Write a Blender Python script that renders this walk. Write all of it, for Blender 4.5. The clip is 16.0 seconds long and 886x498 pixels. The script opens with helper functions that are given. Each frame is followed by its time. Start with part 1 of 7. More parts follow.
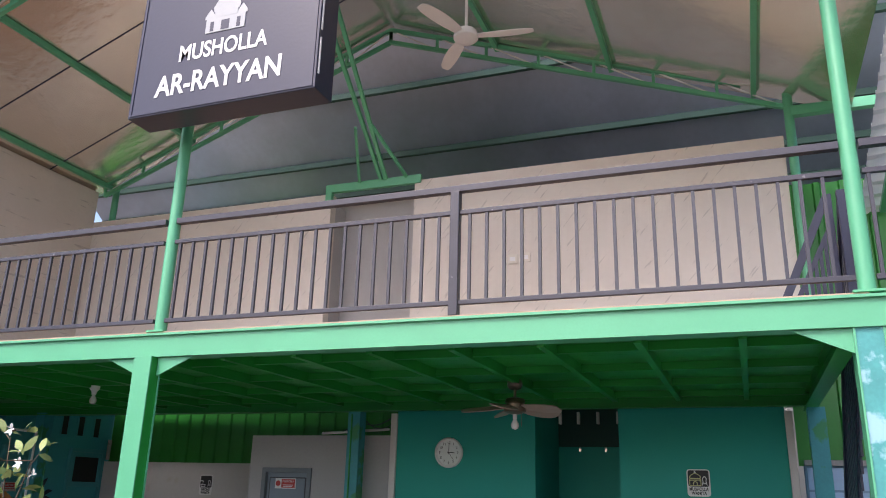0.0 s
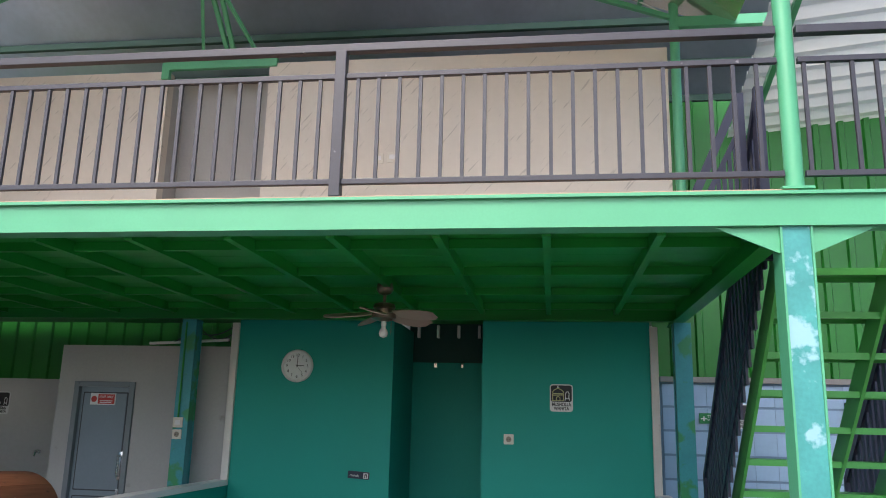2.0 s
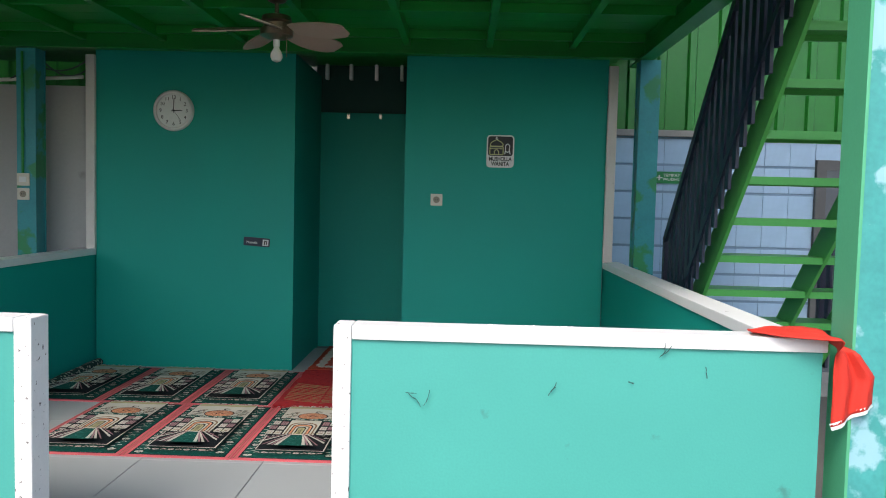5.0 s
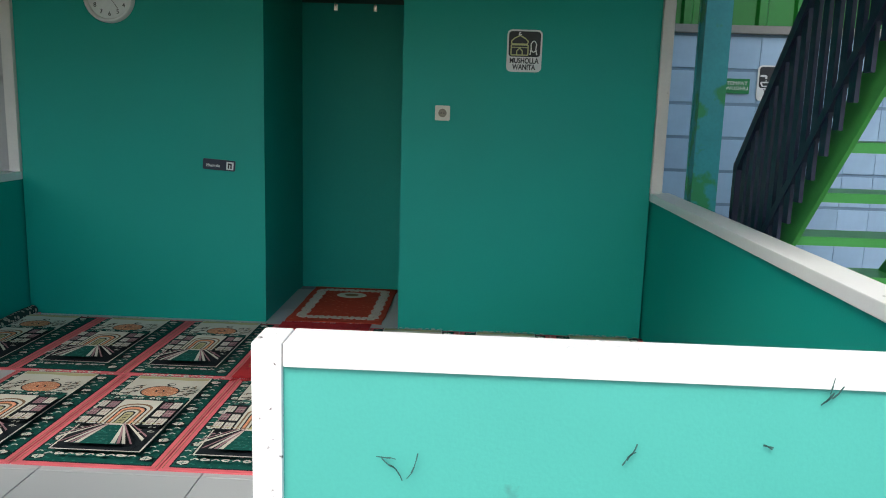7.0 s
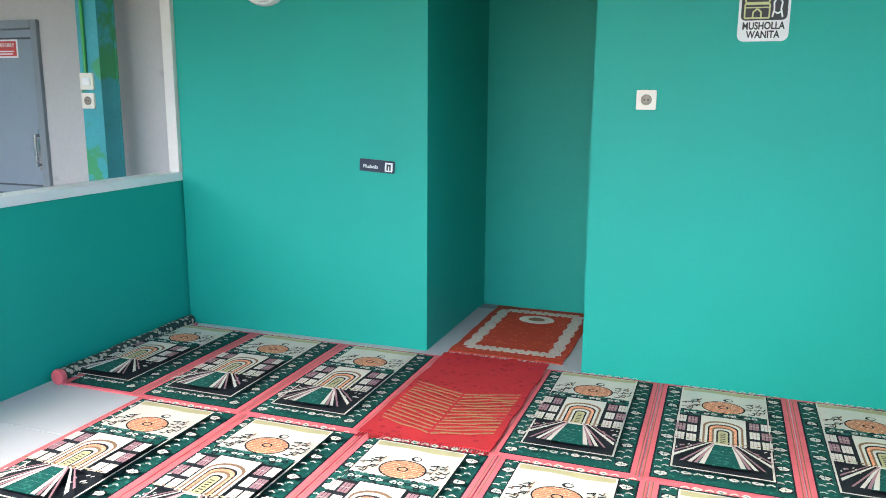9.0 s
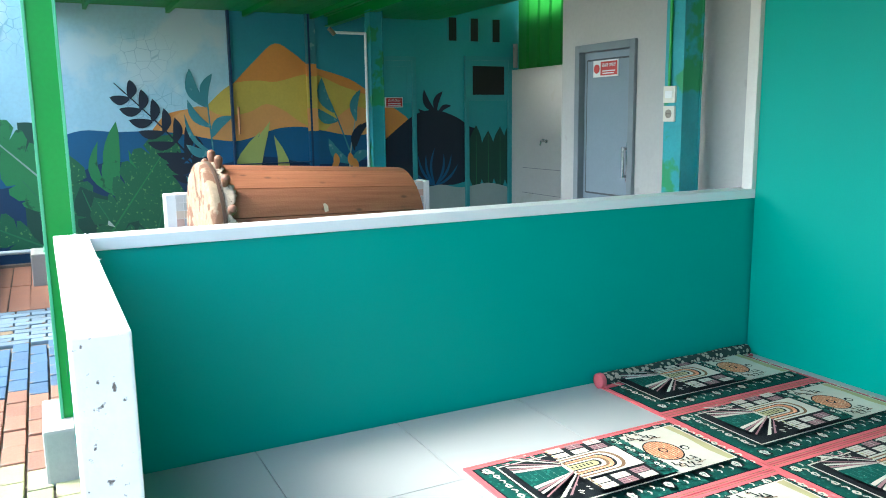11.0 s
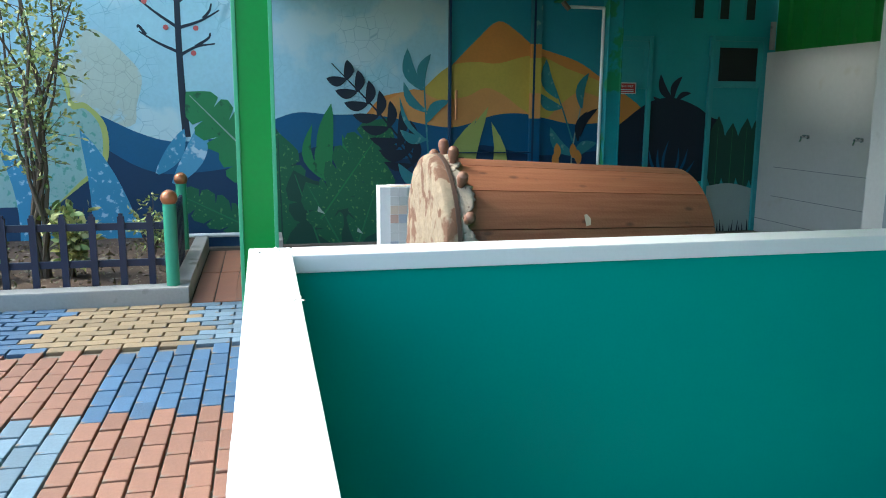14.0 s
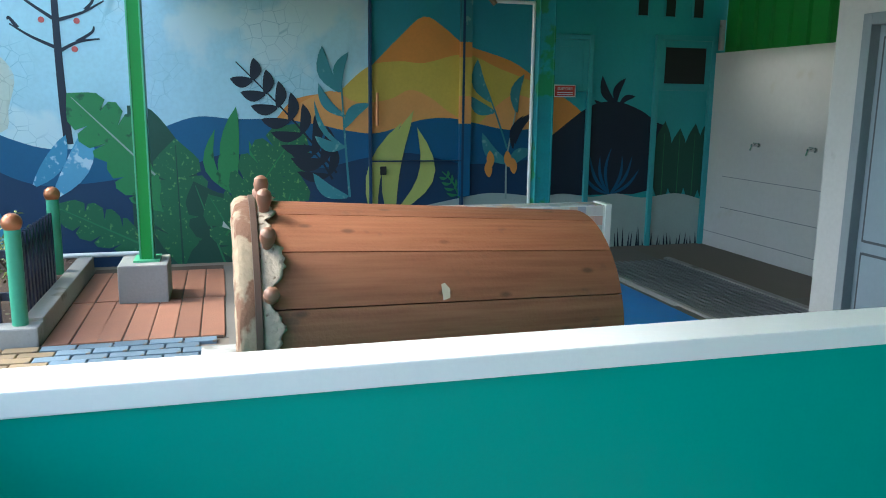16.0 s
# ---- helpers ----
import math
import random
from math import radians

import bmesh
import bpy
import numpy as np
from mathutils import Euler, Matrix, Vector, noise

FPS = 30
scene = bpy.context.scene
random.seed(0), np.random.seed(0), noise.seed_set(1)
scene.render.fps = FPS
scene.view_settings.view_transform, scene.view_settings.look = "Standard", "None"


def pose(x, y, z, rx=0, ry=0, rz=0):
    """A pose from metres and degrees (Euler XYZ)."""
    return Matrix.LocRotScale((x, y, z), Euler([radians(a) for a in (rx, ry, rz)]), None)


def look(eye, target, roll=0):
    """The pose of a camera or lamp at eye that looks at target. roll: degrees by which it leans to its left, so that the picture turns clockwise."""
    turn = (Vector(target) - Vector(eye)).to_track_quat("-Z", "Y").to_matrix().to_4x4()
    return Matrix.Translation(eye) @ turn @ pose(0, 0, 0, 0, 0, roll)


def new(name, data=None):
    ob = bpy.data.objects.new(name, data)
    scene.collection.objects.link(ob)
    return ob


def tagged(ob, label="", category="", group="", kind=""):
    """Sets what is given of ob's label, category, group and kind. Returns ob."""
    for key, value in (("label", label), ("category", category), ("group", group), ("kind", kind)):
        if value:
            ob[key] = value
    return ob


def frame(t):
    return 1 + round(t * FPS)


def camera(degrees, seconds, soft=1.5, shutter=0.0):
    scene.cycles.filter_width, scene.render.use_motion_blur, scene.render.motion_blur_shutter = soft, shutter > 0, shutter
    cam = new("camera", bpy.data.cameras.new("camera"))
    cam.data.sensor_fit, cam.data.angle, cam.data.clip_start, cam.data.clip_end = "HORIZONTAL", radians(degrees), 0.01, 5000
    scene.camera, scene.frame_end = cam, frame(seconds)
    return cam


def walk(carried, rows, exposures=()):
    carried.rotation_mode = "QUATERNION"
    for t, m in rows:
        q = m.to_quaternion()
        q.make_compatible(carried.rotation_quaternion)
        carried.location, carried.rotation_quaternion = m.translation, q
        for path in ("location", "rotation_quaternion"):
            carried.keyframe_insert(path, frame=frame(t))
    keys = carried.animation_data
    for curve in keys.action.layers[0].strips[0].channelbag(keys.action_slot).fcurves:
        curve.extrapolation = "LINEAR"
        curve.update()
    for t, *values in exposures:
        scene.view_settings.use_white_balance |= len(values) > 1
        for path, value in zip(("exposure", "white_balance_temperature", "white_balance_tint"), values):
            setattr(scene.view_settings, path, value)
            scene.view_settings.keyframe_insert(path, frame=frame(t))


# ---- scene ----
cam = camera(58.9, 16.0, soft=1.0)
PATH = [
    (0, (1.968, -7.76, 1.505), (1.28, -5.98, 2.104), 1.6),
    (0.5, (1.786, -7.715, 1.501), (1.265, -5.878, 2.097), 1.6),
    (1, (1.666, -7.564, 1.46), (1.262, -5.693, 2.041), 1.4),
    (1.5, (1.571, -7.345, 1.452), (1.228, -5.448, 1.985), 1.4),
    (2, (1.432, -7.108, 1.424), (1.161, -5.176, 1.86), 1.4),
    (2.5, (1.366, -6.901, 1.403), (1.197, -4.934, 1.72), 1.4),
    (3, (1.379, -6.677, 1.387), (1.267, -4.692, 1.61), 1.4),
    (3.5, (1.355, -6.475, 1.365), (1.256, -4.483, 1.519), 1.5),
    (4, (1.295, -6.271, 1.335), (1.207, -4.274, 1.412), 1.5),
    (4.5, (1.271, -6.091, 1.315), (1.205, -4.092, 1.278), 1.5),
    (5, (1.263, -5.818, 1.297), (1.213, -3.823, 1.177), 1.4),
    (5.2, (1.26, -5.713, 1.289), (1.213, -3.719, 1.143), 1.4),
    (7.3, (1.251, -4.54, 1.327), (1.178, -2.573, 0.973), 1.7),
    (7.5, (1.221, -4.453, 1.296), (1.146, -2.483, 0.954), 1.6),
    (8, (1.323, -4.155, 1.304), (1.156, -2.195, 0.947), 1.4),
    (8.5, (1.41, -3.901, 1.308), (1.039, -1.971, 0.936), 0.9),
    (9, (1.407, -3.702, 1.331), (0.748, -1.854, 0.943), 0.4),
    (9.5, (1.42, -3.57, 1.348), (0.399, -1.895, 0.957), 0.2),
    (10, (1.447, -3.453, 1.349), (0.079, -2.045, 0.97), -0.0),
    (10.2, (1.454, -3.418, 1.323), (-0.036, -2.134, 0.959), -0.5),
    (12.3, (1.129, -3.286, 1.263), (-0.765, -2.735, 0.909), 0.5),
    (12.5, (1.049, -3.287, 1.263), (-0.855, -2.787, 0.909), 0.4),
    (13, (0.917, -3.329, 1.265), (-0.998, -2.875, 0.911), 0.4),
    (13.5, (0.675, -3.296, 1.269), (-1.244, -2.856, 0.913), 0.4),
    (14, (0.493, -3.263, 1.259), (-1.426, -2.825, 0.901), 0.4),
    (14.5, (0.296, -3.218, 1.255), (-1.619, -2.767, 0.895), 0.6),
    (15, (0.123, -3.023, 1.268), (-1.783, -2.539, 0.905), 0.6),
    (15.5, (0.012, -2.847, 1.336), (-1.887, -2.335, 0.971), 0.6),
    (16, (-0.164, -2.698, 1.348), (-2.058, -2.172, 0.978), 0.7),
]
# stops by which the camera's own exposure drifts
EXPOSURES = [(0, 1.5, 6300, 22), (1.5, 1.45, 6300, 17), (3.0, 1.7, 6450, 7), (4.0, 1.97, 6500, 5), (5.0, 1.5, 6350, 9), (7.5, 1.53, 6350, 6), (8.0, 2.1, 6200, 6), (8.5, 2.75, 6100, 10), (9.0, 3.25, 6200, 14), (10.0, 3.5, 6150, 8), (12.5, 2.68, 5850, -3), (14.0, 2.5, 5850, -2), (15.0, 2.55, 5900, 0), (15.5, 2.6, 5900, 0), (16, 2.85, 5900, 1)]
walk(cam, [(t, look(eye, target, roll)) for t, eye, target, roll in PATH], EXPOSURES)

# ---- world and light ----
world = bpy.data.worlds.new("sky")
scene.world = world
world.use_nodes = True
wn = world.node_tree
sky = wn.nodes.new("ShaderNodeTexSky")
sky.sky_type = "NISHITA"
sky.sun_disc = False
sky.sun_elevation, sky.sun_rotation = radians(46), radians(200)
sky.air_density, sky.dust_density, sky.ozone_density = 1.0, 3.0, 1.0
wn.links.new(sky.outputs[0], wn.nodes["Background"].inputs[0])
wn.nodes["Background"].inputs[1].default_value = 0.12
sun = new("sun", bpy.data.lights.new("sun", "SUN"))
sun.data.energy, sun.data.angle, sun.data.color = 0.7, radians(18), (1.0, 0.95, 0.88)
sun.matrix_world = look((-4, -13, 12), (0, -2, 0))

# ---- materials ----
def mat(name, base, rough=0.6, metal=0.0, dark=0.85, light=1.12, scale=3.0, fine=60.0, bump=0.15, spec=0.5, stain=None, stain_at=0.62, stain_scale=2.2):
    """A painted or plain surface: two scales of tone, fine relief, and stains of their own colour."""
    m = bpy.data.materials.new(name)
    m.use_nodes = True
    nt = m.node_tree
    b = nt.nodes["Principled BSDF"]
    tc = nt.nodes.new("ShaderNodeTexCoord")
    def noise_tex(s, detail=4.0):
        n = nt.nodes.new("ShaderNodeTexNoise")
        n.inputs["Scale"].default_value, n.inputs["Detail"].default_value = s, detail
        nt.links.new(tc.outputs["Object"], n.inputs["Vector"])
        return n
    def mix(a, c, fac):
        x = nt.nodes.new("ShaderNodeMix")
        x.data_type = "RGBA"
        for socket, v in ((x.inputs[6], a), (x.inputs[7], c)):
            if isinstance(v, tuple):
                socket.default_value = (*v, 1)
            else:
                nt.links.new(v, socket)
        nt.links.new(fac, x.inputs[0])
        return x.outputs[2]
    big, small = noise_tex(scale), noise_tex(fine, 2.0)
    lo, hi = tuple(c * dark for c in base), tuple(min(1, c * light) for c in base)
    col = mix(lo, hi, big.outputs[0])
    ramp = nt.nodes.new("ShaderNodeMapRange")
    ramp.inputs[1].default_value, ramp.inputs[2].default_value, ramp.inputs[4].default_value = 0.35, 0.75, 0.35
    nt.links.new(small.outputs[0], ramp.inputs[0])
    col = mix(col, lo, ramp.outputs[0])
    if stain:
        patch = noise_tex(stain_scale, 7.0)
        r = nt.nodes.new("ShaderNodeMapRange")
        r.inputs[1].default_value, r.inputs[2].default_value = stain_at, stain_at + 0.06
        nt.links.new(patch.outputs[0], r.inputs[0])
        col = mix(col, stain, r.outputs[0])
    nt.links.new(col, b.inputs["Base Color"])
    rr = nt.nodes.new("ShaderNodeMapRange")
    rr.inputs[3].default_value, rr.inputs[4].default_value = rough * 0.85, min(1, rough * 1.15)
    nt.links.new(big.outputs[0], rr.inputs[0])
    nt.links.new(rr.outputs[0], b.inputs["Roughness"])
    b.inputs["Metallic"].default_value = metal
    b.inputs["Specular IOR Level"].default_value = spec
    if bump:
        bp = nt.nodes.new("ShaderNodeBump")
        bp.inputs["Strength"].default_value, bp.inputs["Distance"].default_value = bump, 0.004
        nt.links.new(small.outputs[0], bp.inputs["Height"])
        nt.links.new(bp.outputs[0], b.inputs["Normal"])
    return m


def vary(m, amount=0.35):
    """Lets a material differ a little from piece to piece."""
    nt = m.node_tree
    b = nt.nodes["Principled BSDF"]
    info, hsv, rng = nt.nodes.new("ShaderNodeObjectInfo"), nt.nodes.new("ShaderNodeHueSaturation"), nt.nodes.new("ShaderNodeMapRange")
    rng.inputs[3].default_value, rng.inputs[4].default_value = 1 - amount, 1 + amount * 0.6
    nt.links.new(info.outputs["Random"], rng.inputs[0])
    nt.links.new(rng.outputs[0], hsv.inputs["Value"])
    old = b.inputs["Base Color"].links[0].from_socket
    nt.links.new(old, hsv.inputs["Color"])
    nt.links.new(hsv.outputs[0], b.inputs["Base Color"])
    return m


TEAL = mat("teal_paint", (0.010, 0.33, 0.262), 0.55, scale=1.3, fine=130, bump=0.06, dark=0.88, light=1.08, spec=0.3)
TEAL_OUT = mat("light_teal_paint", (0.072, 0.385, 0.325), 0.55, scale=1.6, fine=120, bump=0.1, dark=0.86, stain=(0.06, 0.24, 0.20), stain_at=0.70, stain_scale=7)
WHITE = mat("white_paint", (0.80, 0.79, 0.78), 0.45, scale=4, fine=90, bump=0.1, dark=0.93, light=1.04, stain=(0.34, 0.32, 0.3), stain_at=0.73, stain_scale=16)
TRIM = mat("cream_trim_paint", (0.66, 0.63, 0.58), 0.55, scale=5, fine=80, dark=0.9, stain=(0.22, 0.2, 0.16), stain_at=0.74, stain_scale=14)
GREEN = mat("bright_green_paint", (0.10, 0.42, 0.22), 0.38, scale=2.5, fine=70, bump=0.08, dark=0.88, stain=(0.03, 0.12, 0.06), stain_at=0.80, stain_scale=18)
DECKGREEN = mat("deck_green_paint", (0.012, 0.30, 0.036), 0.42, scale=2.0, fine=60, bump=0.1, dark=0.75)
WORN = mat("worn_column_paint", (0.035, 0.30, 0.33), 0.45, scale=5, fine=60, dark=0.7, light=1.3, stain=(0.03, 0.26, 0.10), stain_at=0.52, stain_scale=5.5)
WORN2 = mat("peeling_column_paint", (0.07, 0.36, 0.34), 0.45, scale=6, fine=50, dark=0.62, light=1.3, stain=(0.30, 0.54, 0.60), stain_at=0.54, stain_scale=8)
SHEET = mat("green_sheet_metal", (0.025, 0.25, 0.03), 0.36, scale=2.0, fine=30, bump=0.04, dark=0.75)
NAVY = mat("navy_paint", (0.014, 0.018, 0.045), 0.4, scale=4, fine=80, dark=0.7, light=1.4)
RAIL = mat("grey_rail_paint", (0.036, 0.036, 0.048), 0.4, scale=7, fine=60, dark=0.7, light=1.3, stain=(0.3, 0.29, 0.3), stain_at=0.7, stain_scale=12)
GREYWALL = mat("grey_plaster", (0.43, 0.425, 0.41), 0.8, scale=1.2, fine=40, bump=0.2, dark=0.85, stain=(0.25, 0.24, 0.22), stain_at=0.7)
GREYDOOR = mat("grey_door_paint", (0.20, 0.25, 0.29), 0.42, scale=3, fine=50, dark=0.88)
WHITETILE = mat("white_wall_panel", (0.54, 0.53, 0.51), 0.45, scale=1.2, fine=20, dark=0.9, bump=0.05, stain=(0.5, 0.48, 0.43), stain_at=0.66)
BLUETILE = vary(mat("blue_glazed_tile", (0.36, 0.52, 0.70), 0.25, scale=5, fine=30, dark=0.9, bump=0.03), 0.06)
FLOORTILE = vary(mat("grey_floor_tile", (0.36, 0.375, 0.385), 0.5, spec=0.3, scale=1.5, fine=140, dark=0.96, light=1.03, bump=0.02), 0.04)
GROUT = mat("grout", (0.22, 0.235, 0.25), 0.9)
PALEGROUT = mat("pale_tile_grout", (0.20, 0.30, 0.42), 0.9)
CONCRETE = mat("concrete", (0.33, 0.32, 0.30), 0.85, scale=3, fine=50, bump=0.4, dark=0.75, stain=(0.18, 0.17, 0.15), stain_at=0.62, stain_scale=4)
YARD = mat("yard_paving", (0.17, 0.15, 0.13), 0.85, scale=3, fine=50, bump=0.4, dark=0.75)
MARBLE = mat("beige_marble_panel", (0.62, 0.57, 0.49), 0.4, scale=2, fine=20, bump=0.03, dark=0.94)


def veins(m, col):
    """Short slanting grey veins, as in printed marble board."""
    nt = m.node_tree
    b = nt.nodes["Principled BSDF"]
    tc, mp, nz, r, x = (nt.nodes.new("ShaderNode" + n) for n in ("TexCoord", "Mapping", "TexNoise", "MapRange", "Mix"))
    mp.vector_type = "TEXTURE"
    mp.inputs["Rotation"].default_value, mp.inputs["Scale"].default_value = (0, radians(-50), 0), (0.55, 1, 0.06)
    nt.links.new(tc.outputs["Object"], mp.inputs[0])
    nt.links.new(mp.outputs[0], nz.inputs["Vector"])
    nz.inputs["Scale"].default_value, nz.inputs["Detail"].default_value = 2.2, 3
    r.inputs[1].default_value, r.inputs[2].default_value, r.inputs[4].default_value = 0.64, 0.70, 0.6
    nt.links.new(nz.outputs[0], r.inputs[0])
    x.data_type = "RGBA"
    nt.links.new(b.inputs["Base Color"].links[0].from_socket, x.inputs[6])
    x.inputs[7].default_value = (*col, 1)
    nt.links.new(r.outputs[0], x.inputs[0])
    nt.links.new(x.outputs[2], b.inputs["Base Color"])


veins(MARBLE, (0.36, 0.33, 0.28))
FOIL = mat("roof_foil", (0.93, 0.84, 0.74), 0.19, metal=0.85, scale=1.4, fine=9, bump=1.0, dark=0.75)
# Same silver foil, darker and bluer: the rear slope's shade is in the colour.
SHADEDFOIL = mat("shaded_roof_foil", (0.50, 0.57, 0.68), 0.42, metal=0.8, scale=1.5, fine=12, bump=0.4, dark=0.7)
ROOFSHEET = mat("white_roof_sheet", (0.70, 0.70, 0.67), 0.5, scale=2, fine=30, dark=0.85)
CLEARSHEET = mat("translucent_roof_sheet", (0.70, 0.70, 0.67), 0.5, scale=2, fine=30, dark=0.85)
nt = CLEARSHEET.node_tree
tl, mx = nt.nodes.new("ShaderNodeBsdfTranslucent"), nt.nodes.new("ShaderNodeMixShader")
tl.inputs[0].default_value, mx.inputs[0].default_value = (0.7, 0.72, 0.7, 1), 0.5
nt.links.new(nt.nodes["Principled BSDF"].outputs[0], mx.inputs[1])
nt.links.new(tl.outputs[0], mx.inputs[2])
nt.links.new(mx.outputs[0], nt.nodes["Material Output"].inputs[0])
SIGNBLACK = mat("sign_black", (0.014, 0.019, 0.045), 0.35, scale=4, fine=40)
SIGNWHITE = mat("sign_white", (0.78, 0.78, 0.76), 0.5, bump=0)
WOOD = mat("drum_wood", (0.34, 0.145, 0.07), 0.5, scale=2, fine=25, dark=0.75)
HIDE = mat("raw_hide", (0.36, 0.285, 0.215), 0.8, scale=26, fine=90, bump=0.8, dark=0.5, light=1.3, stain=(0.13, 0.085, 0.055), stain_at=0.60, stain_scale=38)
ASPHALT = mat("joint_sand", (0.17, 0.14, 0.11), 0.95, scale=3, fine=60, bump=0.4)
DARK = mat("dark_interior", (0.012, 0.014, 0.014), 0.7)
DECKTOP = mat("deck_tile", (0.48, 0.33, 0.23), 0.6)


# ---- mesh helpers ----
ORIGIN = {}


def box(bm, x0, x1, y0, y1, z0, z1, bevel=0.0):
    vs = [bm.verts.new((x, y, z)) for z in (z0, z1) for x, y in ((x0, y0), (x1, y0), (x1, y1), (x0, y1))]
    fs = [bm.faces.new([vs[i] for i in f]) for f in ((3, 2, 1, 0), (4, 5, 6, 7), (0, 1, 5, 4), (1, 2, 6, 5), (2, 3, 7, 6), (3, 0, 4, 7))]
    if bevel:
        bmesh.ops.bevel(bm, geom=list({e for f in fs for e in f.edges}), offset=bevel, segments=2, affect="EDGES", profile=0.6)
    return bm


def boxes(*rows, bevel=0.0):
    bm = bmesh.new()
    for r in rows:
        box(bm, *r, bevel=bevel)
    return bm


def bar(bm, a, b, w, h=None, up=(0, 0, 1)):
    """A square bar from a to b."""
    a, b = Vector(a), Vector(b)
    d = (b - a).normalized()
    s = d.cross(Vector(up))
    if s.length < 1e-4:
        s = d.cross(Vector((1, 0, 0)))
    s.normalize()
    u = s.cross(d).normalized()
    s, u = s * w / 2, u * (h or w) / 2
    vs = [bm.verts.new(p + q) for p in (a, b) for q in (-s - u, s - u, s + u, -s + u)]
    for f in ((3, 2, 1, 0), (4, 5, 6, 7), (0, 1, 5, 4), (1, 2, 6, 5), (2, 3, 7, 6), (3, 0, 4, 7)):
        bm.faces.new([vs[i] for i in f])
    return bm


def tube(bm, a, b, r0, r1=None, seg=12):
    a, b = Vector(a), Vector(b)
    d = b - a
    m = Matrix.Translation((a + b) / 2) @ d.to_track_quat("Z", "Y").to_matrix().to_4x4()
    bmesh.ops.create_cone(bm, cap_ends=True, segments=seg, radius1=r0, radius2=r0 if r1 is None else r1, depth=d.length, matrix=m)
    return bm


def lathe(bm, profile, seg=24, m=None):
    """Turns (radius, height) pairs about z."""
    m = m or Matrix()
    rings = []
    for r, z in profile:
        rings.append([bm.verts.new(m @ Vector((r * math.cos(2 * math.pi * i / seg), r * math.sin(2 * math.pi * i / seg), z))) for i in range(seg)])
    for a, b in zip(rings, rings[1:]):
        for i in range(seg):
            bm.faces.new((a[i], a[(i + 1) % seg], b[(i + 1) % seg], b[i]))
    bm.faces.new(rings[0][::-1])
    bm.faces.new(rings[-1])
    return bm


def finish(name, bm, material, smooth=False):
    bmesh.ops.recalc_face_normals(bm, faces=bm.faces)
    me = bpy.data.meshes.new(name)
    bm.to_mesh(me)
    bm.free()
    if smooth:
        for p in me.polygons:
            p.use_smooth = True
        me.set_sharp_from_angle(angle=radians(35))
    me.materials.append(material)
    return me


def thing(name, at, label, category, group="", kind=""):
    ob = new(name)
    ob.empty_display_size = 0.1
    ob.location = at
    ORIGIN[ob.name] = Vector(at)
    return tagged(ob, label, category, group, kind)


def part(name, bm, material, parent, label="", smooth=False):
    o = ORIGIN[parent.name]
    bmesh.ops.translate(bm, verts=bm.verts, vec=-o)
    ob = new(name, finish(name, bm, material, smooth))
    ob.parent = parent
    ORIGIN[ob.name] = o
    return tagged(ob, label)


def solid(name, bm, material, label, category, group="", kind="", smooth=False):
    """A thing that is one mesh."""
    ob = new(name, finish(name, bm, material, smooth))
    ORIGIN[ob.name] = Vector((0, 0, 0))
    return tagged(ob, label, category, group, kind)


def struct(name, bm, material, label="", category="", smooth=False):
    return solid(name, bm, material, label, category, kind="structure", smooth=smooth)


def poly(bm, pts, to, thick=0.0):
    """A flat shape; to() maps the two plan numbers into the world."""
    return bm.faces.new([bm.verts.new(to(*p)) for p in pts])


# ---- levels and lines of the plan ----
GROUND = -0.10
CAP = 0.885
DECK = 2.555
XL, XR = -1.49, 2.288          # inner faces of the low side walls
FRONT0, FRONT1 = -3.27, -3.16  # faces of the front low wall
MURAL = -7.51

# ---- ground and floors ----
struct("ground", boxes((-60, 60, -80, 60, GROUND - 0.4, GROUND - 0.03)), ASPHALT, "brown sandy ground under and around the paving", "ground")
struct("floor", boxes((XL - 0.13, XR + 0.13, FRONT0, 1.2, GROUND - 0.05, -0.008)), GROUT, "pale grey tiled prayer floor", "floor")

# ---- prayer room walls ----
struct("wall_back_left", boxes((XL, 0.0, 0.0, 1.05, -0.02, 2.36)), TEAL, "teal painted plaster wall beside the recess", "wall")
struct("wall_back_right", boxes((0.825, XR, -0.055, 0.10, -0.02, 2.36)), TEAL, "teal painted plaster wall with a socket and a sign", "wall")
struct("wall_recess_back", boxes((-0.05, XR, 1.05, 1.17, -0.02, 2.05)), TEAL, "dark teal wall at the back of the recess", "wall")
struct("wall_recess_end", boxes((XR - 0.1, XR, 0.10, 1.05, -0.02, 2.36)), TEAL, "teal end wall of the recess", "wall")
# Board closes the opening; its near-black teal is painted shade.
struct("wall_recess_upper", boxes((-0.05, XR, 1.10, 1.2, 2.05, 2.5)), mat("opening_shade_board", (0.02, 0.085, 0.072), 0.7), "board coloured as the shade of the opening above the recess wall", "wall")

# ---- low walls with white caps ----
def low_wall(name, x0, x1, y0, y1, outer, cut=(0, 0), reach=(0, 0)):
    o0, o1 = cut
    ob = struct(name, boxes((x0 + 0.012, x1 - 0.012, y0 + 0.012 - reach[0], y1 - 0.012 + reach[1], GROUND - 0.02, CAP - 0.045)), outer, "teal painted low wall with a white cap", "low wall")
    part("cap", boxes((x0 + o0, x1 - o1, y0, y1, CAP - 0.047, CAP), bevel=0.004), WHITE, ob, "white painted cap")
    return ob

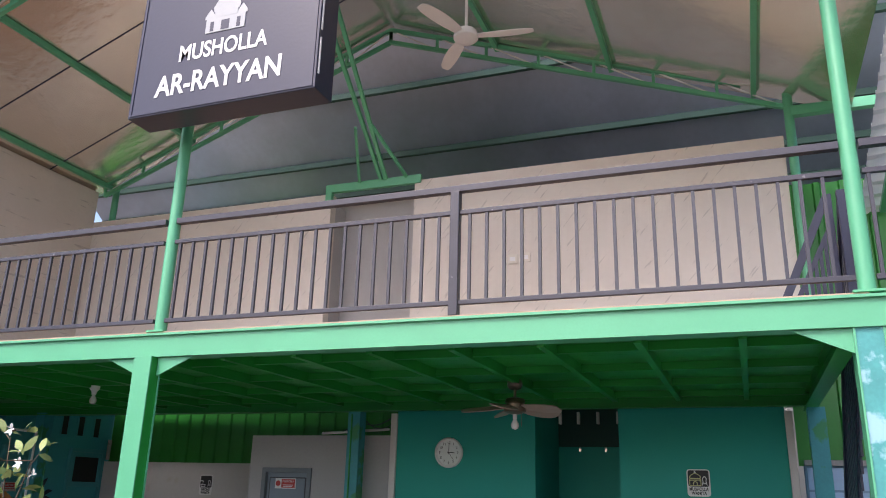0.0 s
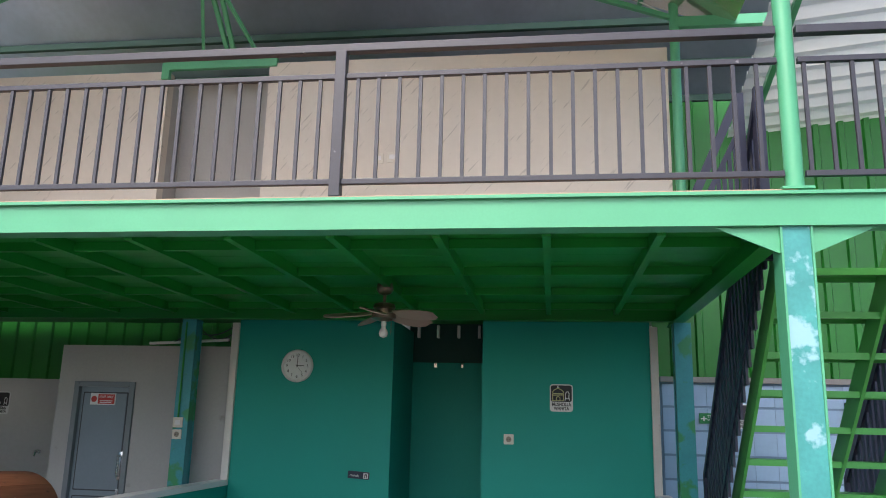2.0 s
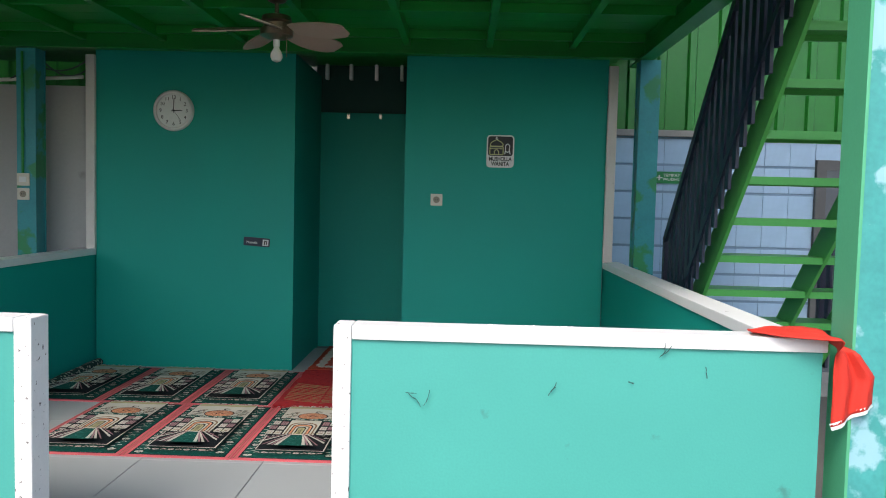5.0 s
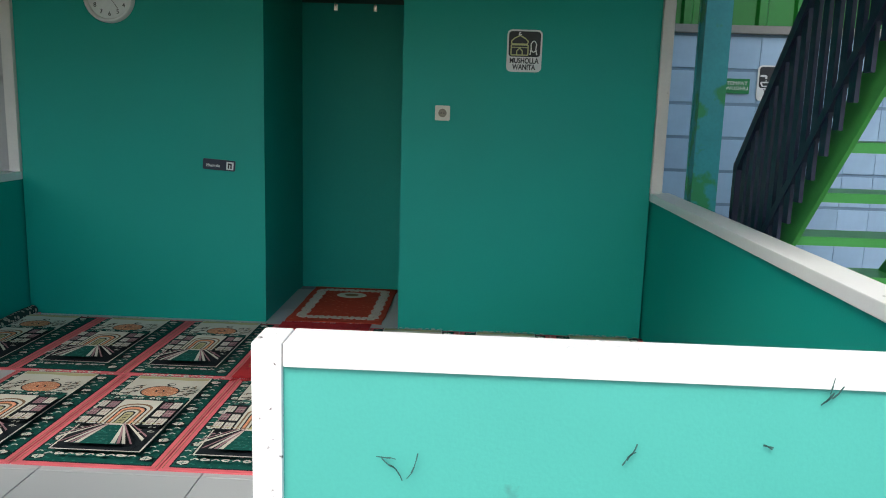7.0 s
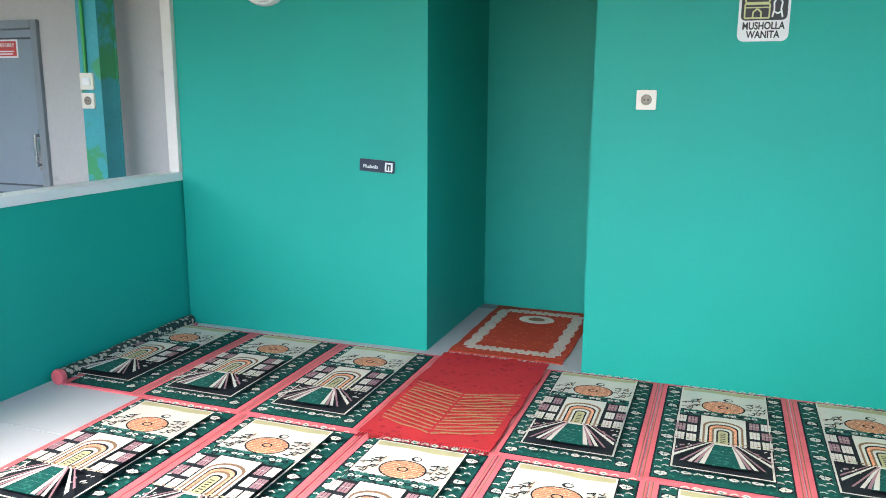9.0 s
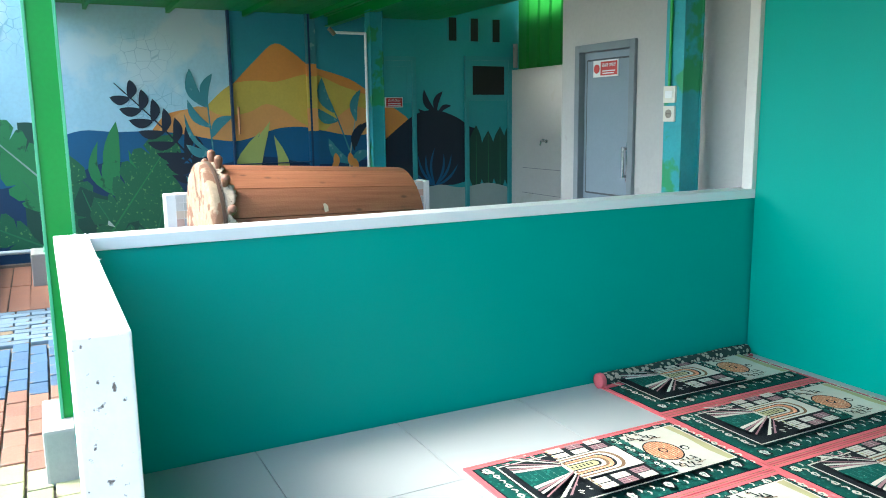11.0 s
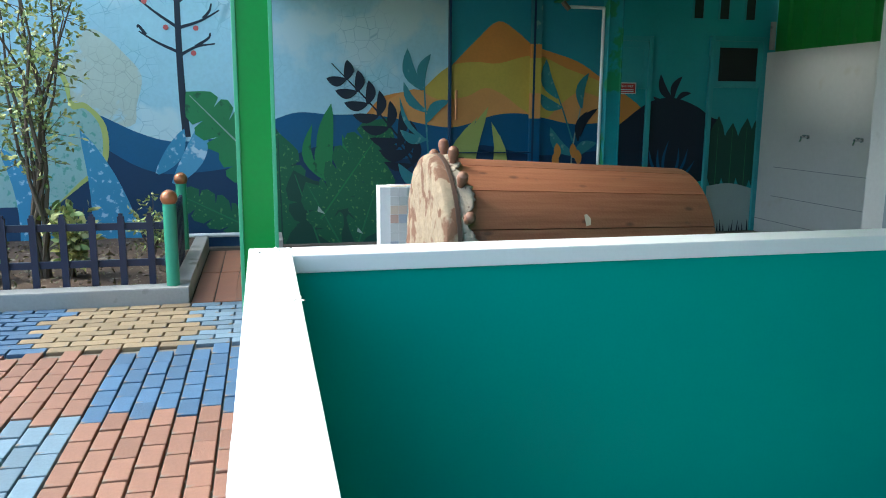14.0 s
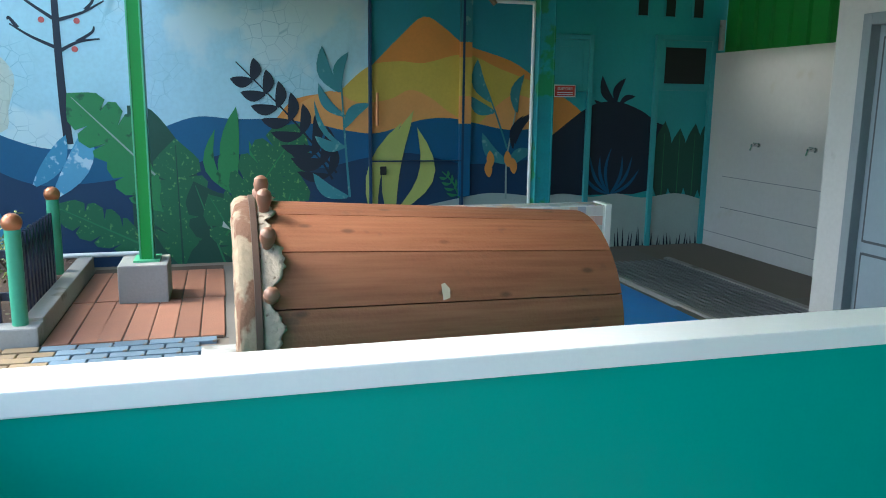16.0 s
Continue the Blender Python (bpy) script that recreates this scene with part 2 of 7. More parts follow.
CHIPPED = mat("chipped_white_paint", (0.80, 0.79, 0.77), 0.5, scale=6, fine=60, bump=0.25, dark=0.9, stain=(0.10, 0.08, 0.07), stain_at=0.635, stain_scale=48)
lw = low_wall("wall_low_left", XL - 0.125, XL, FRONT1 - 0.039, 0.045, TEAL, reach=(0.024, 0.0))
rw = low_wall("wall_low_right", XR, XR + 0.125, FRONT1 + 0.001, -0.002, TEAL, reach=(0.024, 0.014))
fl = low_wall("wall_low_front_left", XL - 0.125, -0.142, FRONT0 - 0.04, FRONT1 - 0.04, TEAL_OUT, (0, 0.06))
fr = low_wall("wall_low_front_right", 0.847, 2.455, FRONT0, FRONT1, TEAL_OUT, (0.06, 0))
part("end_post", boxes((-0.200, -0.140, FRONT0 - 0.041, FRONT1 - 0.039, GROUND - 0.02, CAP), bevel=0.007), CHIPPED, fl, "white painted wall end")
part("end_post", boxes((0.845, 0.905, FRONT0 - 0.001, FRONT1 + 0.001, GROUND - 0.02, CAP), bevel=0.007), CHIPPED, fr, "white painted wall end")
struct("trim_left", boxes((XL - 0.065, XL + 0.002, -0.03, 0.06, CAP, 2.32), bevel=0.005), TRIM, "cream painted upright trim at the wall's end", "trim")
struct("trim_right", boxes((XR - 0.002, XR + 0.065, -0.085, 0.06, CAP, 2.30), bevel=0.005), TRIM, "cream painted upright trim at the wall's end", "trim")

# rough plaster smeared round the corner of the cap, and small chips in its paint
def plaster_patch(wall, x, y, rx, ry, seed):
    rnd = random.Random(seed)
    bm = bmesh.new()
    for k in range(26):
        a, q = rnd.uniform(0, 6.28), math.sqrt(rnd.random())
        cx, cy, r0 = x + rx * q * math.cos(a), y + ry * q * math.sin(a), rnd.uniform(0.006, 0.018)
        ring = [(cx + r0 * rnd.uniform(0.5, 1.3) * math.cos(6.283 * i / 9), cy + r0 * rnd.uniform(0.5, 1.3) * math.sin(6.283 * i / 9)) for i in range(9)]
        top = bm.verts.new((cx, cy, CAP + rnd.uniform(0.003, 0.007)))
        low = [bm.verts.new((px, py, CAP - 0.001)) for px, py in ring]
        for i in range(9):
            bm.faces.new((low[i], low[(i + 1) % 9], top))
    return part("plaster_patch", bm, CHIPPED, wall, "rough lumpy plaster on the cap")
plaster_patch(fl, XL - 0.06, FRONT1 - 0.085, 0.055, 0.045, 5)
plaster_patch(fl, -1.02, FRONT1 - 0.07, 0.05, 0.02, 6)
plaster_patch(fr, 1.5, FRONT1 - 0.05, 0.25, 0.03, 7)

# dark scuffs and scratches on the outer faces
SCUFF = mat("scuff_marks", (0.03, 0.10, 0.09), 0.8)
def scuff(wall, x, z, size, turn, n, seed):
    rnd = random.Random(seed)
    bm = bmesh.new()
    face = FRONT0 - (0.0405 if wall is fl else 0.0005)
    for k in range(n):
        p = Vector((x + rnd.uniform(-0.3, 0.3) * size, z + rnd.uniform(-0.3, 0.3) * size))
        a = radians(turn) + rnd.uniform(-0.5, 0.5)
        for i in range(4):
            q = p + Vector((math.cos(a), math.sin(a))) * size * 0.16
            bar(bm, (p.x, face, p.y), (q.x, face, q.y), rnd.uniform(0.0012, 0.0035), 0.0012, (0, 1, 0))
            p, a = q, a + rnd.uniform(-0.35, 0.35)
    part("scuff", bm, SCUFF, wall, "dark scuff mark")
for wall, x, z, size, turn, n, seed in ((fr, 1.10, 0.655, 0.06, -20, 3, 1), (fr, 1.122, 0.60, 0.09, 80, 1, 2), (fr, 1.565, 0.67, 0.06, 65, 2, 3), (fr, 1.92, 0.82, 0.05, 55, 4, 4), (fr, 2.065, 0.735, 0.06, 80, 1, 5), (fr, 1.81, 0.72, 0.03, -10, 2, 6), (fl, -0.382, 0.80, 0.02, 0, 3, 7), (fl, -0.40, 0.68, 0.07, 70, 3, 8), (fl, -0.36, 0.672, 0.11, -50, 1, 9), (fl, -0.285, 0.668, 0.04, -10, 2, 10), (fl, -0.9, 0.6, 0.07, 30, 2, 11)):
    scuff(wall, x, z, size, turn, n, seed)

# ---- steel frame: beams, columns, deck ----
def h_column(name, x0, x1, y0, y1, z0, z1, m, label):
    """A steel column: two flanges and a web, with a base plate."""
    c = thing(name, ((x0 + x1) / 2, (y0 + y1) / 2, z0), label, "column", "steel columns", "structure")
    part("flange", boxes((x0, x1, y0, y0 + 0.012, z0, z1), bevel=0.002), m, c)
    part("flange", boxes((x0, x1, y1 - 0.012, y1, z0, z1), bevel=0.002), m, c)
    # On green columns the web's darker green paints the shade between the flanges.
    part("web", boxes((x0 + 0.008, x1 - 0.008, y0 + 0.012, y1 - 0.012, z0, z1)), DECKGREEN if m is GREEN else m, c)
    part("base_plate", boxes((x0 - 0.05, x1 + 0.05, y0 - 0.04, y1 + 0.04, z0, z0 + 0.015)), m, c)
    return c

def channel_column(name, x0, x1, y0, y1, z0, z1, label):
    """A column whose green flanges stand either side of a recessed, peeling face."""
    c = thing(name, ((x0 + x1) / 2, (y0 + y1) / 2, z0), label, "column", "steel columns", "structure")
    part("flange", boxes((x0, x0 + 0.011, y0, y1, z0, z1), bevel=0.002), GREEN, c, "bright green flange")
    part("flange", boxes((x1 - 0.011, x1, y0, y1, z0, z1), bevel=0.002), GREEN, c, "bright green flange")
    part("web", boxes((x0 + 0.011, x1 - 0.011, y0 + 0.012, y1 - 0.012, z0, z1)), WORN2, c, "peeling turquoise and white face")
    part("base_plate", boxes((x0 - 0.05, x1 + 0.05, y0 - 0.04, y1 + 0.04, z0, z0 + 0.015)), GREEN, c)
    return c

def gusset(c, x, z, side, y, m):
    bm = bmesh.new()
    pts = [(x, z), (x + side * 0.30, z), (x + side * 0.27, z - 0.012), (x, z - 0.13)]
    f = bm.faces.new([bm.verts.new((a, y, b)) for a, b in pts])
    r = bmesh.ops.extrude_face_region(bm, geom=[f])
    bmesh.ops.translate(bm, verts=[v for v in r["geom"] if isinstance(v, bmesh.types.BMVert)], vec=(0, 0.012, 0))
    return part("gusset", bm, m, c, "triangular steel gusset")

for x, m, lab in ((2.52, WORN2, "steel column with worn green and pale blue paint"), (-2.07, GREEN, "bright green painted steel column"), (-6.32, GREEN, "bright green painted steel column on a concrete block")):
    low = GROUND if x > -3 else 0.17
    c = channel_column("column", x, x + 0.15, -3.29, -3.14, low, 2.39, lab) if x > 0 else h_column("column", x, x + 0.15, *((-3.33, -3.23) if x < -3 else (-3.342, -3.226) if x < 0 else (-3.29, -3.14)), low, 2.39, m, lab)
    for s, xx in ((1, x + 0.15), (-1, x)):
        gusset(c, xx, 2.388, s, -3.27, GREEN)
solid("footing_block", boxes((-6.42, -6.02, -3.47, -3.13, GROUND - 0.03, 0.17), bevel=0.012), CONCRETE, "rough grey concrete footing block under a column", "footing")
h_column("column", 2.46, 2.60, -0.30, -0.16, GROUND, 2.31, WORN, "steel column with flaking turquoise paint")
h_column("column", -1.975, -1.835, -0.20, -0.06, GROUND, 2.33, WORN, "turquoise and green painted steel column with cables")
h_column("column", -6.27, -6.13, -0.27, -0.13, GROUND, 2.35, WORN, "turquoise and green painted steel column")

def i_beam(name, a, b, axis, z0, z1, c, half, m, label):
    bm = bmesh.new()
    for lo, hi, w in ((z0, z0 + 0.012, half), (z1 - 0.012, z1, half), (z0 + 0.012, z1 - 0.012, 0.005)):
        if axis == "x":
            box(bm, a, b, c - w, c + w, lo, hi)
        else:
            box(bm, c - w, c + w, a, b, lo, hi)
    return struct(name, bm, m, label, "beam")

bm = boxes((MURAL, 4.4, -3.30, -3.285, 2.39, 2.54), (MURAL, 4.4, -3.285, -3.17, 2.39, 2.40), (MURAL, 4.4, -3.285, -3.17, 2.53, 2.54), (MURAL, 4.4, -3.325, -3.15, 2.54, 2.556))
struct("beam_front", bm, GREEN, "bright green steel edge beam of the upper deck", "beam")
i_beam("beam_side", -3.17, 0.05, "y", 2.31, 2.45, 2.50, 0.05, DECKGREEN, "green steel side beam under the deck")
i_beam("beam_rear", MURAL, 2.56, "x", 2.325, 2.45, -0.23, 0.045, DECKGREEN, "green steel rear beam under the deck")
for k in range(14):
    x = 1.985 - 0.572 * k
    if x > MURAL + 0.1:
        struct("joist", boxes((x - 0.022, x + 0.022, -3.17, -0.28, 2.375, 2.455)), DECKGREEN, "green steel joist under the deck", "joist")
for y in (-2.80, -2.0, -1.2, -0.45):
    struct("cross_bar", boxes((MURAL, 2.45, y - 0.018, y + 0.018, 2.395, 2.45)), DECKGREEN, "green steel cross bar under the deck", "joist")
# ribbed steel plates of the deck seen from below
bm = bmesh.new()
y = -3.17
while y < 0.9:
    box(bm, MURAL, 2.46, y, y + 0.196, 2.452, 2.47)
    y += 0.2
box(bm, MURAL, 2.46, -3.17, 1.2, 2.466, 2.55)
struct("ceiling", bm, DECKGREEN, "green painted ribbed steel plates under the deck", "ceiling")
struct("landing_deck", boxes((2.46, 4.4, -3.17, -2.85, 2.47, 2.548)), DECKGREEN, "green steel landing at the stair head", "floor")
struct("upper_floor", boxes((MURAL, 2.62, -3.28, 1.2, 2.557, 2.575)), DECKTOP, "terracotta tiled upper deck floor", "floor")

# ---- upper storey ----
def upright(name, x, y, z0, z1, r, label):
    c = thing(name, (x, y, z0), label, "column", "upper columns", "structure")
    part("shaft", tube(bmesh.new(), (x, y, z0), (x, y, z1), r, seg=20), GREEN, c, smooth=True)
    part("foot_plate", boxes((x - r - 0.03, x + r + 0.03, y - r - 0.02, y + r + 0.02, z0, z0 + 0.012)), GREEN, c)
    return c

upright("round_column", 2.62, -3.23, 2.575, 6.2, 0.045, "bright green round steel post")
upright("round_column", -1.97, -3.23, 2.575, 6.2, 0.045, "bright green round steel post")
upright("round_column", 2.60, -0.12, 2.575, 5.4, 0.045, "bright green round steel post")
upright("round_column", -5.92, 0.075, 2.575, 5.4, 0.045, "bright green round steel post")

struct("wall_upper_right", boxes((-1.36, 2.53, -0.10, 0.02, 2.575, 4.94)), MARBLE, "beige marbled panel wall of the upper storey", "wall")
struct("wall_upper_left", boxes((-6.05, -2.43, -0.10, 0.02, 2.575, 4.89)), MARBLE, "beige marbled panel wall of the upper storey", "wall")
struct("wall_upper_side", boxes((-6.17, -6.05, -3.4, -0.10, 2.575, 5.32)), MARBLE, "beige marbled side wall of the upper storey", "wall")
struct("wall_upper_recess", boxes((-2.6, -1.2, 0.28, 0.4, 2.575, 4.9), (-2.55, -2.43, 0.02, 0.28, 2.575, 4.8), (-1.36, -1.24, 0.02, 0.28, 2.575, 4.87)), GREYWALL, "grey wall behind the upper doorway", "wall")
solid("door_lintel", boxes((-2.50, -1.28, -0.125, -0.075, 4.90, 5.0), (-2.50, -2.42, -0.125, -0.075, 4.80, 4.9)), GREEN, "green steel lintel over the upper doorway", "lintel", kind="structure")

# railing
def railing(x0, x1, posts):
    r = thing("railing", (x0, -3.25, 2.575), "grey painted steel railing along the upper deck", "railing", "deck railings")
    part("top_rail", boxes((x0, x1, -3.275, -3.225, 3.40, 3.445), bevel=0.004), RAIL, r)
    part("middle_rail", boxes((x0, x1, -3.265, -3.235, 3.245, 3.275), bevel=0.003), RAIL, r)
    part("bottom_rail", boxes((x0, x1, -3.265, -3.235, 2.645, 2.675), bevel=0.003), RAIL, r)
    me = None
    for i in range(-70, 40):
        x = 0.309 + 0.1147 * i - (0.018 if i > 0 else 0.0)
        if not x0 + 0.02 < x < x1 - 0.02 or i == 0:
            continue
        if me is None:
            b = part("baluster", boxes((-0.0095 + x0, 0.0095 + x0, -3.2595, -3.2405, 2.675, 3.245)), RAIL, r)
            me = b.data
        else:
            b = new("baluster", me)
            b.parent = r
        b.location.x = x - x0
    for p in posts:
        part("post", boxes((p - 0.03, p + 0.03, -3.285, -3.225, 2.575, 3.40), bevel=0.004), RAIL, r, "pale worn square post")
    return r

railing(-1.92, 2.57, [0.31])
railing(-7.4, -2.02, [-4.3])
railing(2.67, 4.35, [])

# ---- roof over the upper storey ----
def slope(name, pts, m, label, category="roof"):
    bm = bmesh.new()
    f = bm.faces.new([bm.verts.new(p) for p in pts])
    r = bmesh.ops.extrude_face_region(bm, geom=[f])
    bmesh.ops.translate(bm, verts=[v for v in r["geom"] if isinstance(v, bmesh.types.BMVert)], vec=(0, 0, 0.03))
    return struct(name, bm, m, label, category)

RIDGE = (-1.75, 7.05)
slope("roof_right", [(RIDGE[0], -4.3, RIDGE[1]), (3.15, -4.3, 5.145), (3.15, 0.0, 5.145), (RIDGE[0], 0.0, RIDGE[1])], FOIL, "silver foil lined roof slope")
slope("roof_left", [(RIDGE[0], -4.3, RIDGE[1]), (-6.6, -4.3, 5.15), (-6.6, 0.0, 5.15), (RIDGE[0], 0.0, RIDGE[1])], FOIL, "silver foil lined roof slope")
slope("roof_rear", [(-8.0, 0.0, 7.2), (4.6, 0.0, 7.2), (4.6, 3.6, 4.6), (-8.0, 3.6, 4.6)], SHADEDFOIL, "foil lined rear roof slope with shade in its colour")

# ---- ribbed sheet metal ----
def ribbed(x0, x1, y, z0, z1, pitch=0.25, rib=0.05, depth=0.03):
    """A ribbed sheet that stands in a plane of constant y, ribs upright."""
    bm = bmesh.new()
    prof, x = [], x0
    while x < x1:
        prof += [(x, 0), (x + pitch - rib * 1.6, 0), (x + pitch - rib * 1.3, -depth), (x + pitch - rib * 0.3, -depth)]
        x += pitch
    prof.append((x, 0))
    a = [bm.verts.new((px, y + d, z0)) for px, d in prof]
    b = [bm.verts.new((px, y + d, z1)) for px, d in prof]
    c = [bm.verts.new((px, y + d + 0.004, z0)) for px, d in prof]
    e = [bm.verts.new((px, y + d + 0.004, z1)) for px, d in prof]
    for i in range(len(prof) - 1):
        bm.faces.new((a[i], a[i + 1], b[i + 1], b[i]))
        bm.faces.new((c[i + 1], c[i], e[i], e[i + 1]))
        bm.faces.new((b[i], b[i + 1], e[i + 1], e[i]))
        bm.faces.new((a[i + 1], a[i], c[i], c[i + 1]))
    return bm

struct("wall_sheet_left", ribbed(-7.5, -1.5, 2.36, 1.70, 2.75), SHEET, "green ribbed sheet metal above the wash wall", "wall")
struct("wall_sheet_right", ribbed(2.40, 7.0, 0.66, 1.86, 4.70, 0.24), SHEET, "green ribbed sheet metal wall behind the stairs", "wall")

# ---- right of the prayer room ----
struct("wall_wash_right", boxes((2.44, 7.0, 0.56, 0.70, GROUND, 1.86)), PALEGROUT, "pale blue tiled washing wall", "wall")
struct("coping", boxes((2.44, 7.0, 0.50, 0.62, 1.86, 1.91), bevel=0.004), CONCRETE, "grey coping over the tiles", "trim")
struct("wall_right_end", boxes((11.0, 11.2, -9, 0.6, GROUND, 3.0)), GREYWALL, "grey plaster wall at the yard's end", "wall")
grey_door_right = thing("door_1", (4.25, 0.53, GROUND), "dark grey metal toilet door behind the stairs", "door", kind="structure")
DOORGREY = mat("dark_door_paint", (0.11, 0.125, 0.14), 0.45, scale=3, fine=50, dark=0.8)
part("leaf", boxes((4.14, 4.72, 0.525, 0.552, GROUND, 1.62), bevel=0.004), DOORGREY, grey_door_right)
part("frame", boxes((4.06, 4.14, 0.515, 0.552, GROUND, 1.70), (4.72, 4.80, 0.515, 0.552, GROUND, 1.70), (4.14, 4.72, 0.515, 0.552, 1.62, 1.70)), mat("dark_frame", (0.1, 0.1, 0.1), 0.6), grey_door_right)
partition = thing("toilet_partition", (5.4, 0.52, GROUND), "dark grey metal partition beside the toilet door", "partition", kind="structure")
part("rail", boxes((4.82, 6.6, 0.515, 0.552, 1.66, 1.72), (4.82, 6.6, 0.515, 0.552, GROUND, 0.05)), mat("dark_partition_rail", (0.09, 0.095, 0.10), 0.6), partition)
for x in (4.83, 5.43, 6.03):
    part("panel", boxes((x, x + 0.585, 0.525, 0.552, 0.05, 1.66), bevel=0.004), DOORGREY, partition)
struct("ledge", boxes((3.2, 7.0, 0.1, 0.55, GROUND, 0.0)), CONCRETE, "grey concrete ledge below the tiles", "ledge")

# ---- steel stairs ----
stairs = thing("staircase", (3.15, -1.4, GROUND), "bright green open steel staircase up to the deck", "staircase")
def stair_y(z):
    return -2.76 + (2.54 - z) / 0.215 * 0.203
STAIR = mat("stair_green_paint", (0.085, 0.42, 0.085), 0.42, scale=2.5, fine=60, dark=0.85, bump=0.06)
for x in (2.70, 3.30, 3.62):
    bm = bmesh.new()
    bar(bm, (x, stair_y(GROUND) + 0.06, GROUND + 0.02), (x, stair_y(2.56) + 0.04, 2.56), 0.02, 0.17, up=(0, 0, 1))
    part("stringer", bm, STAIR, stairs)
k = 0
z = 2.54 - 0.215
while z > GROUND + 0.08:
    y = stair_y(z)
    part("tread", boxes((2.71, 3.61, y - 0.02, y + 0.22, z - 0.012, z), (2.71, 3.61, y - 0.02, y - 0.012, z - 0.04, z - 0.012), (2.71, 3.61, y + 0.212, y + 0.22, z - 0.04, z - 0.012)), STAIR, stairs)
    z -= 0.215

def stair_rail(x, dense):
    r = thing("stair_railing", (x, -1.2, GROUND), "dark navy slatted steel stair railing", "railing", "stair railings")
    lo, hi = 0.2, 2.45
    part("handrail", bar(bmesh.new(), (x, stair_y(lo), lo + 0.88), (x, stair_y(hi), hi + 0.88), 0.045, 0.05), NAVY, r)
    part("lower_rail", bar(bmesh.new(), (x, stair_y(lo), lo + 0.14), (x, stair_y(hi), hi + 0.14), 0.03, 0.04), NAVY, r)
    part("post", bar(bmesh.new(), (x, stair_y(lo), GROUND), (x, stair_y(lo), lo + 0.9), 0.045), NAVY, r)
    part("post", bar(bmesh.new(), (x, stair_y(hi), hi - 0.1), (x, stair_y(hi), hi + 0.92), 0.05), NAVY, r)
    n = 22
    for i in range(1, n):
        zz = lo + (hi - lo) * i / n
        part("slat", boxes((x - 0.008, x + 0.008, stair_y(zz) - 0.028, stair_y(zz) + 0.028, zz - 0.03, zz + 0.87)), NAVY, r)
    return r
stair_rail(2.625, True)
stair_rail(3.66, True)

# ---- grey block with a door, left of the prayer room ----
struct("wall_grey_front", boxes((-3.32, -3.14, 0.07, 0.2, GROUND, 2.10), (-2.52, XL - 0.02, 0.07, 0.2, GROUND, 2.10), (-3.14, -2.52, 0.07, 0.2, 1.75, 2.10)), GREYWALL, "grey plastered wall with a metal door", "wall")
struct("wall_grey_side", boxes((-3.32, -3.18, 0.2, 2.2, GROUND, 2.10)), GREYWALL, "grey plastered side wall", "wall")
door2 = thing("door_2", (-2.83, 0.1, GROUND), "closed grey metal door with a lever handle", "door", kind="structure")
part("leaf", boxes((-3.09, -2.57, 0.095, 0.13, GROUND + 0.02, 1.70), bevel=0.003), GREYDOOR, door2)
part("frame", boxes((-3.14, -3.09, 0.045, 0.16, GROUND, 1.75), (-2.57, -2.52, 0.045, 0.16, GROUND, 1.75), (-3.09, -2.57, 0.045, 0.16, 1.70, 1.75), bevel=0.003), mat("dark_grey_frame", (0.19, 0.22, 0.24), 0.5), door2)
for z0, z1 in ((0.75, 1.64), (0.02, 0.68)):
    part("panel", boxes((-3.05, -2.61, 0.088, 0.096, z0, z1), bevel=0.003), GREYDOOR, door2)
INKY = mat("groove_shade_and_cable_black", (0.05, 0.06, 0.07), 0.6)
CHROME = mat("chrome", (0.6, 0.6, 0.6), 0.22, metal=1.0, bump=0)
bm = boxes((-2.625, -2.590, 0.083, 0.094, 0.84, 1.10), bevel=0.002)
tube(bm, (-2.607, 0.09, 0.88), (-2.607, 0.045, 0.88), 0.008)
tube(bm, (-2.607, 0.09, 1.06), (-2.607, 0.045, 1.06), 0.008)
tube(bm, (-2.607, 0.045, 0.87), (-2.607, 0.045, 1.07), 0.010)
part("handle", bm, CHROME, door2, "upright steel pull handle", smooth=True)
part("lock", boxes((-2.62, -2.592, 0.080, 0.094, 0.66, 0.76), bevel=0.003), CHROME, door2, "steel door lock")
# Thin dark strips round the panels, groove shade laid on as colour.
for z0, z1 in ((0.75, 1.64), (0.02, 0.68)):
    part("groove", boxes((-3.062, -3.05, 0.092, 0.0952, z0 - 0.01, z1 + 0.01), (-2.61, -2.598, 0.092, 0.0952, z0 - 0.01, z1 + 0.01), (-3.05, -2.61, 0.092, 0.0952, z1, z1 + 0.012), (-3.05, -2.61, 0.092, 0.0952, z0 - 0.012, z0)), INKY, door2)
struct("conduit_stub", tube(bmesh.new(), (-2.4, 0.03, 2.12), (-1.6, 0.03, 2.16), 0.014), ROOFSHEET, "loose white pipe on the wall top", "pipe")

# loose cables over the top of the grey wall
for k, (a, b, sag) in enumerate((((-1.90, 0.02, 2.27), (-1.53, 0.03, 2.24), 0.09), ((-1.90, 0.02, 2.22), (-1.55, 0.04, 2.30), 0.05), ((-2.35, 0.05, 2.13), (-1.98, 0.0, 2.25), 0.06))):
    a, b = Vector(a), Vector(b)
    pts = [a.lerp(b, i / 8) - Vector((0, 0, sag * math.sin(math.pi * i / 8))) for i in range(9)]
    bm = bmesh.new()
    for p, q in zip(pts, pts[1:]):
        tube(bm, p, q, 0.006, seg=7)
    solid("loose_cable", bm, INKY, "thin black cable sagging over the grey wall", "cable", "loose cables", smooth=True)

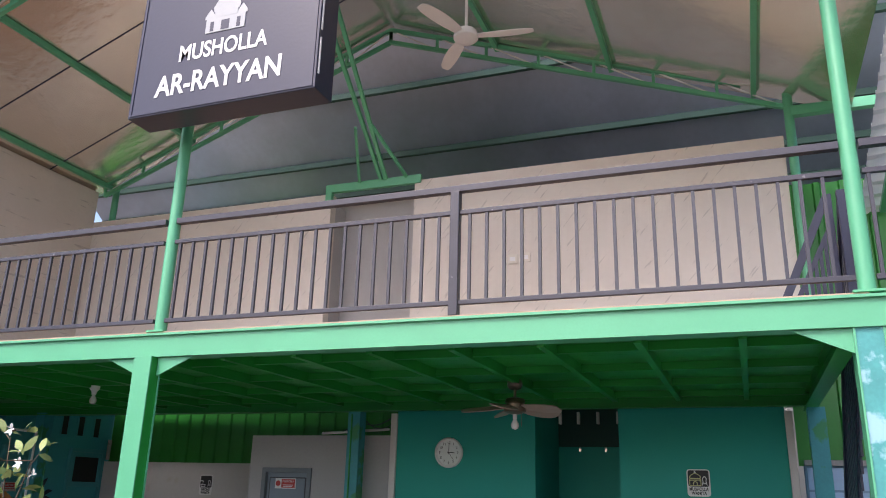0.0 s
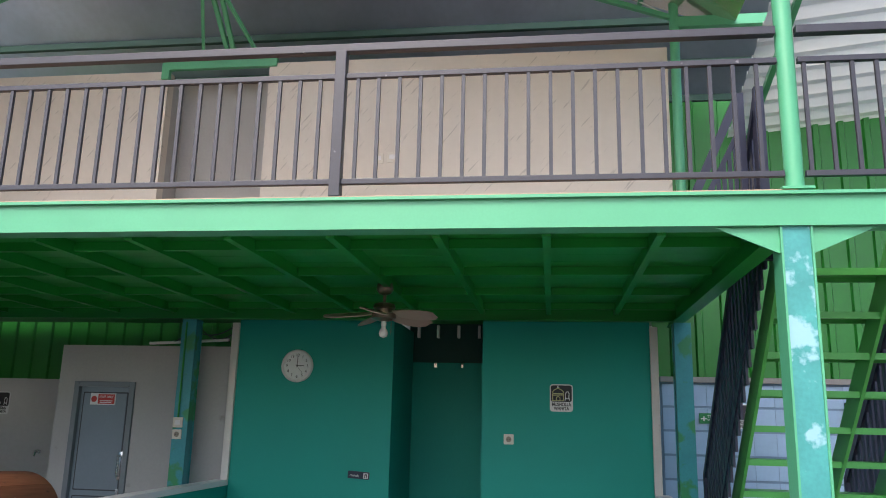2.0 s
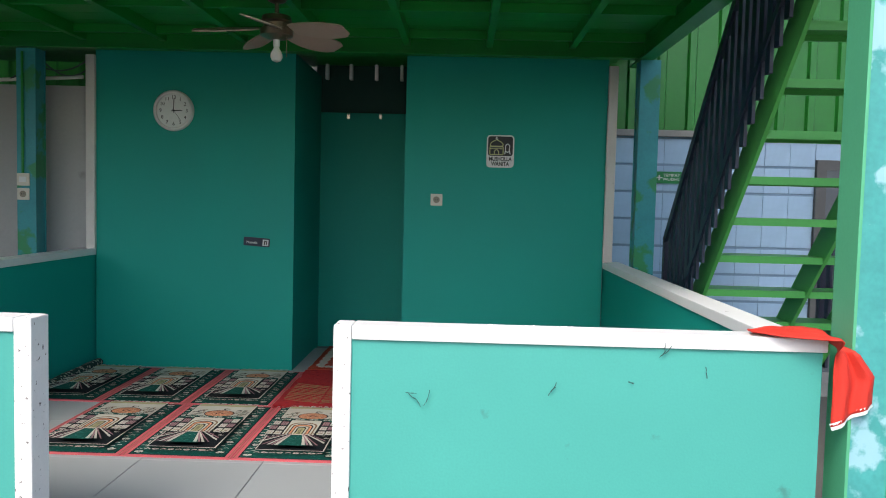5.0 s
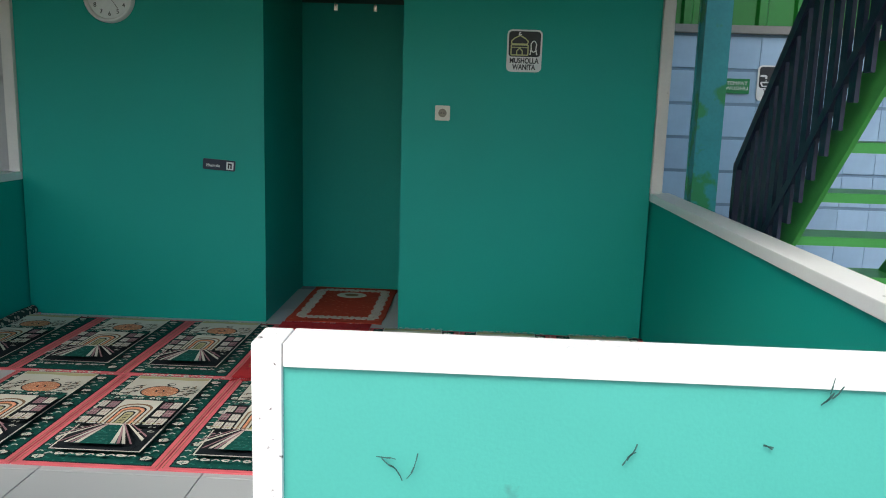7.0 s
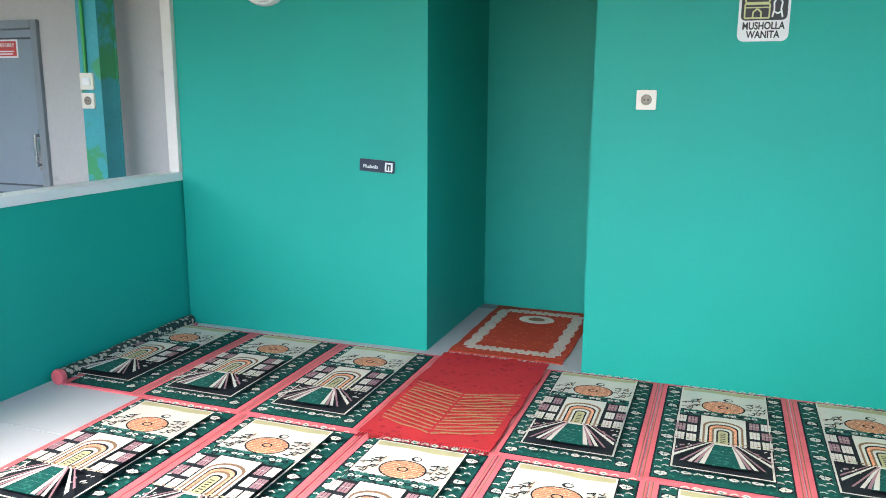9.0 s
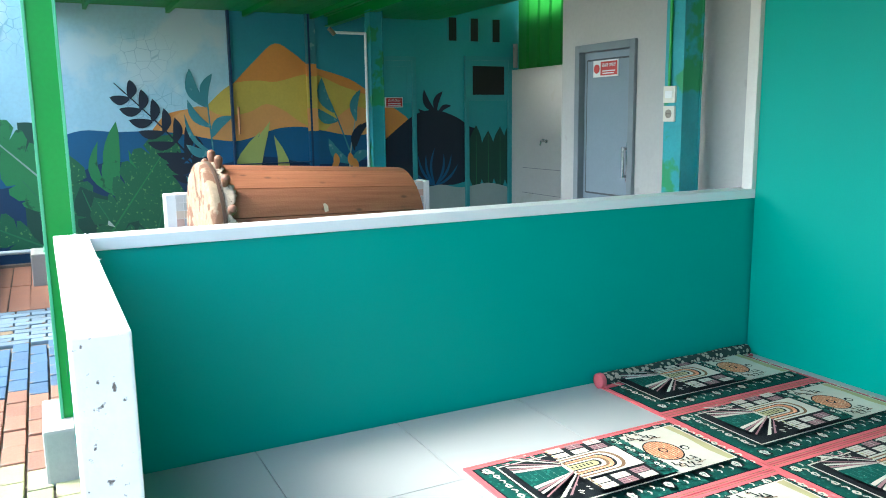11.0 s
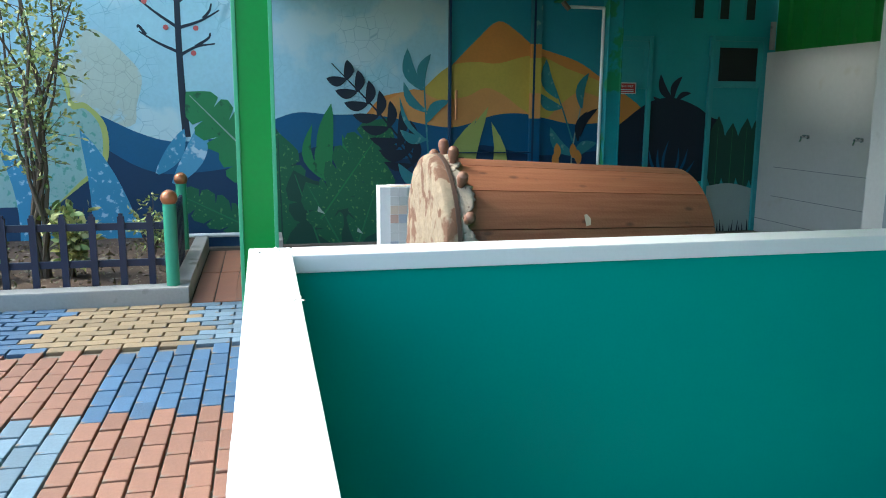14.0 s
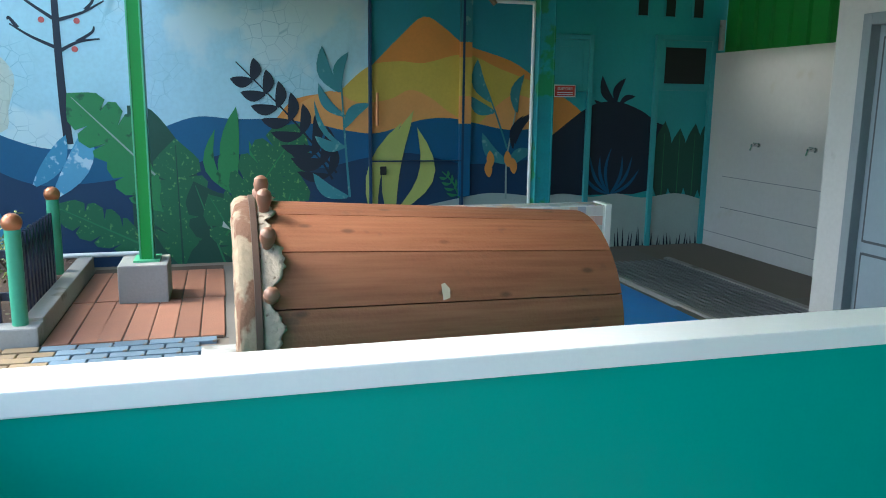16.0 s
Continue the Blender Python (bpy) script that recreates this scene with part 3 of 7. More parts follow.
# ---- wash wall and mural wall ----
struct("wall_wash_left", boxes((MURAL, -3.2, 2.24, 2.36, GROUND - 0.1, 1.87)), WHITETILE, "off-white panelled washing wall with brass taps", "wall")
for y0, z0 in ((2.237, 0.30), (2.237, 0.62), (2.237, 0.02)):
    struct("joint_line", boxes((-7.2 if z0 > 0.1 else -7.5, -3.4, y0, 2.241, z0, z0 + 0.006)), GROUT, "thin panel joint", "joint")
struct("floor_wash", boxes((MURAL, -3.32, 1.3, 2.24, GROUND - 0.3, GROUND - 0.06)), CONCRETE, "wet grey concrete washing floor", "floor")
for x in (-6.66, -5.90, -4.9):
    tap = thing("water_tap", (x, 2.24, 0.97), "small chrome water tap on the wash wall", "tap", "wash taps")
    part("body", tube(bmesh.new(), (x, 2.24, 0.97), (x, 2.15, 0.97), 0.012), CHROME, tap, smooth=True)
    part("spout", tube(bmesh.new(), (x, 2.16, 0.97), (x, 2.14, 0.92), 0.009), CHROME, tap, smooth=True)
    part("lever", boxes((x - 0.03, x + 0.03, 2.185, 2.20, 0.985, 0.995), bevel=0.002), CHROME, tap)
    part("collar", tube(bmesh.new(), (x, 2.24, 0.97), (x, 2.228, 0.97), 0.022), CHROME, tap, smooth=True)

# slatted guard at the head of the stairs
g = thing("stair_guard", (2.39, -2.46, 2.575), "dark navy slatted guard at the stair head", "railing")
part("post", boxes((2.555, 2.595, -2.48, -2.44, 2.575, 3.43), bevel=0.003), NAVY, g)
part("handrail", bar(bmesh.new(), (2.20, -2.46, 2.60), (2.565, -2.46, 3.41), 0.035, 0.05), NAVY, g)
part("lower_rail", bar(bmesh.new(), (2.26, -2.46, 2.585), (2.565, -2.46, 3.20), 0.02, 0.03), NAVY, g)
for i in range(7):
    x = 2.31 + i * 0.035
    part("slat", boxes((x, x + 0.022, -2.468, -2.452, 2.575, 2.585 + (x - 2.25) * 2.02)), NAVY, g)

# ---- the painted wall: flat paint on plaster ----
SKYPAINT = mat("mural_sky_blue", (0.42, 0.68, 0.79), 0.6, scale=0.8, fine=30, dark=0.75, light=1.15, stain=(0.54, 0.70, 0.75), stain_at=0.52, stain_scale=1.3)
def cracks(m, scale, width, col, amount):
    """Fine crazing in old paint, broken up into patches."""
    nt = m.node_tree
    b = nt.nodes["Principled BSDF"]
    tc, v, n, r, g, k, x = (nt.nodes.new("ShaderNode" + q) for q in ("TexCoord", "TexVoronoi", "TexNoise", "MapRange", "MapRange", "Math", "Mix"))
    v.feature = "DISTANCE_TO_EDGE"
    v.inputs["Scale"].default_value, n.inputs["Scale"].default_value = scale, 1.1
    nt.links.new(tc.outputs["Object"], v.inputs["Vector"])
    nt.links.new(tc.outputs["Object"], n.inputs["Vector"])
    r.inputs[1].default_value, r.inputs[2].default_value, r.inputs[3].default_value, r.inputs[4].default_value = width * 0.3, width, amount, 0.0
    g.inputs[1].default_value, g.inputs[2].default_value = 0.47, 0.60
    nt.links.new(v.outputs[0], r.inputs[0])
    nt.links.new(n.outputs[0], g.inputs[0])
    k.operation = "MULTIPLY"
    nt.links.new(r.outputs[0], k.inputs[0])
    nt.links.new(g.outputs[0], k.inputs[1])
    x.data_type = "RGBA"
    nt.links.new(b.inputs["Base Color"].links[0].from_socket, x.inputs[6])
    x.inputs[7].default_value = (*col, 1)
    nt.links.new(k.outputs[0], x.inputs[0])
    nt.links.new(x.outputs[2], b.inputs["Base Color"])
    return m
cracks(SKYPAINT, 9, 0.035, (0.16, 0.36, 0.46), 0.6)
TEALPAINT = mat("mural_teal", (0.05, 0.38, 0.40), 0.55, scale=1, fine=30, dark=0.85)
def paint(name, col, **kw):
    return mat("mural_" + name, col, 0.55, scale=3, fine=40, bump=0.05, **kw)
P = {
    "tealsky": paint("teal_sky", (0.04, 0.29, 0.37)), "blue": paint("blue", (0.005, 0.10, 0.23)), "deep": paint("deep_blue", (0.004, 0.038, 0.105)), "pale": paint("pale_blue", (0.06, 0.27, 0.46), stain=(0.36, 0.55, 0.68), stain_at=0.58, stain_scale=16),
    "pale2": paint("frosted_blue", (0.11, 0.35, 0.55), stain=(0.48, 0.64, 0.74), stain_at=0.52, stain_scale=9), "cloud": cracks(paint("cloud", (0.50, 0.58, 0.52), stain=(0.44, 0.62, 0.68), stain_at=0.60, stain_scale=4), 10, 0.035, (0.3, 0.38, 0.35), 0.6), "trunk": paint("trunk", (0.006, 0.016, 0.035)), "berry": paint("berry", (0.5, 0.1, 0.09)),
    "orange": paint("orange", (0.70, 0.28, 0.06)), "yellow": paint("yellow", (0.63, 0.47, 0.085), dark=0.78), "peach": paint("peach", (0.74, 0.35, 0.11)),
    "leaf": paint("leaf_green", (0.018, 0.135, 0.06), stain=(0.11, 0.29, 0.09), stain_at=0.60, stain_scale=24), "leaf3": paint("fresh_green", (0.03, 0.22, 0.07), stain=(0.012, 0.10, 0.045), stain_at=0.62, stain_scale=9), "leaf2": paint("mid_green", (0.03, 0.20, 0.08)), "dgreen": paint("dark_green", (0.012, 0.075, 0.05)),
    "lime": paint("lime", (0.45, 0.50, 0.14)), "grey": paint("grey_green", (0.40, 0.48, 0.45)), "frost": paint("frost_green", (0.30, 0.48, 0.46), stain=(0.14, 0.36, 0.30), stain_at=0.56, stain_scale=16), "line": paint("pale_line", (0.30, 0.40, 0.36)), "steel": paint("blue_green", (0.05, 0.24, 0.28), stain=(0.16, 0.36, 0.36), stain_at=0.6, stain_scale=12),
}
wall_mural = struct("wall_mural", boxes((MURAL - 0.2, MURAL, -14, 0.35, GROUND - 0.1, 3.4)), SKYPAINT, "plaster wall painted with a sky, hills and plants", "wall")
struct("wall_mural_teal", boxes((MURAL - 0.2, MURAL, 0.354, 2.5, GROUND - 0.1, 3.4)), TEALPAINT, "plaster wall painted teal with two doors", "wall")

LAYER = [0]
def at_wall(y, z):
    return (MURAL + 0.00015 * LAYER[0] + 0.001, y, z)

def shape(name, pts, m, parent=None):
    """One painted shape on the wall; each coat lies on the last."""
    LAYER[0] += 1
    bm = bmesh.new()
    vs = [bm.verts.new(at_wall(*p)) for p in pts]
    f = bm.faces.new(vs)
    f.normal_update()
    bmesh.ops.triangulate(bm, faces=[f])
    return part(name, bm, P[m], parent or wall_mural)

def smooth_line(pts, n=8):
    """A soft curve through the given points."""
    out = []
    for i in range(len(pts) - 1):
        p0, p1, p2, p3 = (Vector(pts[max(0, min(len(pts) - 1, j))]) for j in (i - 1, i, i + 1, i + 2))
        for k in range(n):
            t = k / n
            out.append(tuple(0.5 * ((2 * p1) + (p2 - p0) * t + (2 * p0 - 5 * p1 + 4 * p2 - p3) * t * t + (3 * p1 - p0 - 3 * p2 + p3) * t ** 3)))
    return out + [tuple(pts[-1])]

def leaf(base, tip, width, bend=0.15, n=7):
    """A pointed leaf outline."""
    a, b = Vector(base), Vector(tip)
    d, s = b - a, Vector((-(b - a).y, (b - a).x))
    s.normalize()
    left, right = [], []
    for i in range(n + 1):
        t = i / n
        c = a + d * t + s * bend * d.length * math.sin(math.pi * t)
        w = width * math.sin(math.pi * min(1, t * 0.94 + 0.05)) ** 0.8
        left.append(tuple(c + s * w / 2))
        right.append(tuple(c - s * w / 2))
    right[-1] = left[-1] = tuple(b)
    return left + right[-2::-1]

def stem(pts, w0, w1):
    pts = [Vector(p) for p in smooth_line(pts, 5)]
    left, right = [], []
    for i, p in enumerate(pts):
        d = (pts[min(i + 1, len(pts) - 1)] - pts[max(i - 1, 0)]).normalized()
        s = Vector((-d.y, d.x)) * (w0 + (w1 - w0) * i / (len(pts) - 1)) / 2
        left.append(tuple(p + s))
        right.append(tuple(p - s))
    return left + right[::-1]

FLOOR_Z = GROUND - 0.08
# clouds, hills and the mountain
shape("cloud", smooth_line([(-5.35, 1.2), (-5.1, 1.54), (-4.98, 1.72), (-4.82, 1.93), (-4.67, 1.89), (-4.5, 1.72), (-4.36, 1.52), (-4.42, 1.25), (-4.49, 1.05), (-5.0, 1.1)], 4), "cloud")
shape("teal_sky", [(-1.385, 0.5), (0.35, 0.5), (0.35, 3.2), (-1.385, 3.2)], "tealsky")
shape("far_hill", smooth_line([(-2.3, 1.1), (-2.22, 1.2), (-2.05, 1.36), (-1.6, 1.45), (-1.39, 1.64), (-1.1, 1.93), (-0.87, 2.12), (-0.66, 2.02), (-0.46, 1.88), (0.0, 1.74), (0.3, 1.56), (0.72, 1.3), (0.9, 1.1)], 4) + [(0.9, 0.9), (-2.3, 0.9)], "orange")
shape("mountain_band", smooth_line([(-1.66, 1.43), (-1.39, 1.66), (-1.1, 1.71), (-0.86, 1.70), (-0.46, 1.79), (-0.1, 1.66), (0.3, 1.52), (0.55, 1.35)], 4) + [(0.4, 1.0), (-1.5, 1.0)], "yellow")
shape("near_hill", smooth_line([(-2.2, 1.15), (-2.05, 1.3), (-1.75, 1.43), (-1.5, 1.33), (-1.2, 1.36), (-1.0, 1.45), (-0.8, 1.38), (-0.6, 1.24), (-0.35, 1.13), (-0.15, 1.3), (0.05, 1.42), (0.3, 1.36), (0.6, 1.3)], 4) + [(0.6, 0.9), (-2.2, 0.9)], "peach")
shape("blue_hill", smooth_line([(-8, 1.2), (-6.4, 1.3), (-5.67, 1.32), (-5.2, 1.3), (-4.79, 1.17), (-4.44, 1.0), (-4.13, 0.91), (-3.76, 0.93), (-3.4, 1.0), (-3.2, 1.1), (-2.92, 1.19), (-2.6, 1.17), (-2.2, 1.17), (-1.85, 1.12), (-1.6, 1.07), (-1.3, 1.05), (-0.9, 1.17), (-0.6, 1.19), (-0.33, 1.14), (0.0, 1.08), (0.35, 1.1)], 5) + [(0.35, FLOOR_Z), (-8, FLOOR_Z)], "blue")
shape("deep_hill", smooth_line([(-8, 0.9), (-5.6, 1.05), (-5.1, 1.1), (-4.76, 0.87), (-4.46, 0.68), (-4.2, 0.60), (-3.88, 0.61), (-3.5, 0.66), (-3.1, 0.72), (-2.7, 0.86), (-2.3, 0.80), (-1.9, 0.72), (-1.4, 0.82), (-1.0, 0.86), (-0.4, 0.75), (0.35, 0.8)], 5) + [(0.35, FLOOR_Z), (-8, FLOOR_Z)], "deep")
shape("green_ground", smooth_line([(-3.5, 1.28), (-3.3, 1.24), (-3.05, 0.9), (-2.85, 0.55), (-2.4, 0.45), (-2.0, 0.35), (-1.7, 0.1)], 5) + [(-1.7, FLOOR_Z), (-3.5, FLOOR_Z)], "dgreen")
shape("pale_ground", smooth_line([(-0.9, 0.34), (-0.48, 0.42), (-0.2, 0.46), (0.1, 0.44), (0.35, 0.40)], 4) + [(0.35, FLOOR_Z), (-1.0, FLOOR_Z)], "grey")
# bare tree
shape("tree_trunk", stem([(-3.98, 0.95), (-4.0, 1.3), (-4.01, 1.75), (-4.01, 2.25)], 0.075, 0.05), "trunk")
for pts in ([(-4.0, 1.74), (-4.2, 1.83), (-4.36, 1.93)], [(-4.0, 1.72), (-3.85, 1.80), (-3.68, 1.83)], [(-3.86, 1.8), (-3.74, 1.88), (-3.72, 1.93)], [(-4.0, 1.97), (-3.8, 2.04), (-3.63, 2.14)], [(-3.78, 2.06), (-3.72, 2.13), (-3.70, 2.2)], [(-4.01, 1.97), (-4.2, 2.1), (-4.40, 2.26)], [(-4.3, 1.9), (-4.36, 1.98), (-4.37, 1.96)], [(-4.01, 2.2), (-3.8, 2.34), (-3.6, 2.45)], [(-4.01, 2.2), (-4.15, 2.4), (-4.3, 2.55)]):
    shape("branch", stem(pts, 0.032, 0.012), "trunk")
for y, z in ((-4.12, 1.97), (-3.85, 1.97), (-3.88, 1.74), (-3.78, 2.26), (-4.3, 2.2)):
    shape("berry", [(y + 0.026 * math.cos(a * 0.785), z + 0.026 * math.sin(a * 0.785)) for a in range(8)], "berry")
# blue spikes and banana leaves near the first column
def spike(a, b, w, bend):
    """A curved fin that tapers to a point."""
    a, b = Vector(a), Vector(b)
    d = b - a
    s = Vector((-d.y, d.x)).normalized()
    left, right = [], []
    for i in range(9):
        t = i / 8
        c = a + d * t + s * bend * d.length * math.sin(math.pi * t * 0.9)
        ww = w * (1 - t) ** 0.75
        left.append(tuple(c + s * ww / 2))
        right.append(tuple(c - s * ww / 2))
    return left + right[-2::-1]

shape("blue_spike", leaf((-4.27, 0.60), (-4.00, 1.03), 0.16, -0.07), "pale")
shape("blue_spike", leaf((-4.12, 0.50), (-3.81, 1.14), 0.20, -0.09), "pale2")
# pale tree shapes with a lime edge at the far end
shape("pale_bush_edge", smooth_line([(-6.4, 0.3), (-6.2, 1.2), (-5.9, 1.55), (-5.6, 1.5), (-5.42, 1.4), (-5.22, 1.78), (-5.02, 1.5), (-4.98, 1.28), (-4.86, 1.26), (-4.70, 1.05), (-4.72, 0.7), (-4.95, 0.5), (-5.2, 0.3)], 5), "lime")
shape("pale_bush", smooth_line([(-6.35, 0.3), (-6.15, 1.17), (-5.9, 1.5), (-5.6, 1.45), (-5.42, 1.32), (-5.22, 1.70), (-5.06, 1.48), (-5.0, 1.22), (-4.87, 1.21), (-4.75, 1.03), (-4.77, 0.72), (-4.97, 0.53), (-5.2, 0.3)], 5), "frost")
shape("blue_spike", spike((-4.66, FLOOR_Z), (-4.96, 1.02), 0.5, -0.06), "pale")
shape("blue_spike", spike((-5.35, FLOOR_Z), (-5.7, 0.9), 0.4, -0.10), "pale")

def banana(a, b, w, cuts, m):
    """A torn banana leaf: blunt lobes with narrow notches along a rib."""
    a, b = Vector(a), Vector(b)
    d = b - a
    s = Vector((-d.y, d.x)).normalized()
    def side(q, lag):
        out = []
        for i in range(cuts):
            for k, g in ((0.0, 0.42), (0.12, 0.93), (0.62, 1.06), (0.94, 0.92)):
                t = min(1, (i + k + lag) / (cuts + lag))
                ww = w / 2 * math.sin(math.pi * (0.16 + 0.70 * t)) ** 0.7 * g
                out.append(tuple(a + d * (t * 0.9 + 0.16 * g * (1 - t)) + s * q * ww))
        return out
    return [tuple(a)] + side(1, 0.0) + [tuple(b)] + side(-1, 0.4)[::-1]

def banana_leaf(name, a, b, w, cuts, m, rib="leaf2"):
    shape(name, banana(a, b, w, cuts, m), m)
    a, b = Vector(a), Vector(b)
    shape("leaf_rib", stem([tuple(a), tuple(a + (b - a) * 0.5), tuple(a + (b - a) * 0.95)], 0.02, 0.006), rib)

banana_leaf("banana_leaf", (-3.1, FLOOR_Z), (-3.12, 1.0), 0.52, 4, "leaf", "dgreen")
banana_leaf("banana_leaf", (-2.72, FLOOR_Z), (-2.98, 0.62), 0.34, 3, "dgreen")
banana_leaf("banana_leaf", (-3.25, 0.35), (-3.66, 0.92), 0.34, 3, "leaf3")
banana_leaf("banana_leaf", (-3.30, 0.68), (-3.97, 1.38), 0.46, 4, "leaf3", "line")
banana_leaf("banana_leaf", (-3.36, 0.02), (-4.15, 0.43), 0.34, 4, "leaf")
for tip, w, bd in (((-2.59, 1.28), 0.17, 0.06), ((-2.78, 1.08), 0.10, 0.22), ((-2.49, 0.98), 0.09, -0.22), ((-2.68, 0.98), 0.12, 0.1)):
    shape("grass_blade", leaf((-2.64, 0.5), tip, w, bd), "leaf3")
banana_leaf("bush_leaf", (-2.5, FLOOR_Z), (-2.86, 0.5), 0.34, 3, "leaf")
banana_leaf("bush_leaf", (-2.35, FLOOR_Z), (-2.06, 0.70), 0.46, 4, "leaf")
banana_leaf("bush_leaf", (-2.72, 0.12), (-2.0, 1.14), 0.56, 5, "leaf", "leaf3")
for y, z, r in ((-2.75, 0.2, 0.06), (-2.35, -0.02, 0.05)):
    shape("white_fleck", [(y, z), (y + r * 1.3, z - r * 0.5), (y + r * 0.2, z + r * 0.9)], "cloud")

def frond(root, tip, pairs, length, w, m, bend=0.1):
    shape("stalk", stem([root, tuple((Vector(root) + Vector(tip)) / 2 + Vector((bend * 0.2, bend * 0.2))), tip], 0.022, 0.01), m)
    a, b = Vector(root), Vector(tip)
    d = (b - a).normalized()
    s = Vector((-d.y, d.x))
    for i in range(pairs):
        p = a + (b - a) * (0.12 + 0.84 * i / pairs)
        ln = length * (1 - 0.45 * i / pairs)
        for q in (1, -1):
            shape("leaflet", leaf(p, p + (d * 0.75 + s * q * 0.75) * ln, w, 0.12 * q), m)

frond((-1.70, 0.68), (-2.58, 1.67), 7, 0.30, 0.10, "trunk")
frond((-1.74, 0.62), (-2.0, 0.95), 3, 0.28, 0.09, "trunk")
shape("stalk", stem([(-1.58, 0.45), (-1.62, 1.0), (-1.66, 1.7)], 0.024, 0.012), "steel")
for base, tip, w in (((-1.66, 1.42), (-1.82, 1.83), 0.13), ((-1.66, 1.45), (-1.58, 1.78), 0.10), ((-1.62, 1.1), (-1.38, 1.32), 0.11), ((-1.62, 0.92), (-1.9, 1.02), 0.10), ((-1.60, 0.9), (-1.9, 1.35), 0.05), ((-1.62, 1.2), (-1.86, 1.5), 0.09), ((-1.60, 0.45), (-1.92, 0.68), 0.12)):
    shape("leaf", leaf(base, tip, w), "steel")
# door leaf painted over, with lime leaves
for base, tip, w, b in (((-1.17, 0.15), (-0.965, 1.26), 0.17, 0.10), ((-1.12, 0.3), (-0.93, 1.10), 0.16, -0.24), ((-1.33, 0.15), (-1.08, 1.15), 0.14, 0.14)):
    shape("leaf", leaf(base, tip, w, b), "lime")
shape("stalk", stem([(-0.02, 0.4), (-0.02, 0.8), (0.05, 1.2), (0.1, 1.5)], 0.02, 0.01), "line")
shape("stalk", stem([(-0.02, 0.9), (-0.15, 1.25), (-0.3, 1.6)], 0.02, 0.01), "steel")
for base, tip, w in (((-0.2, 1.35), (-0.34, 1.75), 0.13), ((-0.16, 1.25), (-0.42, 1.40), 0.12), ((0.07, 1.25), (0.14, 1.62), 0.10), ((0.0, 0.75), (-0.28, 1.05), 0.12), ((0.0, 0.72), (0.26, 0.88), 0.12)):
    shape("leaf", leaf(base, tip, w), "steel")
for base, tip, w in (((0.06, 0.95), (0.26, 1.25), 0.08), ((0.04, 0.9), (0.14, 1.22), 0.07)):
    shape("leaf", leaf(base, tip, w), "trunk")
for y, z in ((0.0, 0.80), (0.06, 0.73), (-0.18, 0.80), (-0.2, 0.70)):
    shape("bud", leaf((y, z - 0.08), (y - 0.02, z + 0.08), 0.08, 0.0), "orange")
frond((-0.5, 0.42), (-0.68, 0.68), 4, 0.11, 0.03, "leaf2")

# right-hand part of the painting, on the teal wall and its doors
wall_teal = bpy.data.objects["wall_mural_teal"]
LAYER[0] = 26
shape("far_hill", [(0.36, 1.0), (0.36, 1.5), (0.52, 1.42), (0.72, 1.3), (0.86, 1.15), (0.9, 1.0)], "orange", wall_teal)
shape("dark_bush", smooth_line([(0.36, 0.95), (0.55, 1.1), (0.81, 1.29), (1.0, 1.36), (1.2, 1.36), (1.45, 1.27), (1.62, 1.16), (1.76, 1.1), (1.74, 0.9), (1.66, 0.7), (1.66, 0.5), (1.4, 0.42)], 4) + [(0.36, 0.42)], "trunk", wall_teal)
for base, tip, w in (((1.14, 1.34), (0.98, 1.62), 0.09), ((1.14, 1.34), (1.24, 1.60), 0.08), ((1.12, 1.33), (0.9, 1.38), 0.06), ((1.18, 1.33), (1.36, 1.42), 0.06)):
    shape("leaf", leaf(base, tip, w), "trunk", wall_teal)
for k in range(7):
    a = -0.9 + 0.3 * k
    shape("reed", leaf((1.12, 0.42), (1.12 + 0.42 * math.sin(a), 0.42 + (0.42 + 0.06 * (k % 2)) * math.cos(a)), 0.035, 0.12 * (1 if a < 0 else -1)), "blue", wall_teal)
for y in (1.72, 1.90, 2.08, 2.24):
    shape("green_leaf", leaf((y, 0.33), (y, 1.16 + 0.06 * math.sin(y * 9)), 0.26, 0.02), "dgreen", wall_teal)
    shape("vein", stem([(y, 0.4), (y, 0.7), (y, 1.05)], 0.010, 0.004), "leaf2", wall_teal)
shape("pale_ground", smooth_line([(0.36, 0.41), (0.6, 0.44), (0.92, 0.40), (1.2, 0.43), (1.5, 0.38), (1.9, 0.42), (2.24, 0.34)], 4) + [(2.24, FLOOR_Z), (0.36, FLOOR_Z)], "grey", wall_teal)
for i in range(26):
    y = 1.0 + i * 0.048 + 0.012 * math.sin(i * 3.7)
    h = 0.10 + 0.09 * abs(math.sin(i * 2.3)) + (0.08 if y < 1.5 else 0)
    shape("grass_blade", [(y, FLOOR_Z), (y + 0.03, FLOOR_Z), (y + 0.015 + 0.02 * math.sin(i), FLOOR_Z + h)], "trunk", wall_teal)

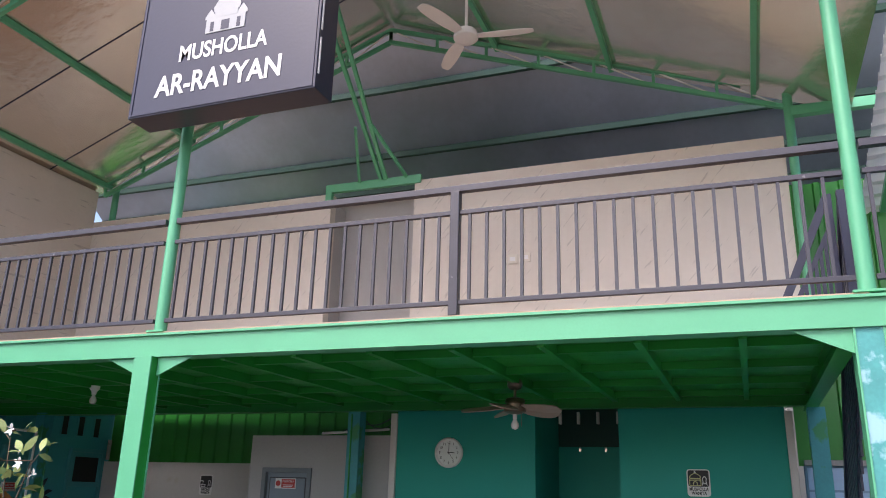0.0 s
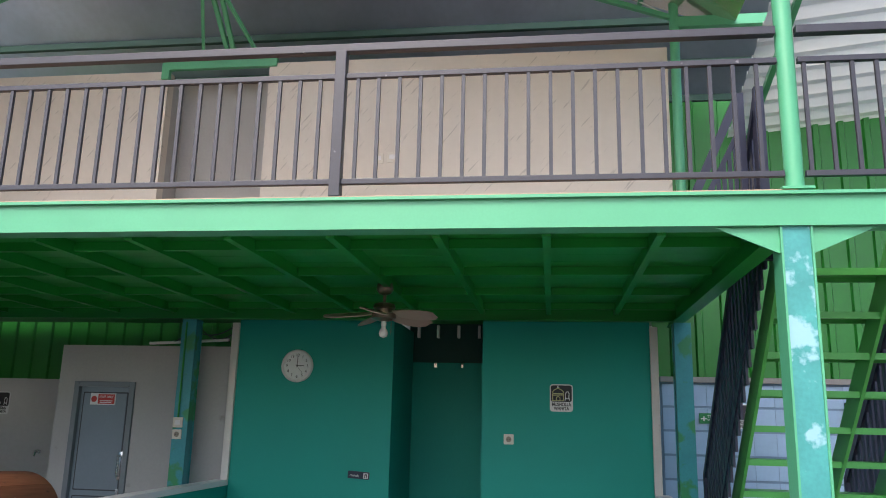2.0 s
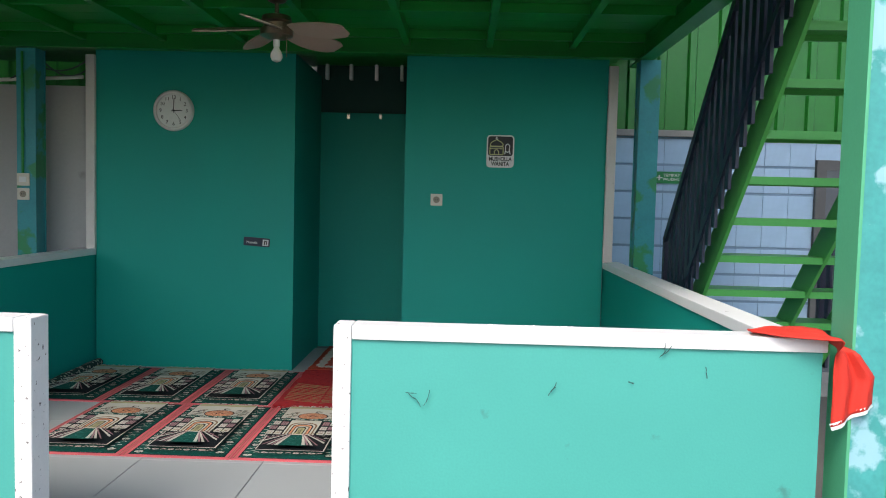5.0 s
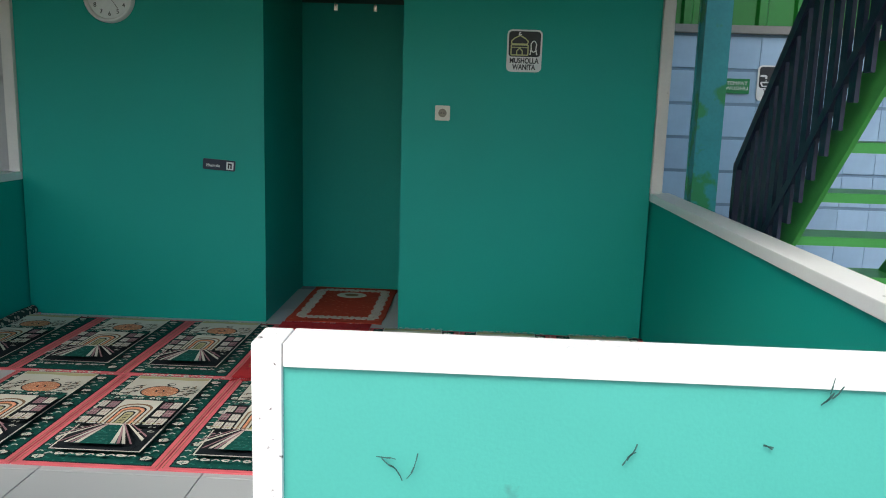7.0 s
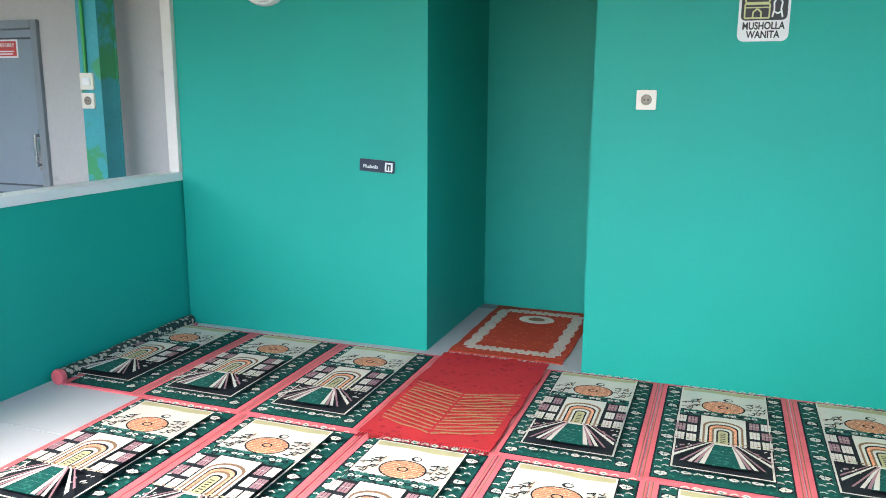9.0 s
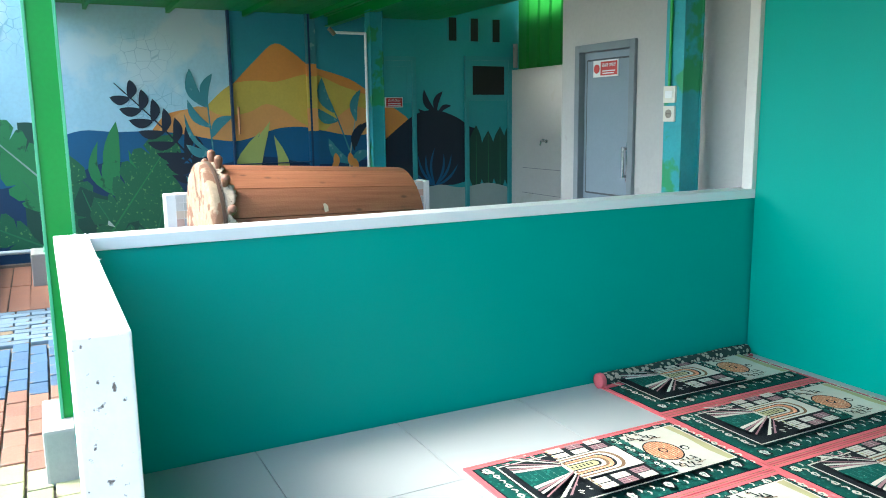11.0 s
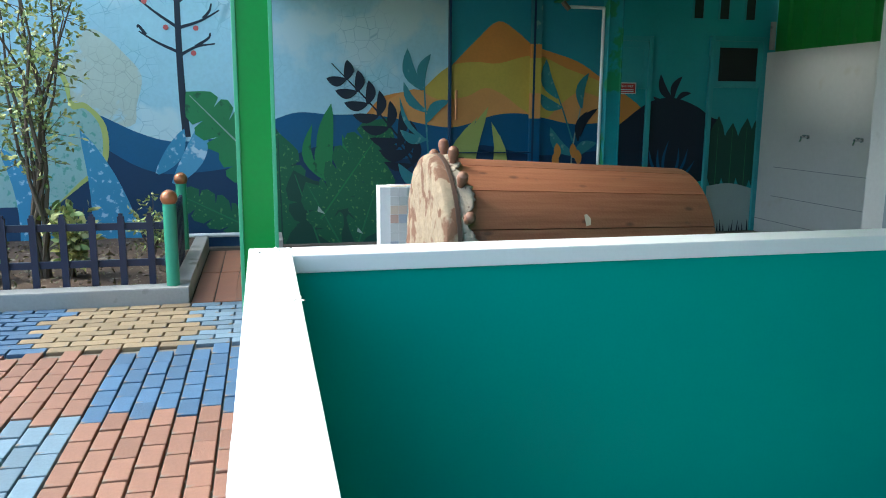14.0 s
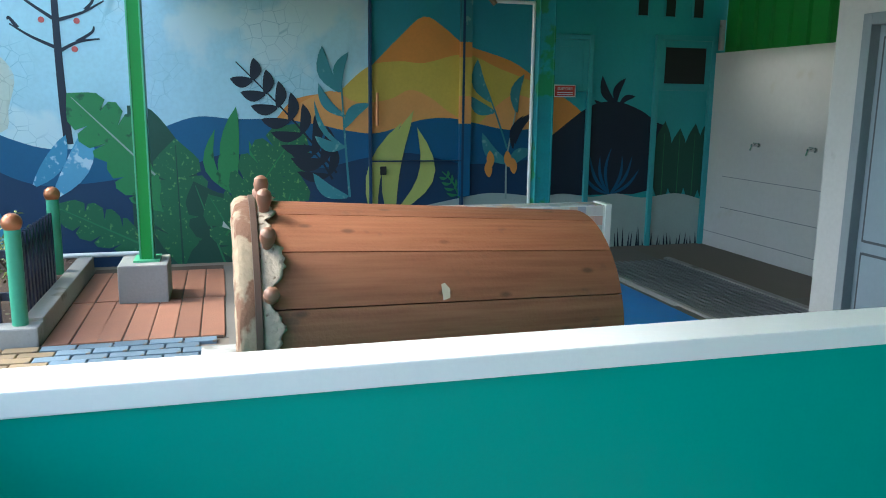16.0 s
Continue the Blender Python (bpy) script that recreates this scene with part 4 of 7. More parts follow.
# doors and vents in the painted wall
def wall_door(name, y0, y1, z1, m, label, pane=None):
    d = thing(name, (MURAL, (y0 + y1) / 2, GROUND), label, "door", kind="structure")
    x = MURAL + 0.045
    part("frame", boxes((MURAL, x, y0 - 0.05, y0, FLOOR_Z, z1 + 0.05), (MURAL, x, y1, y1 + 0.05, FLOOR_Z, z1 + 0.05), (MURAL, x, y0, y1, z1, z1 + 0.05), bevel=0.004), m, d)
    part("rail", boxes((MURAL, x - 0.012, y0, y0 + 0.06, z1 - 0.5, z1), (MURAL, x - 0.012, y1 - 0.06, y1, z1 - 0.5, z1), (MURAL, x - 0.012, y0 + 0.06, y1 - 0.06, z1 - 0.07, z1), (MURAL, x - 0.012, y0 + 0.06, y1 - 0.06, z1 - 0.5, z1 - 0.43), bevel=0.003), m, d)
    part("pane", boxes((MURAL, MURAL + 0.028, y0 + 0.06, y1 - 0.06, z1 - 0.43, z1 - 0.07)), pane or m, d)
    return d

TEALDOOR = mat("teal_door_paint", (0.06, 0.36, 0.38), 0.45, scale=2, fine=30, dark=0.85)
wall_door("door_3", 0.43, 0.81, 1.96, TEALDOOR, "narrow teal painted door in the mural wall")
wall_door("door_4", 1.60, 2.19, 1.985, TEALDOOR, "teal door with a dark top pane in the mural wall", DARK)
door5 = thing("door_5", (MURAL, -0.93, GROUND), "wide steel door painted over with the mural", "door", kind="structure")
for y in (-1.385, -0.49):
    part("edge", boxes((MURAL, MURAL + 0.062, y - 0.012, y + 0.012, FLOOR_Z, 2.5), bevel=0.003), P["deep"], door5)
part("rail", boxes((MURAL, MURAL + 0.062, -1.37, -0.5, 0.78, 0.79)), P["deep"], door5)
part("handle", tube(bmesh.new(), (MURAL + 0.09, -1.33, 1.12), (MURAL + 0.09, -1.33, 1.42), 0.014), mat("copper_handle", (0.55, 0.25, 0.12), 0.35, metal=0.6), door5, "copper coloured bar handle", smooth=True)
for z0, z1, m in ((1.14, 1.40, "peach"), (1.40, 1.76, "yellow"), (1.76, 1.90, "orange"), (1.90, 2.5, "steel"), (0.44, 1.14, "blue")):
    part("post", boxes((MURAL, MURAL + 0.058, -0.52, -0.41, z0, z1)), P[m], door5, "painted post beside the door")
part("padlock", boxes((MURAL + 0.06, MURAL + 0.085, -1.30, -1.24, 0.66, 0.74), bevel=0.008), DARK, door5, "dark padlock on the hasp")
for y in (1.39, 1.70, 2.02):
    v = thing("vent_hole", (MURAL, y, 2.36), "narrow dark vent slot in the teal wall", "vent", "vent slots", "structure")
    # No real opening: a flat near-black plate paints the slot's unlit depth.
    part("hole", boxes((MURAL, MURAL + 0.006, y - 0.055, y + 0.055, 2.22, 2.50)), DARK, v)
    part("rim", boxes((MURAL, MURAL + 0.014, y - 0.07, y - 0.055, 2.21, 2.51), (MURAL, MURAL + 0.014, y + 0.055, y + 0.07, 2.21, 2.51)), TEALDOOR, v)
solid("white_pipe", tube(bmesh.new(), (MURAL + 0.1, -4.22, 0.0), (MURAL + 0.1, -3.45, 0.0), 0.022), SIGNWHITE, "white plastic pipe along the painted wall", "pipe", smooth=True)
solid("corner_pipe", tube(bmesh.new(), (MURAL + 0.06, 2.28, 1.9), (MURAL + 0.06, 2.28, 2.2), 0.03), CONCRETE, "grey pipe stub at the wall corner", "pipe", smooth=True)

# ---- lettering ----
def words(text, size, m, parent, place, squeeze=1.0, name="lettering", bold=0.0):
    """Flat letters that face -y before place turns them; centred."""
    c = bpy.data.curves.new("text", "FONT")
    c.body, c.size, c.align_x, c.align_y, c.extrude = text, size, "CENTER", "CENTER", 0.0015
    c.offset = size * bold
    tmp = bpy.data.objects.new("text", c)
    scene.collection.objects.link(tmp)
    bpy.context.view_layer.update()
    me = bpy.data.meshes.new_from_object(tmp.evaluated_get(bpy.context.evaluated_depsgraph_get()))
    bpy.data.objects.remove(tmp)
    bpy.data.curves.remove(c)
    me.transform(Matrix.Translation(-ORIGIN[parent.name]) @ place @ pose(0, 0, 0, 90) @ Matrix.Diagonal((squeeze, 1, 1, 1)))
    me.materials.clear()
    me.materials.append(m)
    ob = new(name, me)
    ob.parent = parent
    ORIGIN[ob.name] = ORIGIN[parent.name]
    return ob

INK = mat("sign_ink", (0.02, 0.02, 0.022), 0.5, bump=0)
RED = mat("sign_red", (0.55, 0.05, 0.04), 0.5, bump=0)
SIGNGREEN = mat("sign_green", (0.01, 0.22, 0.06), 0.45, bump=0)
SIGNLIME = mat("sign_lime", (0.55, 0.55, 0.25), 0.5, bump=0)
IVORY = mat("ivory_plastic", (0.70, 0.66, 0.56), 0.4, bump=0)

def rounded(bm, x0, x1, z0, z1, y, r=0.02, depth=0.004, to=None):
    pts = []
    for cx, cz, a0 in ((x1 - r, z1 - r, 0), (x0 + r, z1 - r, 90), (x0 + r, z0 + r, 180), (x1 - r, z0 + r, 270)):
        pts += [(cx + r * math.cos(radians(a0 + a)), cz + r * math.sin(radians(a0 + a))) for a in (0, 30, 60, 90)]
    f = bm.faces.new([bm.verts.new((x, y, z)) for x, z in pts])
    g = bmesh.ops.extrude_face_region(bm, geom=[f])
    bmesh.ops.translate(bm, verts=[v for v in g["geom"] if isinstance(v, bmesh.types.BMVert)], vec=(0, depth, 0))
    return bm

def picture_sign(name, x0, x1, z0, z1, y, lines, label):
    """A black and white notice plate: a picture panel above, words below."""
    s = thing(name, ((x0 + x1) / 2, y, z0), label, "sign", "notice plates")
    w, h = x1 - x0, z1 - z0
    part("plate", rounded(bmesh.new(), x0, x1, z0, z1, y - 0.006, w * 0.13, 0.006), SIGNWHITE, s)
    zc = z0 + h * 0.36
    part("picture", rounded(bmesh.new(), x0 + w * 0.05, x1 - w * 0.05, zc, z1 - h * 0.04, y - 0.0075, w * 0.09, 0.0012), INK, s)
    a, u, f = x0 + w * 0.36, zc, y - 0.0085
    def line(name, pts, m, r=0.016):
        bm = bmesh.new()
        for p, q in zip(pts, pts[1:]):
            bar(bm, (a + w * p[0], f, u + h * p[1]), (a + w * q[0], f, u + h * q[1]), w * r * 2, 0.0015, (0, 1, 0))
        part(name, bm, m, s)
    if lines[0] != "WUDHU":
        dome = [(-0.22, 0.30), (-0.24, 0.36), (-0.16, 0.43), (0.0, 0.50), (0.16, 0.43), (0.24, 0.36), (0.22, 0.30)]
        line("dome_drawing", dome + [dome[0]], SIGNLIME)
        line("hall_drawing", [(-0.24, 0.04), (-0.24, 0.28), (0.24, 0.28), (0.24, 0.04), (-0.24, 0.04)], SIGNLIME)
        line("hall_drawing", [(-0.08, 0.04), (-0.08, 0.14), (0.0, 0.20), (0.08, 0.14), (0.08, 0.04)], SIGNLIME)
        line("hall_drawing", [(-0.24, 0.22), (0.24, 0.22)], SIGNLIME, 0.012)
        line("crescent", [(0.02, 0.58), (-0.03, 0.55), (-0.02, 0.51), (0.05, 0.52)], SIGNWHITE)
    else:
        line("tap_drawing", [(-0.28, 0.34), (-0.10, 0.34), (-0.10, 0.26)], SIGNWHITE, 0.03)
        line("basin_drawing", [(-0.26, 0.16), (-0.20, 0.05), (0.04, 0.05), (0.10, 0.16), (-0.26, 0.16)], SIGNWHITE, 0.02)
        line("water_drawing", [(-0.10, 0.23), (-0.10, 0.18)], SIGNWHITE, 0.012)
    line("robe_drawing", [(0.30, 0.05), (0.33, 0.18), (0.32, 0.30), (0.37, 0.37), (0.43, 0.37), (0.48, 0.30), (0.46, 0.18), (0.50, 0.05)], SIGNWHITE)
    line("robe_drawing", [(0.31, 0.16), (0.40, 0.11), (0.49, 0.16)], SIGNWHITE)
    for i, t in enumerate(lines):
        words(t, h * 0.175, INK, s, pose((x0 + x1) / 2, y - 0.0075, zc - h * (0.10 + 0.15 * i)), 0.78, bold=0.03)
    return s

picture_sign("wall_sign", 1.419, 1.619, 1.556, 1.791, -0.055, ("MUSHOLLA", "WANITA"), "black and white prayer room sign on the teal wall")
picture_sign("wall_sign", 3.05, 3.258, 1.447, 1.67, 0.545, ("WUDHU", "PRIA"), "black and white washing sign on blue tiles")
picture_sign("wall_sign", -5.62, -5.40, 1.42, 1.70, 2.24, ("WUDHU", "WANITA"), "black and white washing sign on the off-white wall")

s = thing("arrow_sign", (2.845, 0.54, 1.47), "small green washing place sign on blue tiles", "sign")
part("plate", rounded(bmesh.new(), 2.782, 3.002, 1.488, 1.582, 0.536, 0.006, 0.006), SIGNGREEN, s)
words("TEMPAT\nWUDHU", 0.032, SIGNWHITE, s, pose(2.922, 0.535, 1.536), 1.15)
part("arrow", boxes((2.797, 2.847, 0.534, 0.5358, 1.528, 1.538), (2.817, 2.829, 0.534, 0.5358, 1.513, 1.553)), SIGNWHITE, s)

s = thing("door_sign", (-2.83, 0.09, 1.52), "small red and white staff notice on the grey door", "sign", "staff notices")
part("plate", boxes((-2.98, -2.72, 0.083, 0.0875, 1.53, 1.64)), SIGNWHITE, s)
part("red_field", boxes((-2.90, -2.73, 0.081, 0.083, 1.54, 1.63)), RED, s)
part("badge", tube(bmesh.new(), (-2.942, 0.084, 1.585), (-2.942, 0.081, 1.585), 0.03, seg=16), RED, s)
words("STAFF ONLY", 0.032, SIGNWHITE, s, pose(-2.815, 0.0805, 1.605), 0.8)
part("small_print", boxes((-2.88, -2.75, 0.0800, 0.081, 1.565, 1.572), (-2.88, -2.76, 0.0800, 0.081, 1.55, 1.557)), SIGNWHITE, s)
s = thing("door_sign", (MURAL + 0.08, 0.55, 1.40), "small red staff notice on the teal door", "sign", "staff notices")
part("plate", boxes((MURAL + 0.026, MURAL + 0.077, 0.43, 0.66, 1.403, 1.523)), SIGNWHITE, s)
part("red_field", boxes((MURAL + 0.077, MURAL + 0.079, 0.44, 0.65, 1.413, 1.513)), RED, s)
words("STAFF ONLY", 0.036, SIGNWHITE, s, pose(MURAL + 0.0795, 0.545, 1.483, 0, 0, 90), 0.8)
part("small_print", boxes((MURAL + 0.079, MURAL + 0.080, 0.46, 0.63, 1.443, 1.452), (MURAL + 0.079, MURAL + 0.080, 0.46, 0.63, 1.423, 1.432)), SIGNWHITE, s)

s = thing("name_plate", (-0.28, 0, 0.92), "small crooked black plate with white letters and a picture", "sign")
place = pose(-0.275, -0.001, 0.964, 0, 3.5, 0)
def turned(bm, m):
    bmesh.ops.transform(bm, matrix=m, verts=bm.verts)
    return bm
part("plate", turned(rounded(bmesh.new(), -0.098, 0.098, -0.032, 0.032, -0.006, 0.008, 0.006), place), SIGNBLACK, s)
words("Musholla", 0.026, SIGNWHITE, s, place @ pose(-0.035, -0.0075, -0.006), 0.9)
part("picture", turned(boxes((0.045, 0.088, -0.0075, -0.006, -0.024, 0.022)), place), SIGNWHITE, s)
part("drawing", turned(boxes((0.055, 0.063, -0.0085, -0.0075, -0.018, 0.006), (0.070, 0.078, -0.0085, -0.0075, -0.018, 0.006), (0.055, 0.078, -0.0085, -0.0075, 0.004, 0.014)), place), INK, s)

# ---- wall clock, about three o'clock ----
clock = thing("wall_clock", (-0.902, 0, 1.922), "round white wall clock with black numerals", "clock")
m = Matrix.Translation((-0.902, 0, 1.922)) @ pose(0, 0, 0, 90)
part("case", lathe(bmesh.new(), [(0.15, 0.0), (0.15, 0.022), (0.142, 0.034), (0.132, 0.036), (0.126, 0.028), (0.126, 0.0)], 48, m), SIGNWHITE, clock, "glossy white rim", True)
part("dial", lathe(bmesh.new(), [(0.127, 0.0), (0.127, 0.012)], 48, m), mat("dial_paper", (0.78, 0.80, 0.78), 0.5, bump=0), clock)
for i in range(1, 13):
    a = radians(90 - 30 * i)
    words(str(i), 0.036, INK, clock, pose(-0.902 + 0.098 * math.cos(a), -0.0125, 1.922 + 0.098 * math.sin(a)), name="numeral")
for ang, ln, w in ((90 - 88, 0.062, 0.007), (90 - 2, 0.092, 0.005), (90 - 142, 0.085, 0.002)):
    d = Vector((math.cos(radians(ang)), 0, math.sin(radians(ang))))
    part("clock_pointer", bar(bmesh.new(), Vector((-0.902, -0.016, 1.922)) - d * 0.015, Vector((-0.902, -0.016, 1.922)) + d * ln, w, 0.002, up=(0, 1, 0)), INK, clock)

# ---- sockets and switches ----
def wall_box(name, x, y, z, w, label, round_face=True, facing=1):
    s = thing(name, (x, y, z), label, "socket" if round_face else "switch")
    part("plate", rounded(bmesh.new(), x - w / 2, x + w / 2, z - w / 2, z + w / 2, y - 0.012, 0.006, 0.012), IVORY, s)
    if round_face:
        mm = Matrix.Translation((x, y - 0.012, z)) @ pose(0, 0, 0, 90)
        # Well and pin holes carry the shade of their depth as darker colour.
        part("well", lathe(bmesh.new(), [(w * 0.28, 0.0), (w * 0.28, 0.003), (w * 0.22, 0.0032), (w * 0.2, 0.001)], 20, mm), mat("socket_shade", (0.28, 0.24, 0.18), 0.5, bump=0), s)
        part("pin_hole", boxes((x - w * 0.13, x - w * 0.06, y - 0.0165, y - 0.0150, z - w * 0.035, z + w * 0.035), (x + w * 0.06, x + w * 0.13, y - 0.0165, y - 0.0150, z - w * 0.035, z + w * 0.035)), INK, s)
    else:
        part("rocker", boxes((x - w * 0.3, x + w * 0.3, y - 0.018, y - 0.012, z - w * 0.22, z + w * 0.22), bevel=0.002), SIGNWHITE, s)
    return s

wall_box("wall_socket", 1.062, -0.055, 1.311, 0.086, "ivory plastic wall socket on the teal wall")
wall_box("light_switch", -1.925, -0.20, 1.385, 0.09, "ivory plastic switch on the turquoise column", False)
wall_box("wall_socket", -1.925, -0.20, 1.28, 0.085, "ivory plastic socket under the switch on the column")
wall_box("light_switch", -0.20, -0.10, 3.90, 0.10, "white plastic switch on the marbled wall", False)
wall_box("light_switch", -0.06, -0.10, 3.91, 0.10, "white plastic switch on the marbled wall", False)
solid("conduit", tube(bmesh.new(), (-1.925, -0.212, 1.43), (-1.925, -0.212, 2.30), 0.009, seg=8), DECKGREEN, "green painted cable conduit on the column", "conduit", smooth=True)

# ---- ceiling fans and lamps ----
BRONZE = mat("aged_bronze", (0.22, 0.17, 0.12), 0.35, metal=0.8, scale=6)
BLADE = mat("pale_wood_blade", (0.40, 0.29, 0.24), 0.5, scale=5, fine=40, dark=0.85)
GLASS = mat("bulb_glass", (0.72, 0.72, 0.68), 0.2, bump=0)

def fan_blade(length, width, r0, pitch, droop):
    bm = bmesh.new()
    n = 10
    top, bot = [], []
    for i in range(n + 1):
        t = i / n
        w = width * (0.45 + 0.75 * math.sin(math.pi * (0.12 + 0.72 * t))) * (1 if t < 0.93 else 0.7) / 1.1
        x = r0 + length * t
        top.append((x, w * 0.62))
        bot.append((x, -w * 0.38))
    f = bm.faces.new([bm.verts.new((x, y, 0)) for x, y in top + bot[::-1]])
    g = bmesh.ops.extrude_face_region(bm, geom=[f])
    bmesh.ops.translate(bm, verts=[v for v in g["geom"] if isinstance(v, bmesh.types.BMVert)], vec=(0, 0, 0.007))
    bmesh.ops.transform(bm, matrix=pose(0, 0, 0, pitch, droop, 0), verts=bm.verts)
    return bm

fx, fy = 0.245, -1.61
fan = thing("ceiling_fan", (fx, fy, 2.45), "bronze ceiling fan with wooden blades and a bare bulb", "ceiling fan")
def spun(profile, x, y, z, seg=24):
    return lathe(bmesh.new(), profile, seg, Matrix.Translation((x, y, z)))
part("canopy", spun([(0.055, 0.0), (0.062, -0.02), (0.062, -0.05), (0.045, -0.075), (0.02, -0.085)], fx, fy, 2.41), BRONZE, fan, smooth=True)
part("rod", tube(bmesh.new(), (fx, fy, 2.33), (fx, fy, 2.25), 0.012), BRONZE, fan, smooth=True)
part("motor", spun([(0.03, 0.0), (0.075, -0.012), (0.082, -0.04), (0.07, -0.05), (0.07, -0.075), (0.088, -0.08), (0.088, -0.115), (0.05, -0.13), (0.02, -0.135)], fx, fy, 2.27), BRONZE, fan, smooth=True)
for i in range(5):
    bm = fan_blade(0.34, 0.15, 0.09, -17, 5)
    bmesh.ops.transform(bm, matrix=pose(fx, fy, 2.195, 0, 0, -24 + 72 * i), verts=bm.verts)
    part("blade", bm, BLADE, fan)
part("bulb_holder", tube(bmesh.new(), (fx, fy, 2.14), (fx, fy, 2.10), 0.018), SIGNWHITE, fan, smooth=True)
part("bulb", spun([(0.014, 0.0), (0.016, -0.015), (0.03, -0.04), (0.033, -0.06), (0.024, -0.08), (0.005, -0.088)], fx, fy, 2.105), GLASS, fan, "unlit white bulb", True)
part("pull_chain", tube(bmesh.new(), (fx + 0.06, fy - 0.03, 2.15), (fx + 0.06, fy - 0.03, 2.04), 0.0018, seg=5), BRONZE, fan)

ux, uy, uz = -0.16, -1.82, 5.55
ufan = thing("ceiling_fan", (ux, uy, 6.4), "white three-bladed ceiling fan under the upper roof", "ceiling fan")
part("rod", tube(bmesh.new(), (ux, uy, 6.5), (ux, uy, uz + 0.06), 0.014), SIGNWHITE, ufan, smooth=True)
part("motor", spun([(0.03, 0.08), (0.09, 0.05), (0.115, 0.0), (0.115, -0.03), (0.08, -0.06), (0.02, -0.07)], ux, uy, uz), SIGNWHITE, ufan, smooth=True)
for i in range(3):
    bm = fan_blade(0.52, 0.12, 0.10, 10, 0)
    bmesh.ops.transform(bm, matrix=pose(ux, uy, uz - 0.01, 0, 0, 8 + 120 * i), verts=bm.verts)
    part("blade", bm, SIGNWHITE, ufan)

lamp = thing("ceiling_bulb", (-3.71, -2.0, 2.395), "unlit white bulb in a holder under the deck", "lamp")
part("holder", spun([(0.045, 0.0), (0.045, -0.03), (0.025, -0.05), (0.02, -0.08)], -3.71, -2.0, 2.395), SIGNWHITE, lamp, smooth=True)
part("bulb", spun([(0.014, 0.0), (0.016, -0.015), (0.03, -0.04), (0.033, -0.06), (0.024, -0.08), (0.005, -0.088)], -3.71, -2.0, 2.315), GLASS, lamp, smooth=True)
lamp = thing("wall_lamp", (MURAL + 0.05, 0.1, 2.30), "small bare lamp on a white pipe arm", "lamp")
part("arm", tube(bmesh.new(), (-6.2, -0.29, 2.12), (-6.2, -0.62, 2.12), 0.014), SIGNWHITE, lamp, smooth=True)
part("holder", tube(bmesh.new(), (-6.2, -0.62, 2.10), (-6.2, -0.68, 2.16), 0.022), BRONZE, lamp, smooth=True)
solid("drain_pipe", tube(bmesh.new(), (-6.2, -0.295, GROUND), (-6.2, -0.295, 2.12), 0.014), SIGNWHITE, "thin white pipe on the far column", "pipe", smooth=True)

# ---- large sign over the front ----
sx0, sx1, sz0, sz1, sy0, sy1 = -2.08, -0.505, 4.06, 5.15, -3.70, -3.46
sign = thing("hanging_sign", (-1.3, -3.58, sz0), "large dark box sign with white raised letters", "sign")
part("box", boxes((sx0, sx1, sy0, sy1, sz0, sz1), bevel=0.01), SIGNBLACK, sign)
part("edge_strip", boxes((sx1, sx1 + 0.006, sy0 + 0.02, sy0 + 0.035, sz0 + 0.12, sz0 + 0.40), (sx1, sx1 + 0.006, sy0 + 0.02, sy0 + 0.035, sz0 + 0.46, sz1 - 0.05)), SIGNWHITE, sign, "pale worn edge strip")
part("border", boxes((sx0 + 0.02, sx1 - 0.02, sy0 - 0.006, sy0, sz0 + 0.015, sz0 + 0.03), (sx1 - 0.035, sx1 - 0.02, sy0 - 0.006, sy0, sz0 + 0.03, sz1 - 0.02), (sx0 + 0.02, sx0 + 0.035, sy0 - 0.006, sy0, sz0 + 0.03, sz1 - 0.02)), NAVY, sign)
words("MUSHOLLA", 0.185, SIGNWHITE, sign, pose(-1.305, sy0 - 0.003, 4.525), 0.80, bold=0.022)
words("AR-RAYYAN", 0.235, SIGNWHITE, sign, pose(-1.315, sy0 - 0.003, 4.275), 0.83, bold=0.022)
EMB = mat("sign_emblem", (0.40, 0.42, 0.42), 0.5, bump=0)
bm = boxes((-1.47, -1.13, sy0 - 0.006, sy0, 4.66, 4.78), (-1.40, -1.20, sy0 - 0.007, sy0, 4.78, 4.83))
lathe(bm, [(0.11, 0.0), (0.12, 0.04), (0.08, 0.11), (0.004, 0.17)], 20, Matrix.Translation((-1.30, sy0 - 0.004, 4.83)) @ Matrix.Diagonal((1, 0.03, 1, 1)))
for ex in (-1.44, -1.16):
    lathe(bm, [(0.045, 0.0), (0.045, 0.02), (0.004, 0.08)], 14, Matrix.Translation((ex, sy0 - 0.004, 4.78)) @ Matrix.Diagonal((1, 0.06, 1, 1)))
part("emblem", bm, EMB, sign, "grey domed building emblem")
for e0, e1 in ((-1.335, -1.265), (-1.43, -1.40), (-1.20, -1.17)):
    part("emblem_door", boxes((e0, e1, sy0 - 0.008, sy0 - 0.006, 4.67, 4.75)), SIGNBLACK, sign)
part("bracket", boxes((-2.0, -1.94, -3.47, -3.2, 4.3, 4.34), (-2.0, -1.94, -3.47, -3.2, 4.9, 4.94)), GREEN, sign)

sign.location = (-1.35, -3.58, sz0 + 0.03)

